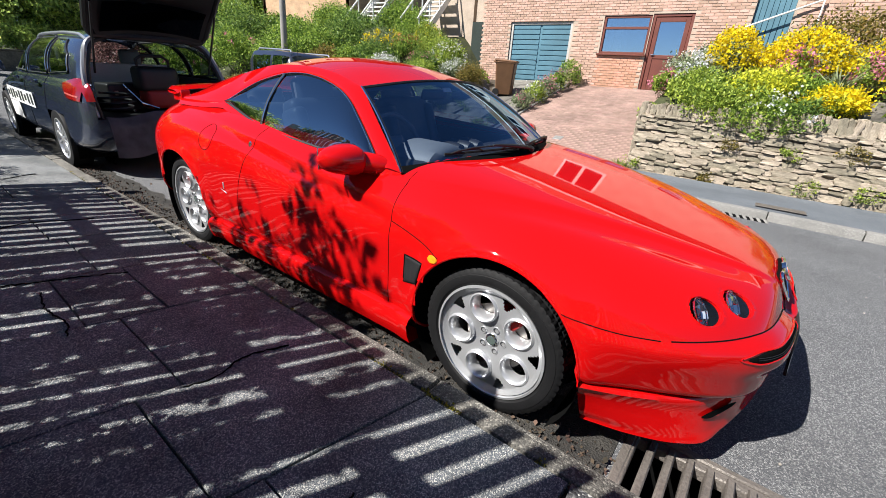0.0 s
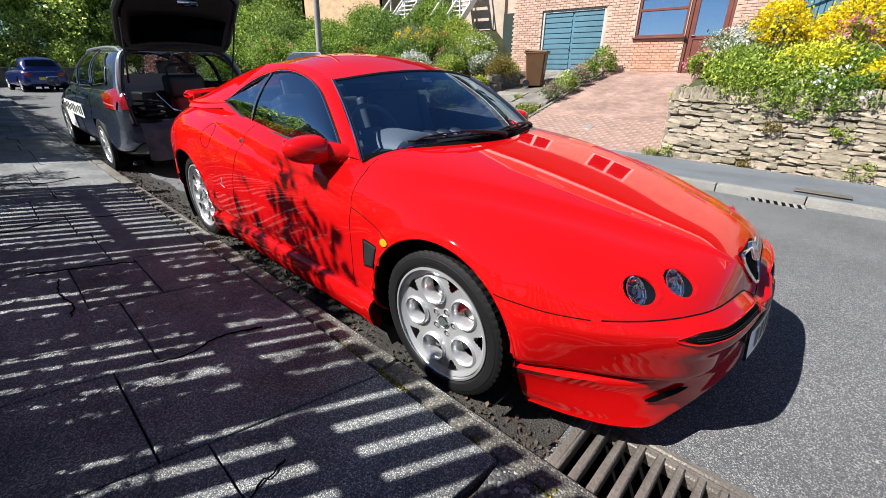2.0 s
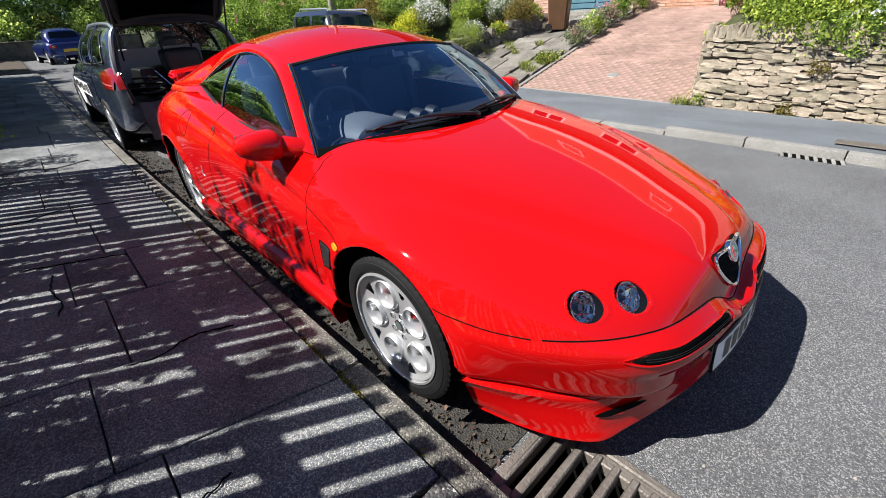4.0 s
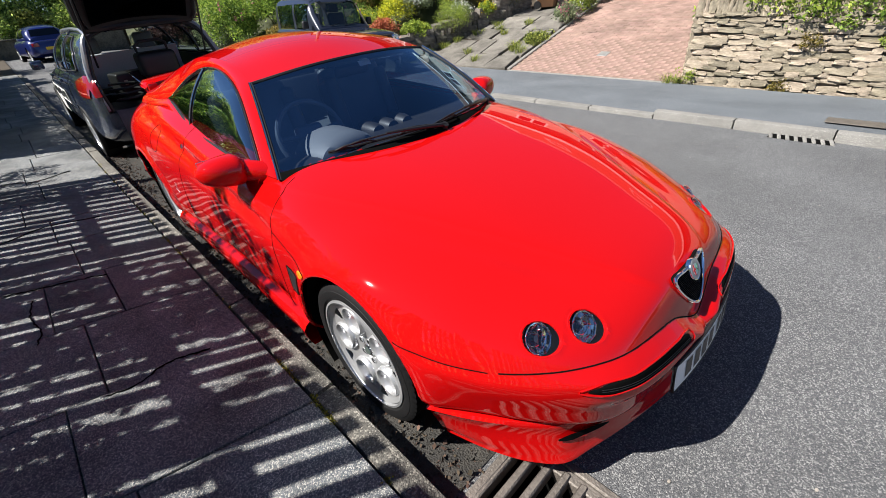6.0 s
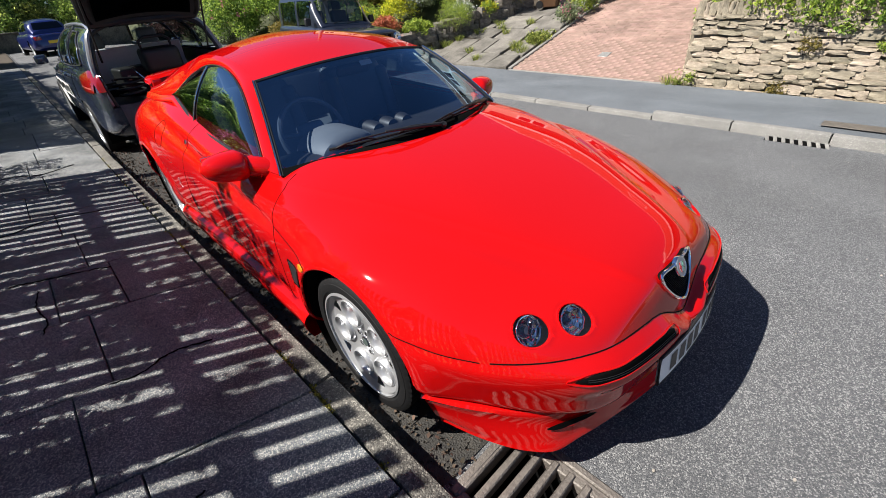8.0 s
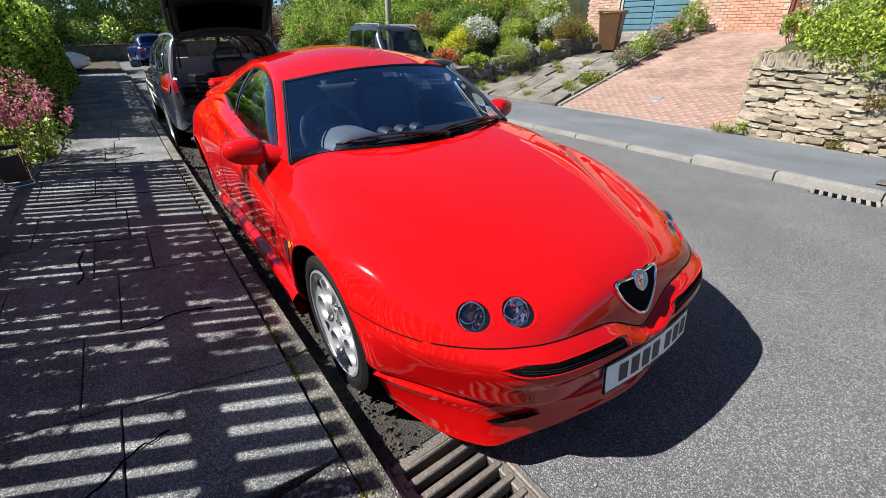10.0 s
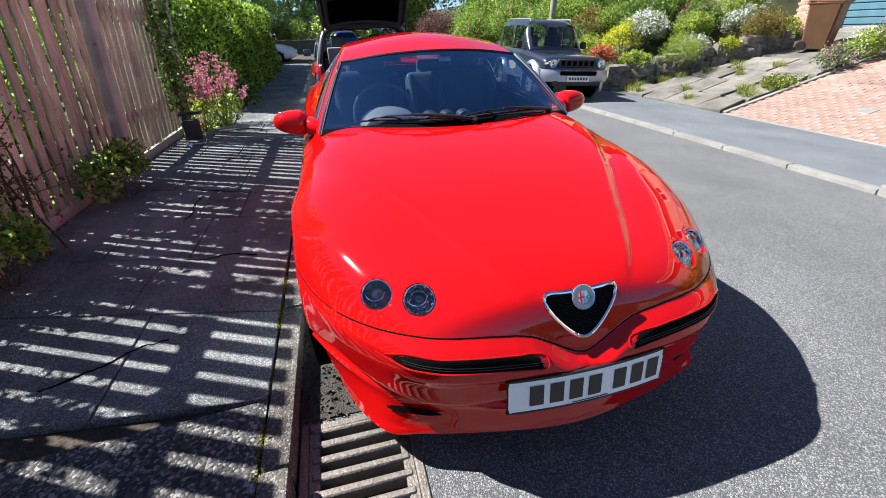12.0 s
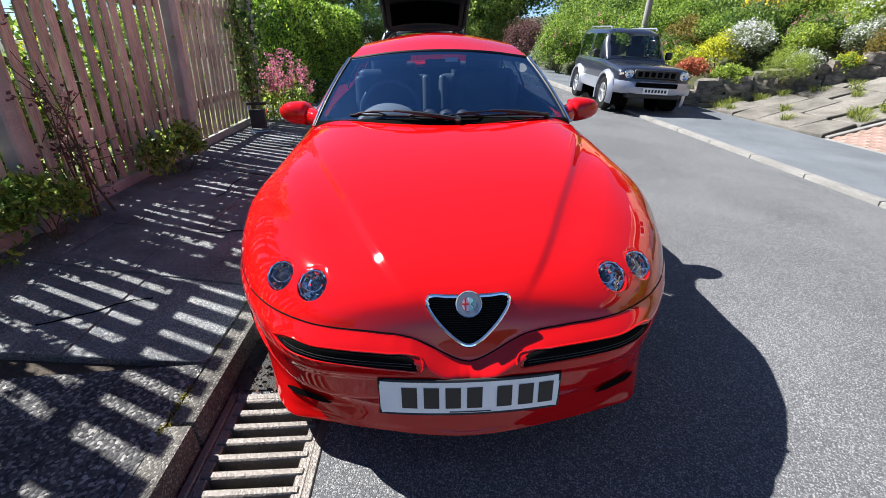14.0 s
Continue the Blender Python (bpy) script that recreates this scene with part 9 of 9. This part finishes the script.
# thin black plate stands for the shade down the drain
part("pit", bm, M_UNLIT_BLACK, fd)
for i in range(8):
    bm = bmesh.new()
    add_box(bm, 0.17, 0.034, 0.016, pose(0, -0.262 + i * 0.075, 0.014, 0, 0, 12), 0.004)
    part("bar", bm, M_FAR_KERB, fd)
bm = bmesh.new()
add_box(bm, 0.30, 0.55, 0.006, pose(4.95, -1.0, -0.158, 0, 4.8, 0), 0.002)
solid("pavement_cover", bm, M_IRON, "brown iron service cover in the far pavement", "cover")

# leaf litter, grit and moss in the gutter
n = 6000
pts = np.stack([KERB_OUT + 0.005 + np.abs(g.normal(size=n)) * 0.12, -3 + 9 * g.random(n), 0.010 + 0.004 * g.random(n)], 1)
pts = pts[~((pts[:, 1] > -1.12) & (pts[:, 1] < -0.53) & (pts[:, 0] < -0.48))]
tagged(new("leaf_litter", leaf_mesh("leaf_litter", pts, 0.018, mat("dry_leaf", (0.06, 0.042, 0.026), 0.9, var=0.4, island=0.8), 5, up=-0.1, slim=0.7)), "dry leaf litter and grit along the gutter", "litter", kind="stuff")
bm = bmesh.new()
for _ in range(700):
    x = KERB_OUT + abs(g.normal()) * 0.10 if g.random() < 0.7 else -0.5 + 4.6 * g.random()
    y = -3.2 + 7 * g.random()
    if -1.12 < y < -0.53 and x < -0.48:
        continue
    s = 0.003 + 0.006 * g.random() ** 2
    bmesh.ops.create_icosphere(bm, subdivisions=1, radius=s, matrix=Matrix.Translation((x, y, road_z(x) + s * 0.4)) @ Matrix.Diagonal((1, 0.7, 0.6, 1)))
solid("loose_grit", bm, mat("pale_grit", (0.26, 0.24, 0.21), 0.9, var=0.3, island=0.4), "loose pale grit scattered on the road", "grit", "stuff")
n = 2600
yy = np.r_[-0.9 + 1.6 * g.random(n // 2), -0.9 + 6 * g.random(n // 2)]
pts = np.stack([KERB_IN + 0.010 * g.normal(size=len(yy)), yy, 0.104 + 0.006 * g.random(len(yy))], 1)
k = np.sin(yy * 7) + np.sin(yy * 17 + 1) > 0.3
tagged(new("moss", leaf_mesh("moss", pts[k], 0.010, leafy("moss_green", (0.16, 0.15, 0.02)), 6, up=0.5, slim=0.7)), "yellow-green moss in the kerb joint", "moss", kind="stuff")

# block-paved drive
drive = solid("drive", sheet([6.98, 12.66], [1.62, 5.3], lambda x, y: D(x) - 0.012), mat("drive_bedding_sand", (0.30, 0.22, 0.17), 0.95, var=0.2), "pink block-paved drive sloping up to the house", "drive", "structure")
_slope = math.atan(0.25)
bm = bmesh.new()
add_box(bm, 0.098 * 1.0, 0.197, 0.05, I4, 0.005)
paver_mesh = finish(bm, "paver", M_PAVER, 30)
rest = bmesh.new()
made = 0
for r in range(56):
    x = 7.06 + r * 0.1
    y0 = 1.70 + 0.0 * r
    for c in range(19):
        y = y0 + 0.1 * (r % 2) + c * 0.2
        if y > 5.22 or y + 0.0 < 1.66:
            continue
        m = Matrix.Translation((x, y, D(x) - 0.022 + 0.002 * g.normal())) @ Matrix.Rotation(-_slope, 4, "Y") @ Matrix.Rotation(0.008 * g.normal(), 4, "Z")
        if made < 300:
            ob = part("paver", paver_mesh, None, drive)
            ob.matrix_basis = m
            made += 1
        else:
            vs = [rest.verts.new(m @ Vector(p)) for p in ((-0.049, -0.098, 0.018), (0.049, -0.098, 0.018), (0.049, 0.098, 0.018), (-0.049, 0.098, 0.018), (-0.045, -0.094, 0.025), (0.045, -0.094, 0.025), (0.045, 0.094, 0.025), (-0.045, 0.094, 0.025))]
            rest.faces.new(vs[4:])
            for i in range(4):
                rest.faces.new((vs[i], vs[(i + 1) % 4], vs[4 + (i + 1) % 4], vs[4 + i]))
M_PAVER_REST = mat("pink_block_paver_field", (0.275, 0.178, 0.145), 0.9, var=0.2, fine=60, coarse=5, bump=0.35, island=0.14, second=(0.36, 0.248, 0.205), stain=0.35)
tagged(part("paver_field", rest, M_PAVER_REST, drive, smooth=0), kind="stuff")
bm = bmesh.new()
add_box(bm, 0.13, 3.65, 0.1, pose(6.955, 3.46, -0.395), 0.01)
part("edging", bm, M_FAR_KERB, drive, "pale concrete edging")
bm = bmesh.new()
add_box(bm, 5.8, 0.09, 0.12, Matrix.Translation((9.85, 5.32, D(9.85) - 0.03)) @ Matrix.Rotation(-_slope, 4, "Y"), 0.01)
part("edging", bm, M_FAR_KERB, drive)
bm = bmesh.new()
add_box(bm, 0.22, 0.22, 0.012, Matrix.Translation((8.0, 3.5, D(8.0) + 0.006)) @ Matrix.Rotation(-_slope, 4, "Y"), 0.003)
part("drive_drain", bm, mat("galvanised_cover", (0.38, 0.38, 0.37), 0.5, 0.6, var=0.2), drive, "small square metal drain cover")

# uneven stone paving beside the drive
path = solid("path", sheet([6.98, 8, 9, 10, 11, 12.6], [5.36, 6.5, 7.6, 8.6], lambda x, y: D(x) - 0.03), M_DIRT, "uneven sloping stone path to the porch", "path", "structure")
x = 7.0
while x < 12.2:
    w = 0.55 + 0.4 * g.random()
    y = 5.42
    while y < 8.5 - 0.35 * (x - 7):
        l = 0.6 + 0.6 * g.random()
        dz = 0.03 * g.random(4)
        j = 0.04 * g.normal(size=8)
        e = 0.02
        corners = [(x + e + j[0], y + e + j[1]), (x + w - e + j[2], y + e + j[3]), (x + w - e + j[4], y + l - e + j[5]), (x + e + j[6], y + l - e + j[7])]
        part("flagstone", slab_mesh([(a, b, D(a) + 0.015 + d) for (a, b), d in zip(corners, dz)], D(x) - 0.1, 0.015), M_FLAG, path, smooth=30)
        y += l
    x += w


def stone_shapes(count, seed):
    """Rough-hewn unit stones."""
    out = []
    for i in range(count):
        bm = bmesh.new()
        bmesh.ops.create_cube(bm, size=1.0)
        bmesh.ops.subdivide_edges(bm, edges=bm.edges[:], cuts=2, use_grid_fill=True)
        for v in bm.verts:
            rim = sum(abs(abs(c) - 0.5) < 1e-4 for c in v.co)
            v.co *= (1.0, 0.97, 0.88)[max(rim - 1, 0)]
            v.co += Vector((g.normal(), g.normal(), g.normal())) * 0.032
            v.co += Vector((noise.noise(v.co * 2 + Vector((i * 7 + seed, 0, 0))), noise.noise(v.co * 2 + Vector((0, i * 7 + seed, 0))), noise.noise(v.co * 2 + Vector((0, 0, i * 7 + seed))))) * 0.13
        out.append(bm)
    return out


WALL_X = 7.20
bm = bmesh.new()
add_box(bm, 0.22, 10.6, 1.3, Matrix.Translation((WALL_X + 0.12, -3.72, 0.15)))
add_box(bm, 0.5, 0.2, 1.3, Matrix.Translation((WALL_X + 0.25, 1.44, 0.15)))
stone_wall = solid("stone_wall", bm, mat("earthy_wall_core", (0.22, 0.185, 0.14), 0.95, var=0.4, fine=40, bump=0.8), "dry limestone retaining wall with upright coping stones", "wall", "structure")
meshes = [finish(b, "stone", M_STONE, 25) for b in stone_shapes(10, 3)]
made = 0


def place_stone(mesh, parent, loc, size, turn=0.0):
    ob = part("stone", mesh, None, parent)
    ob.matrix_basis = Matrix.Translation(loc) @ Matrix.Rotation(turn, 4, "X") @ Matrix.Diagonal((*size, 1))


z = -0.46
while z < 0.66:
    h = 0.05 + 0.085 * g.random()
    y = 1.56 - 0.1 * g.random()
    while y > -8.8:
        l = (0.11 + 0.25 * g.random()) * (1.0 if h > 0.08 else 0.8) * (1 if y > -3 else 2.2)
        place_stone(meshes[int(g.integers(10))], stone_wall, (WALL_X + 0.03 + 0.014 * g.normal(), y - l / 2, z + h / 2 + 0.012 * g.normal()), (0.22, l * 1.05, h * (1.0 + 0.16 * g.normal())), 0.05 * g.normal())
        y -= l
    z += h
y = 1.55
while y > -8.8:
    w = (0.06 + 0.06 * g.random()) * (1 if y > -3 else 2.5)
    hh = 0.23 + 0.07 * g.random()
    place_stone(meshes[int(g.integers(10))], stone_wall, (WALL_X + 0.08, y - w / 2, 0.66 + hh / 2), (0.30, w * 1.05, hh), 0.10 * g.normal())
    y -= w
zz = -0.45
while zz < 0.66:
    h = 0.08 + 0.07 * g.random()
    for xx in (WALL_X + 0.2, WALL_X + 0.45):
        place_stone(meshes[int(g.integers(10))], stone_wall, (xx, 1.55, zz + h / 2), (0.26, 0.14, h), 0)
    zz += h

# low rubble wall of the upper garden
low_wall = thing("low_wall", I4, "low grey rubble wall holding the flower bank", "wall", kind="structure")
dark = [finish(b, "stone", M_DARKSTONE, 25) for b in stone_shapes(8, 40)]
a, b = np.array((6.85, 9.25)), np.array((10.7, 7.55))
d = (b - a) / np.linalg.norm(b - a)
L = float(np.linalg.norm(b - a))
ang = math.atan2(d[1], d[0])
for row in range(4):
    s = 0.0
    while s < L:
        l = 0.18 + 0.4 * g.random() ** 2
        h = 0.17 + 0.06 * g.random()
        p = a + d * (s + l / 2)
        base = float(np.interp(p[0], [6.8, 10.7], [-0.40, 0.42]))
        ob = part("stone", dark[int(g.integers(8))], None, low_wall)
        ob.matrix_basis = Matrix.Translation((p[0] + 0.02 * g.normal(), p[1] + 0.02 * g.normal(), base + 0.05 + row * 0.15 + 0.02 * g.normal())) @ Matrix.Rotation(ang + 0.1 * g.normal(), 4, "Z") @ Matrix.Rotation(0.1 * g.normal(), 4, "X") @ Matrix.Diagonal((l * 1.1, 0.30, h * 1.1, 1))
        s += l * 0.95
for k in range(16):
    p = np.array((6.75 - 0.02 * k, 9.3 + 0.32 * k))
    for row in range(3):
        ob = part("stone", dark[int(g.integers(8))], None, low_wall)
        ob.matrix_basis = Matrix.Translation((p[0], p[1], -0.38 + 0.16 * row)) @ Matrix.Rotation(1.57 + 0.1 * g.normal(), 4, "Z") @ Matrix.Diagonal((0.36, 0.3, 0.18, 1))
for k, (x, y, z, s) in enumerate(((9.2, 10.3, 1.15, 0.3), (9.7, 9.9, 1.2, 0.25), (8.9, 9.2, 0.65, 0.25), (8.9, 10.9, 1.0, 0.3), (8.2, -2.0, 1.05, 0.35), (8.0, -1.85, 0.95, 0.28), (10.0, 10.0, 1.4, 0.25))):
    bm = stone_shapes(1, 80 + k)[0]
    solid("rockery_stone", bm, M_DARKSTONE, "grey rockery stone among the plants", "rock", group="rockery stones", m=Matrix.Translation((x, y, z)) @ Matrix.Rotation(k * 0.7, 4, "Z") @ Matrix.Diagonal((s, s * 1.3, s * 0.7, 1)), smooth=25)

# brick faces of the house
M_BRICK_FIELD = mat("tan_brick_field", (0.41, 0.25, 0.182), 0.9, var=0.2, fine=70, coarse=9, bump=0.4, island=0.22, second=(0.53, 0.365, 0.285))
bm = bmesh.new()
add_box(bm, 0.03, 0.215, 0.065, I4, 0.004)
brick_mesh = finish(bm, "brick", M_BRICK, 30)
bm = bmesh.new()
add_box(bm, 0.03, 0.215, 0.065, I4, 0.004)
red_mesh = finish(bm, "brick", M_BRICK_RED, 30)
rest = bmesh.new()
OPEN = [GARAGE, WINDOW, DOOR, GATE]
made = 0
for c in range(44):
    z = 0.44 + c * 0.075
    y = -2.6 + 0.1125 * (c % 2)
    while y < 8.95:
        yc = y + 0.1125
        y += 0.225
        if any(o[0] - 0.10 < yc < o[1] + 0.10 and o[2] - 0.03 < z < o[3] + 0.03 for o in OPEN):
            continue
        loc = (HX - 0.0 + 0.002 * g.normal(), yc, z)
        infill = 3.12 < yc < 4.6 and z < 2.02
        if infill or (made < 200 and 4.6 <= yc < 5.5):
            ob = part("brick", red_mesh if infill else brick_mesh, None, house_wall)
            ob.matrix_basis = Matrix.Translation(loc)
            made += 1
        else:
            q = Matrix.Translation(loc)
            vs = [rest.verts.new(q @ Vector(p)) for p in ((-0.008, -0.1075, -0.0325), (-0.008, 0.1075, -0.0325), (-0.008, 0.1075, 0.0325), (-0.008, -0.1075, 0.0325), (-0.013, -0.104, -0.029), (-0.013, 0.104, -0.029), (-0.013, 0.104, 0.029), (-0.013, -0.104, 0.029))]
            rest.faces.new(vs[4:][::-1])
            for i in range(4):
                rest.faces.new((vs[i], vs[4 + i], vs[4 + (i + 1) % 4], vs[(i + 1) % 4]))
tagged(part("brick_field", rest, M_BRICK_FIELD, house_wall, smooth=0), kind="stuff")
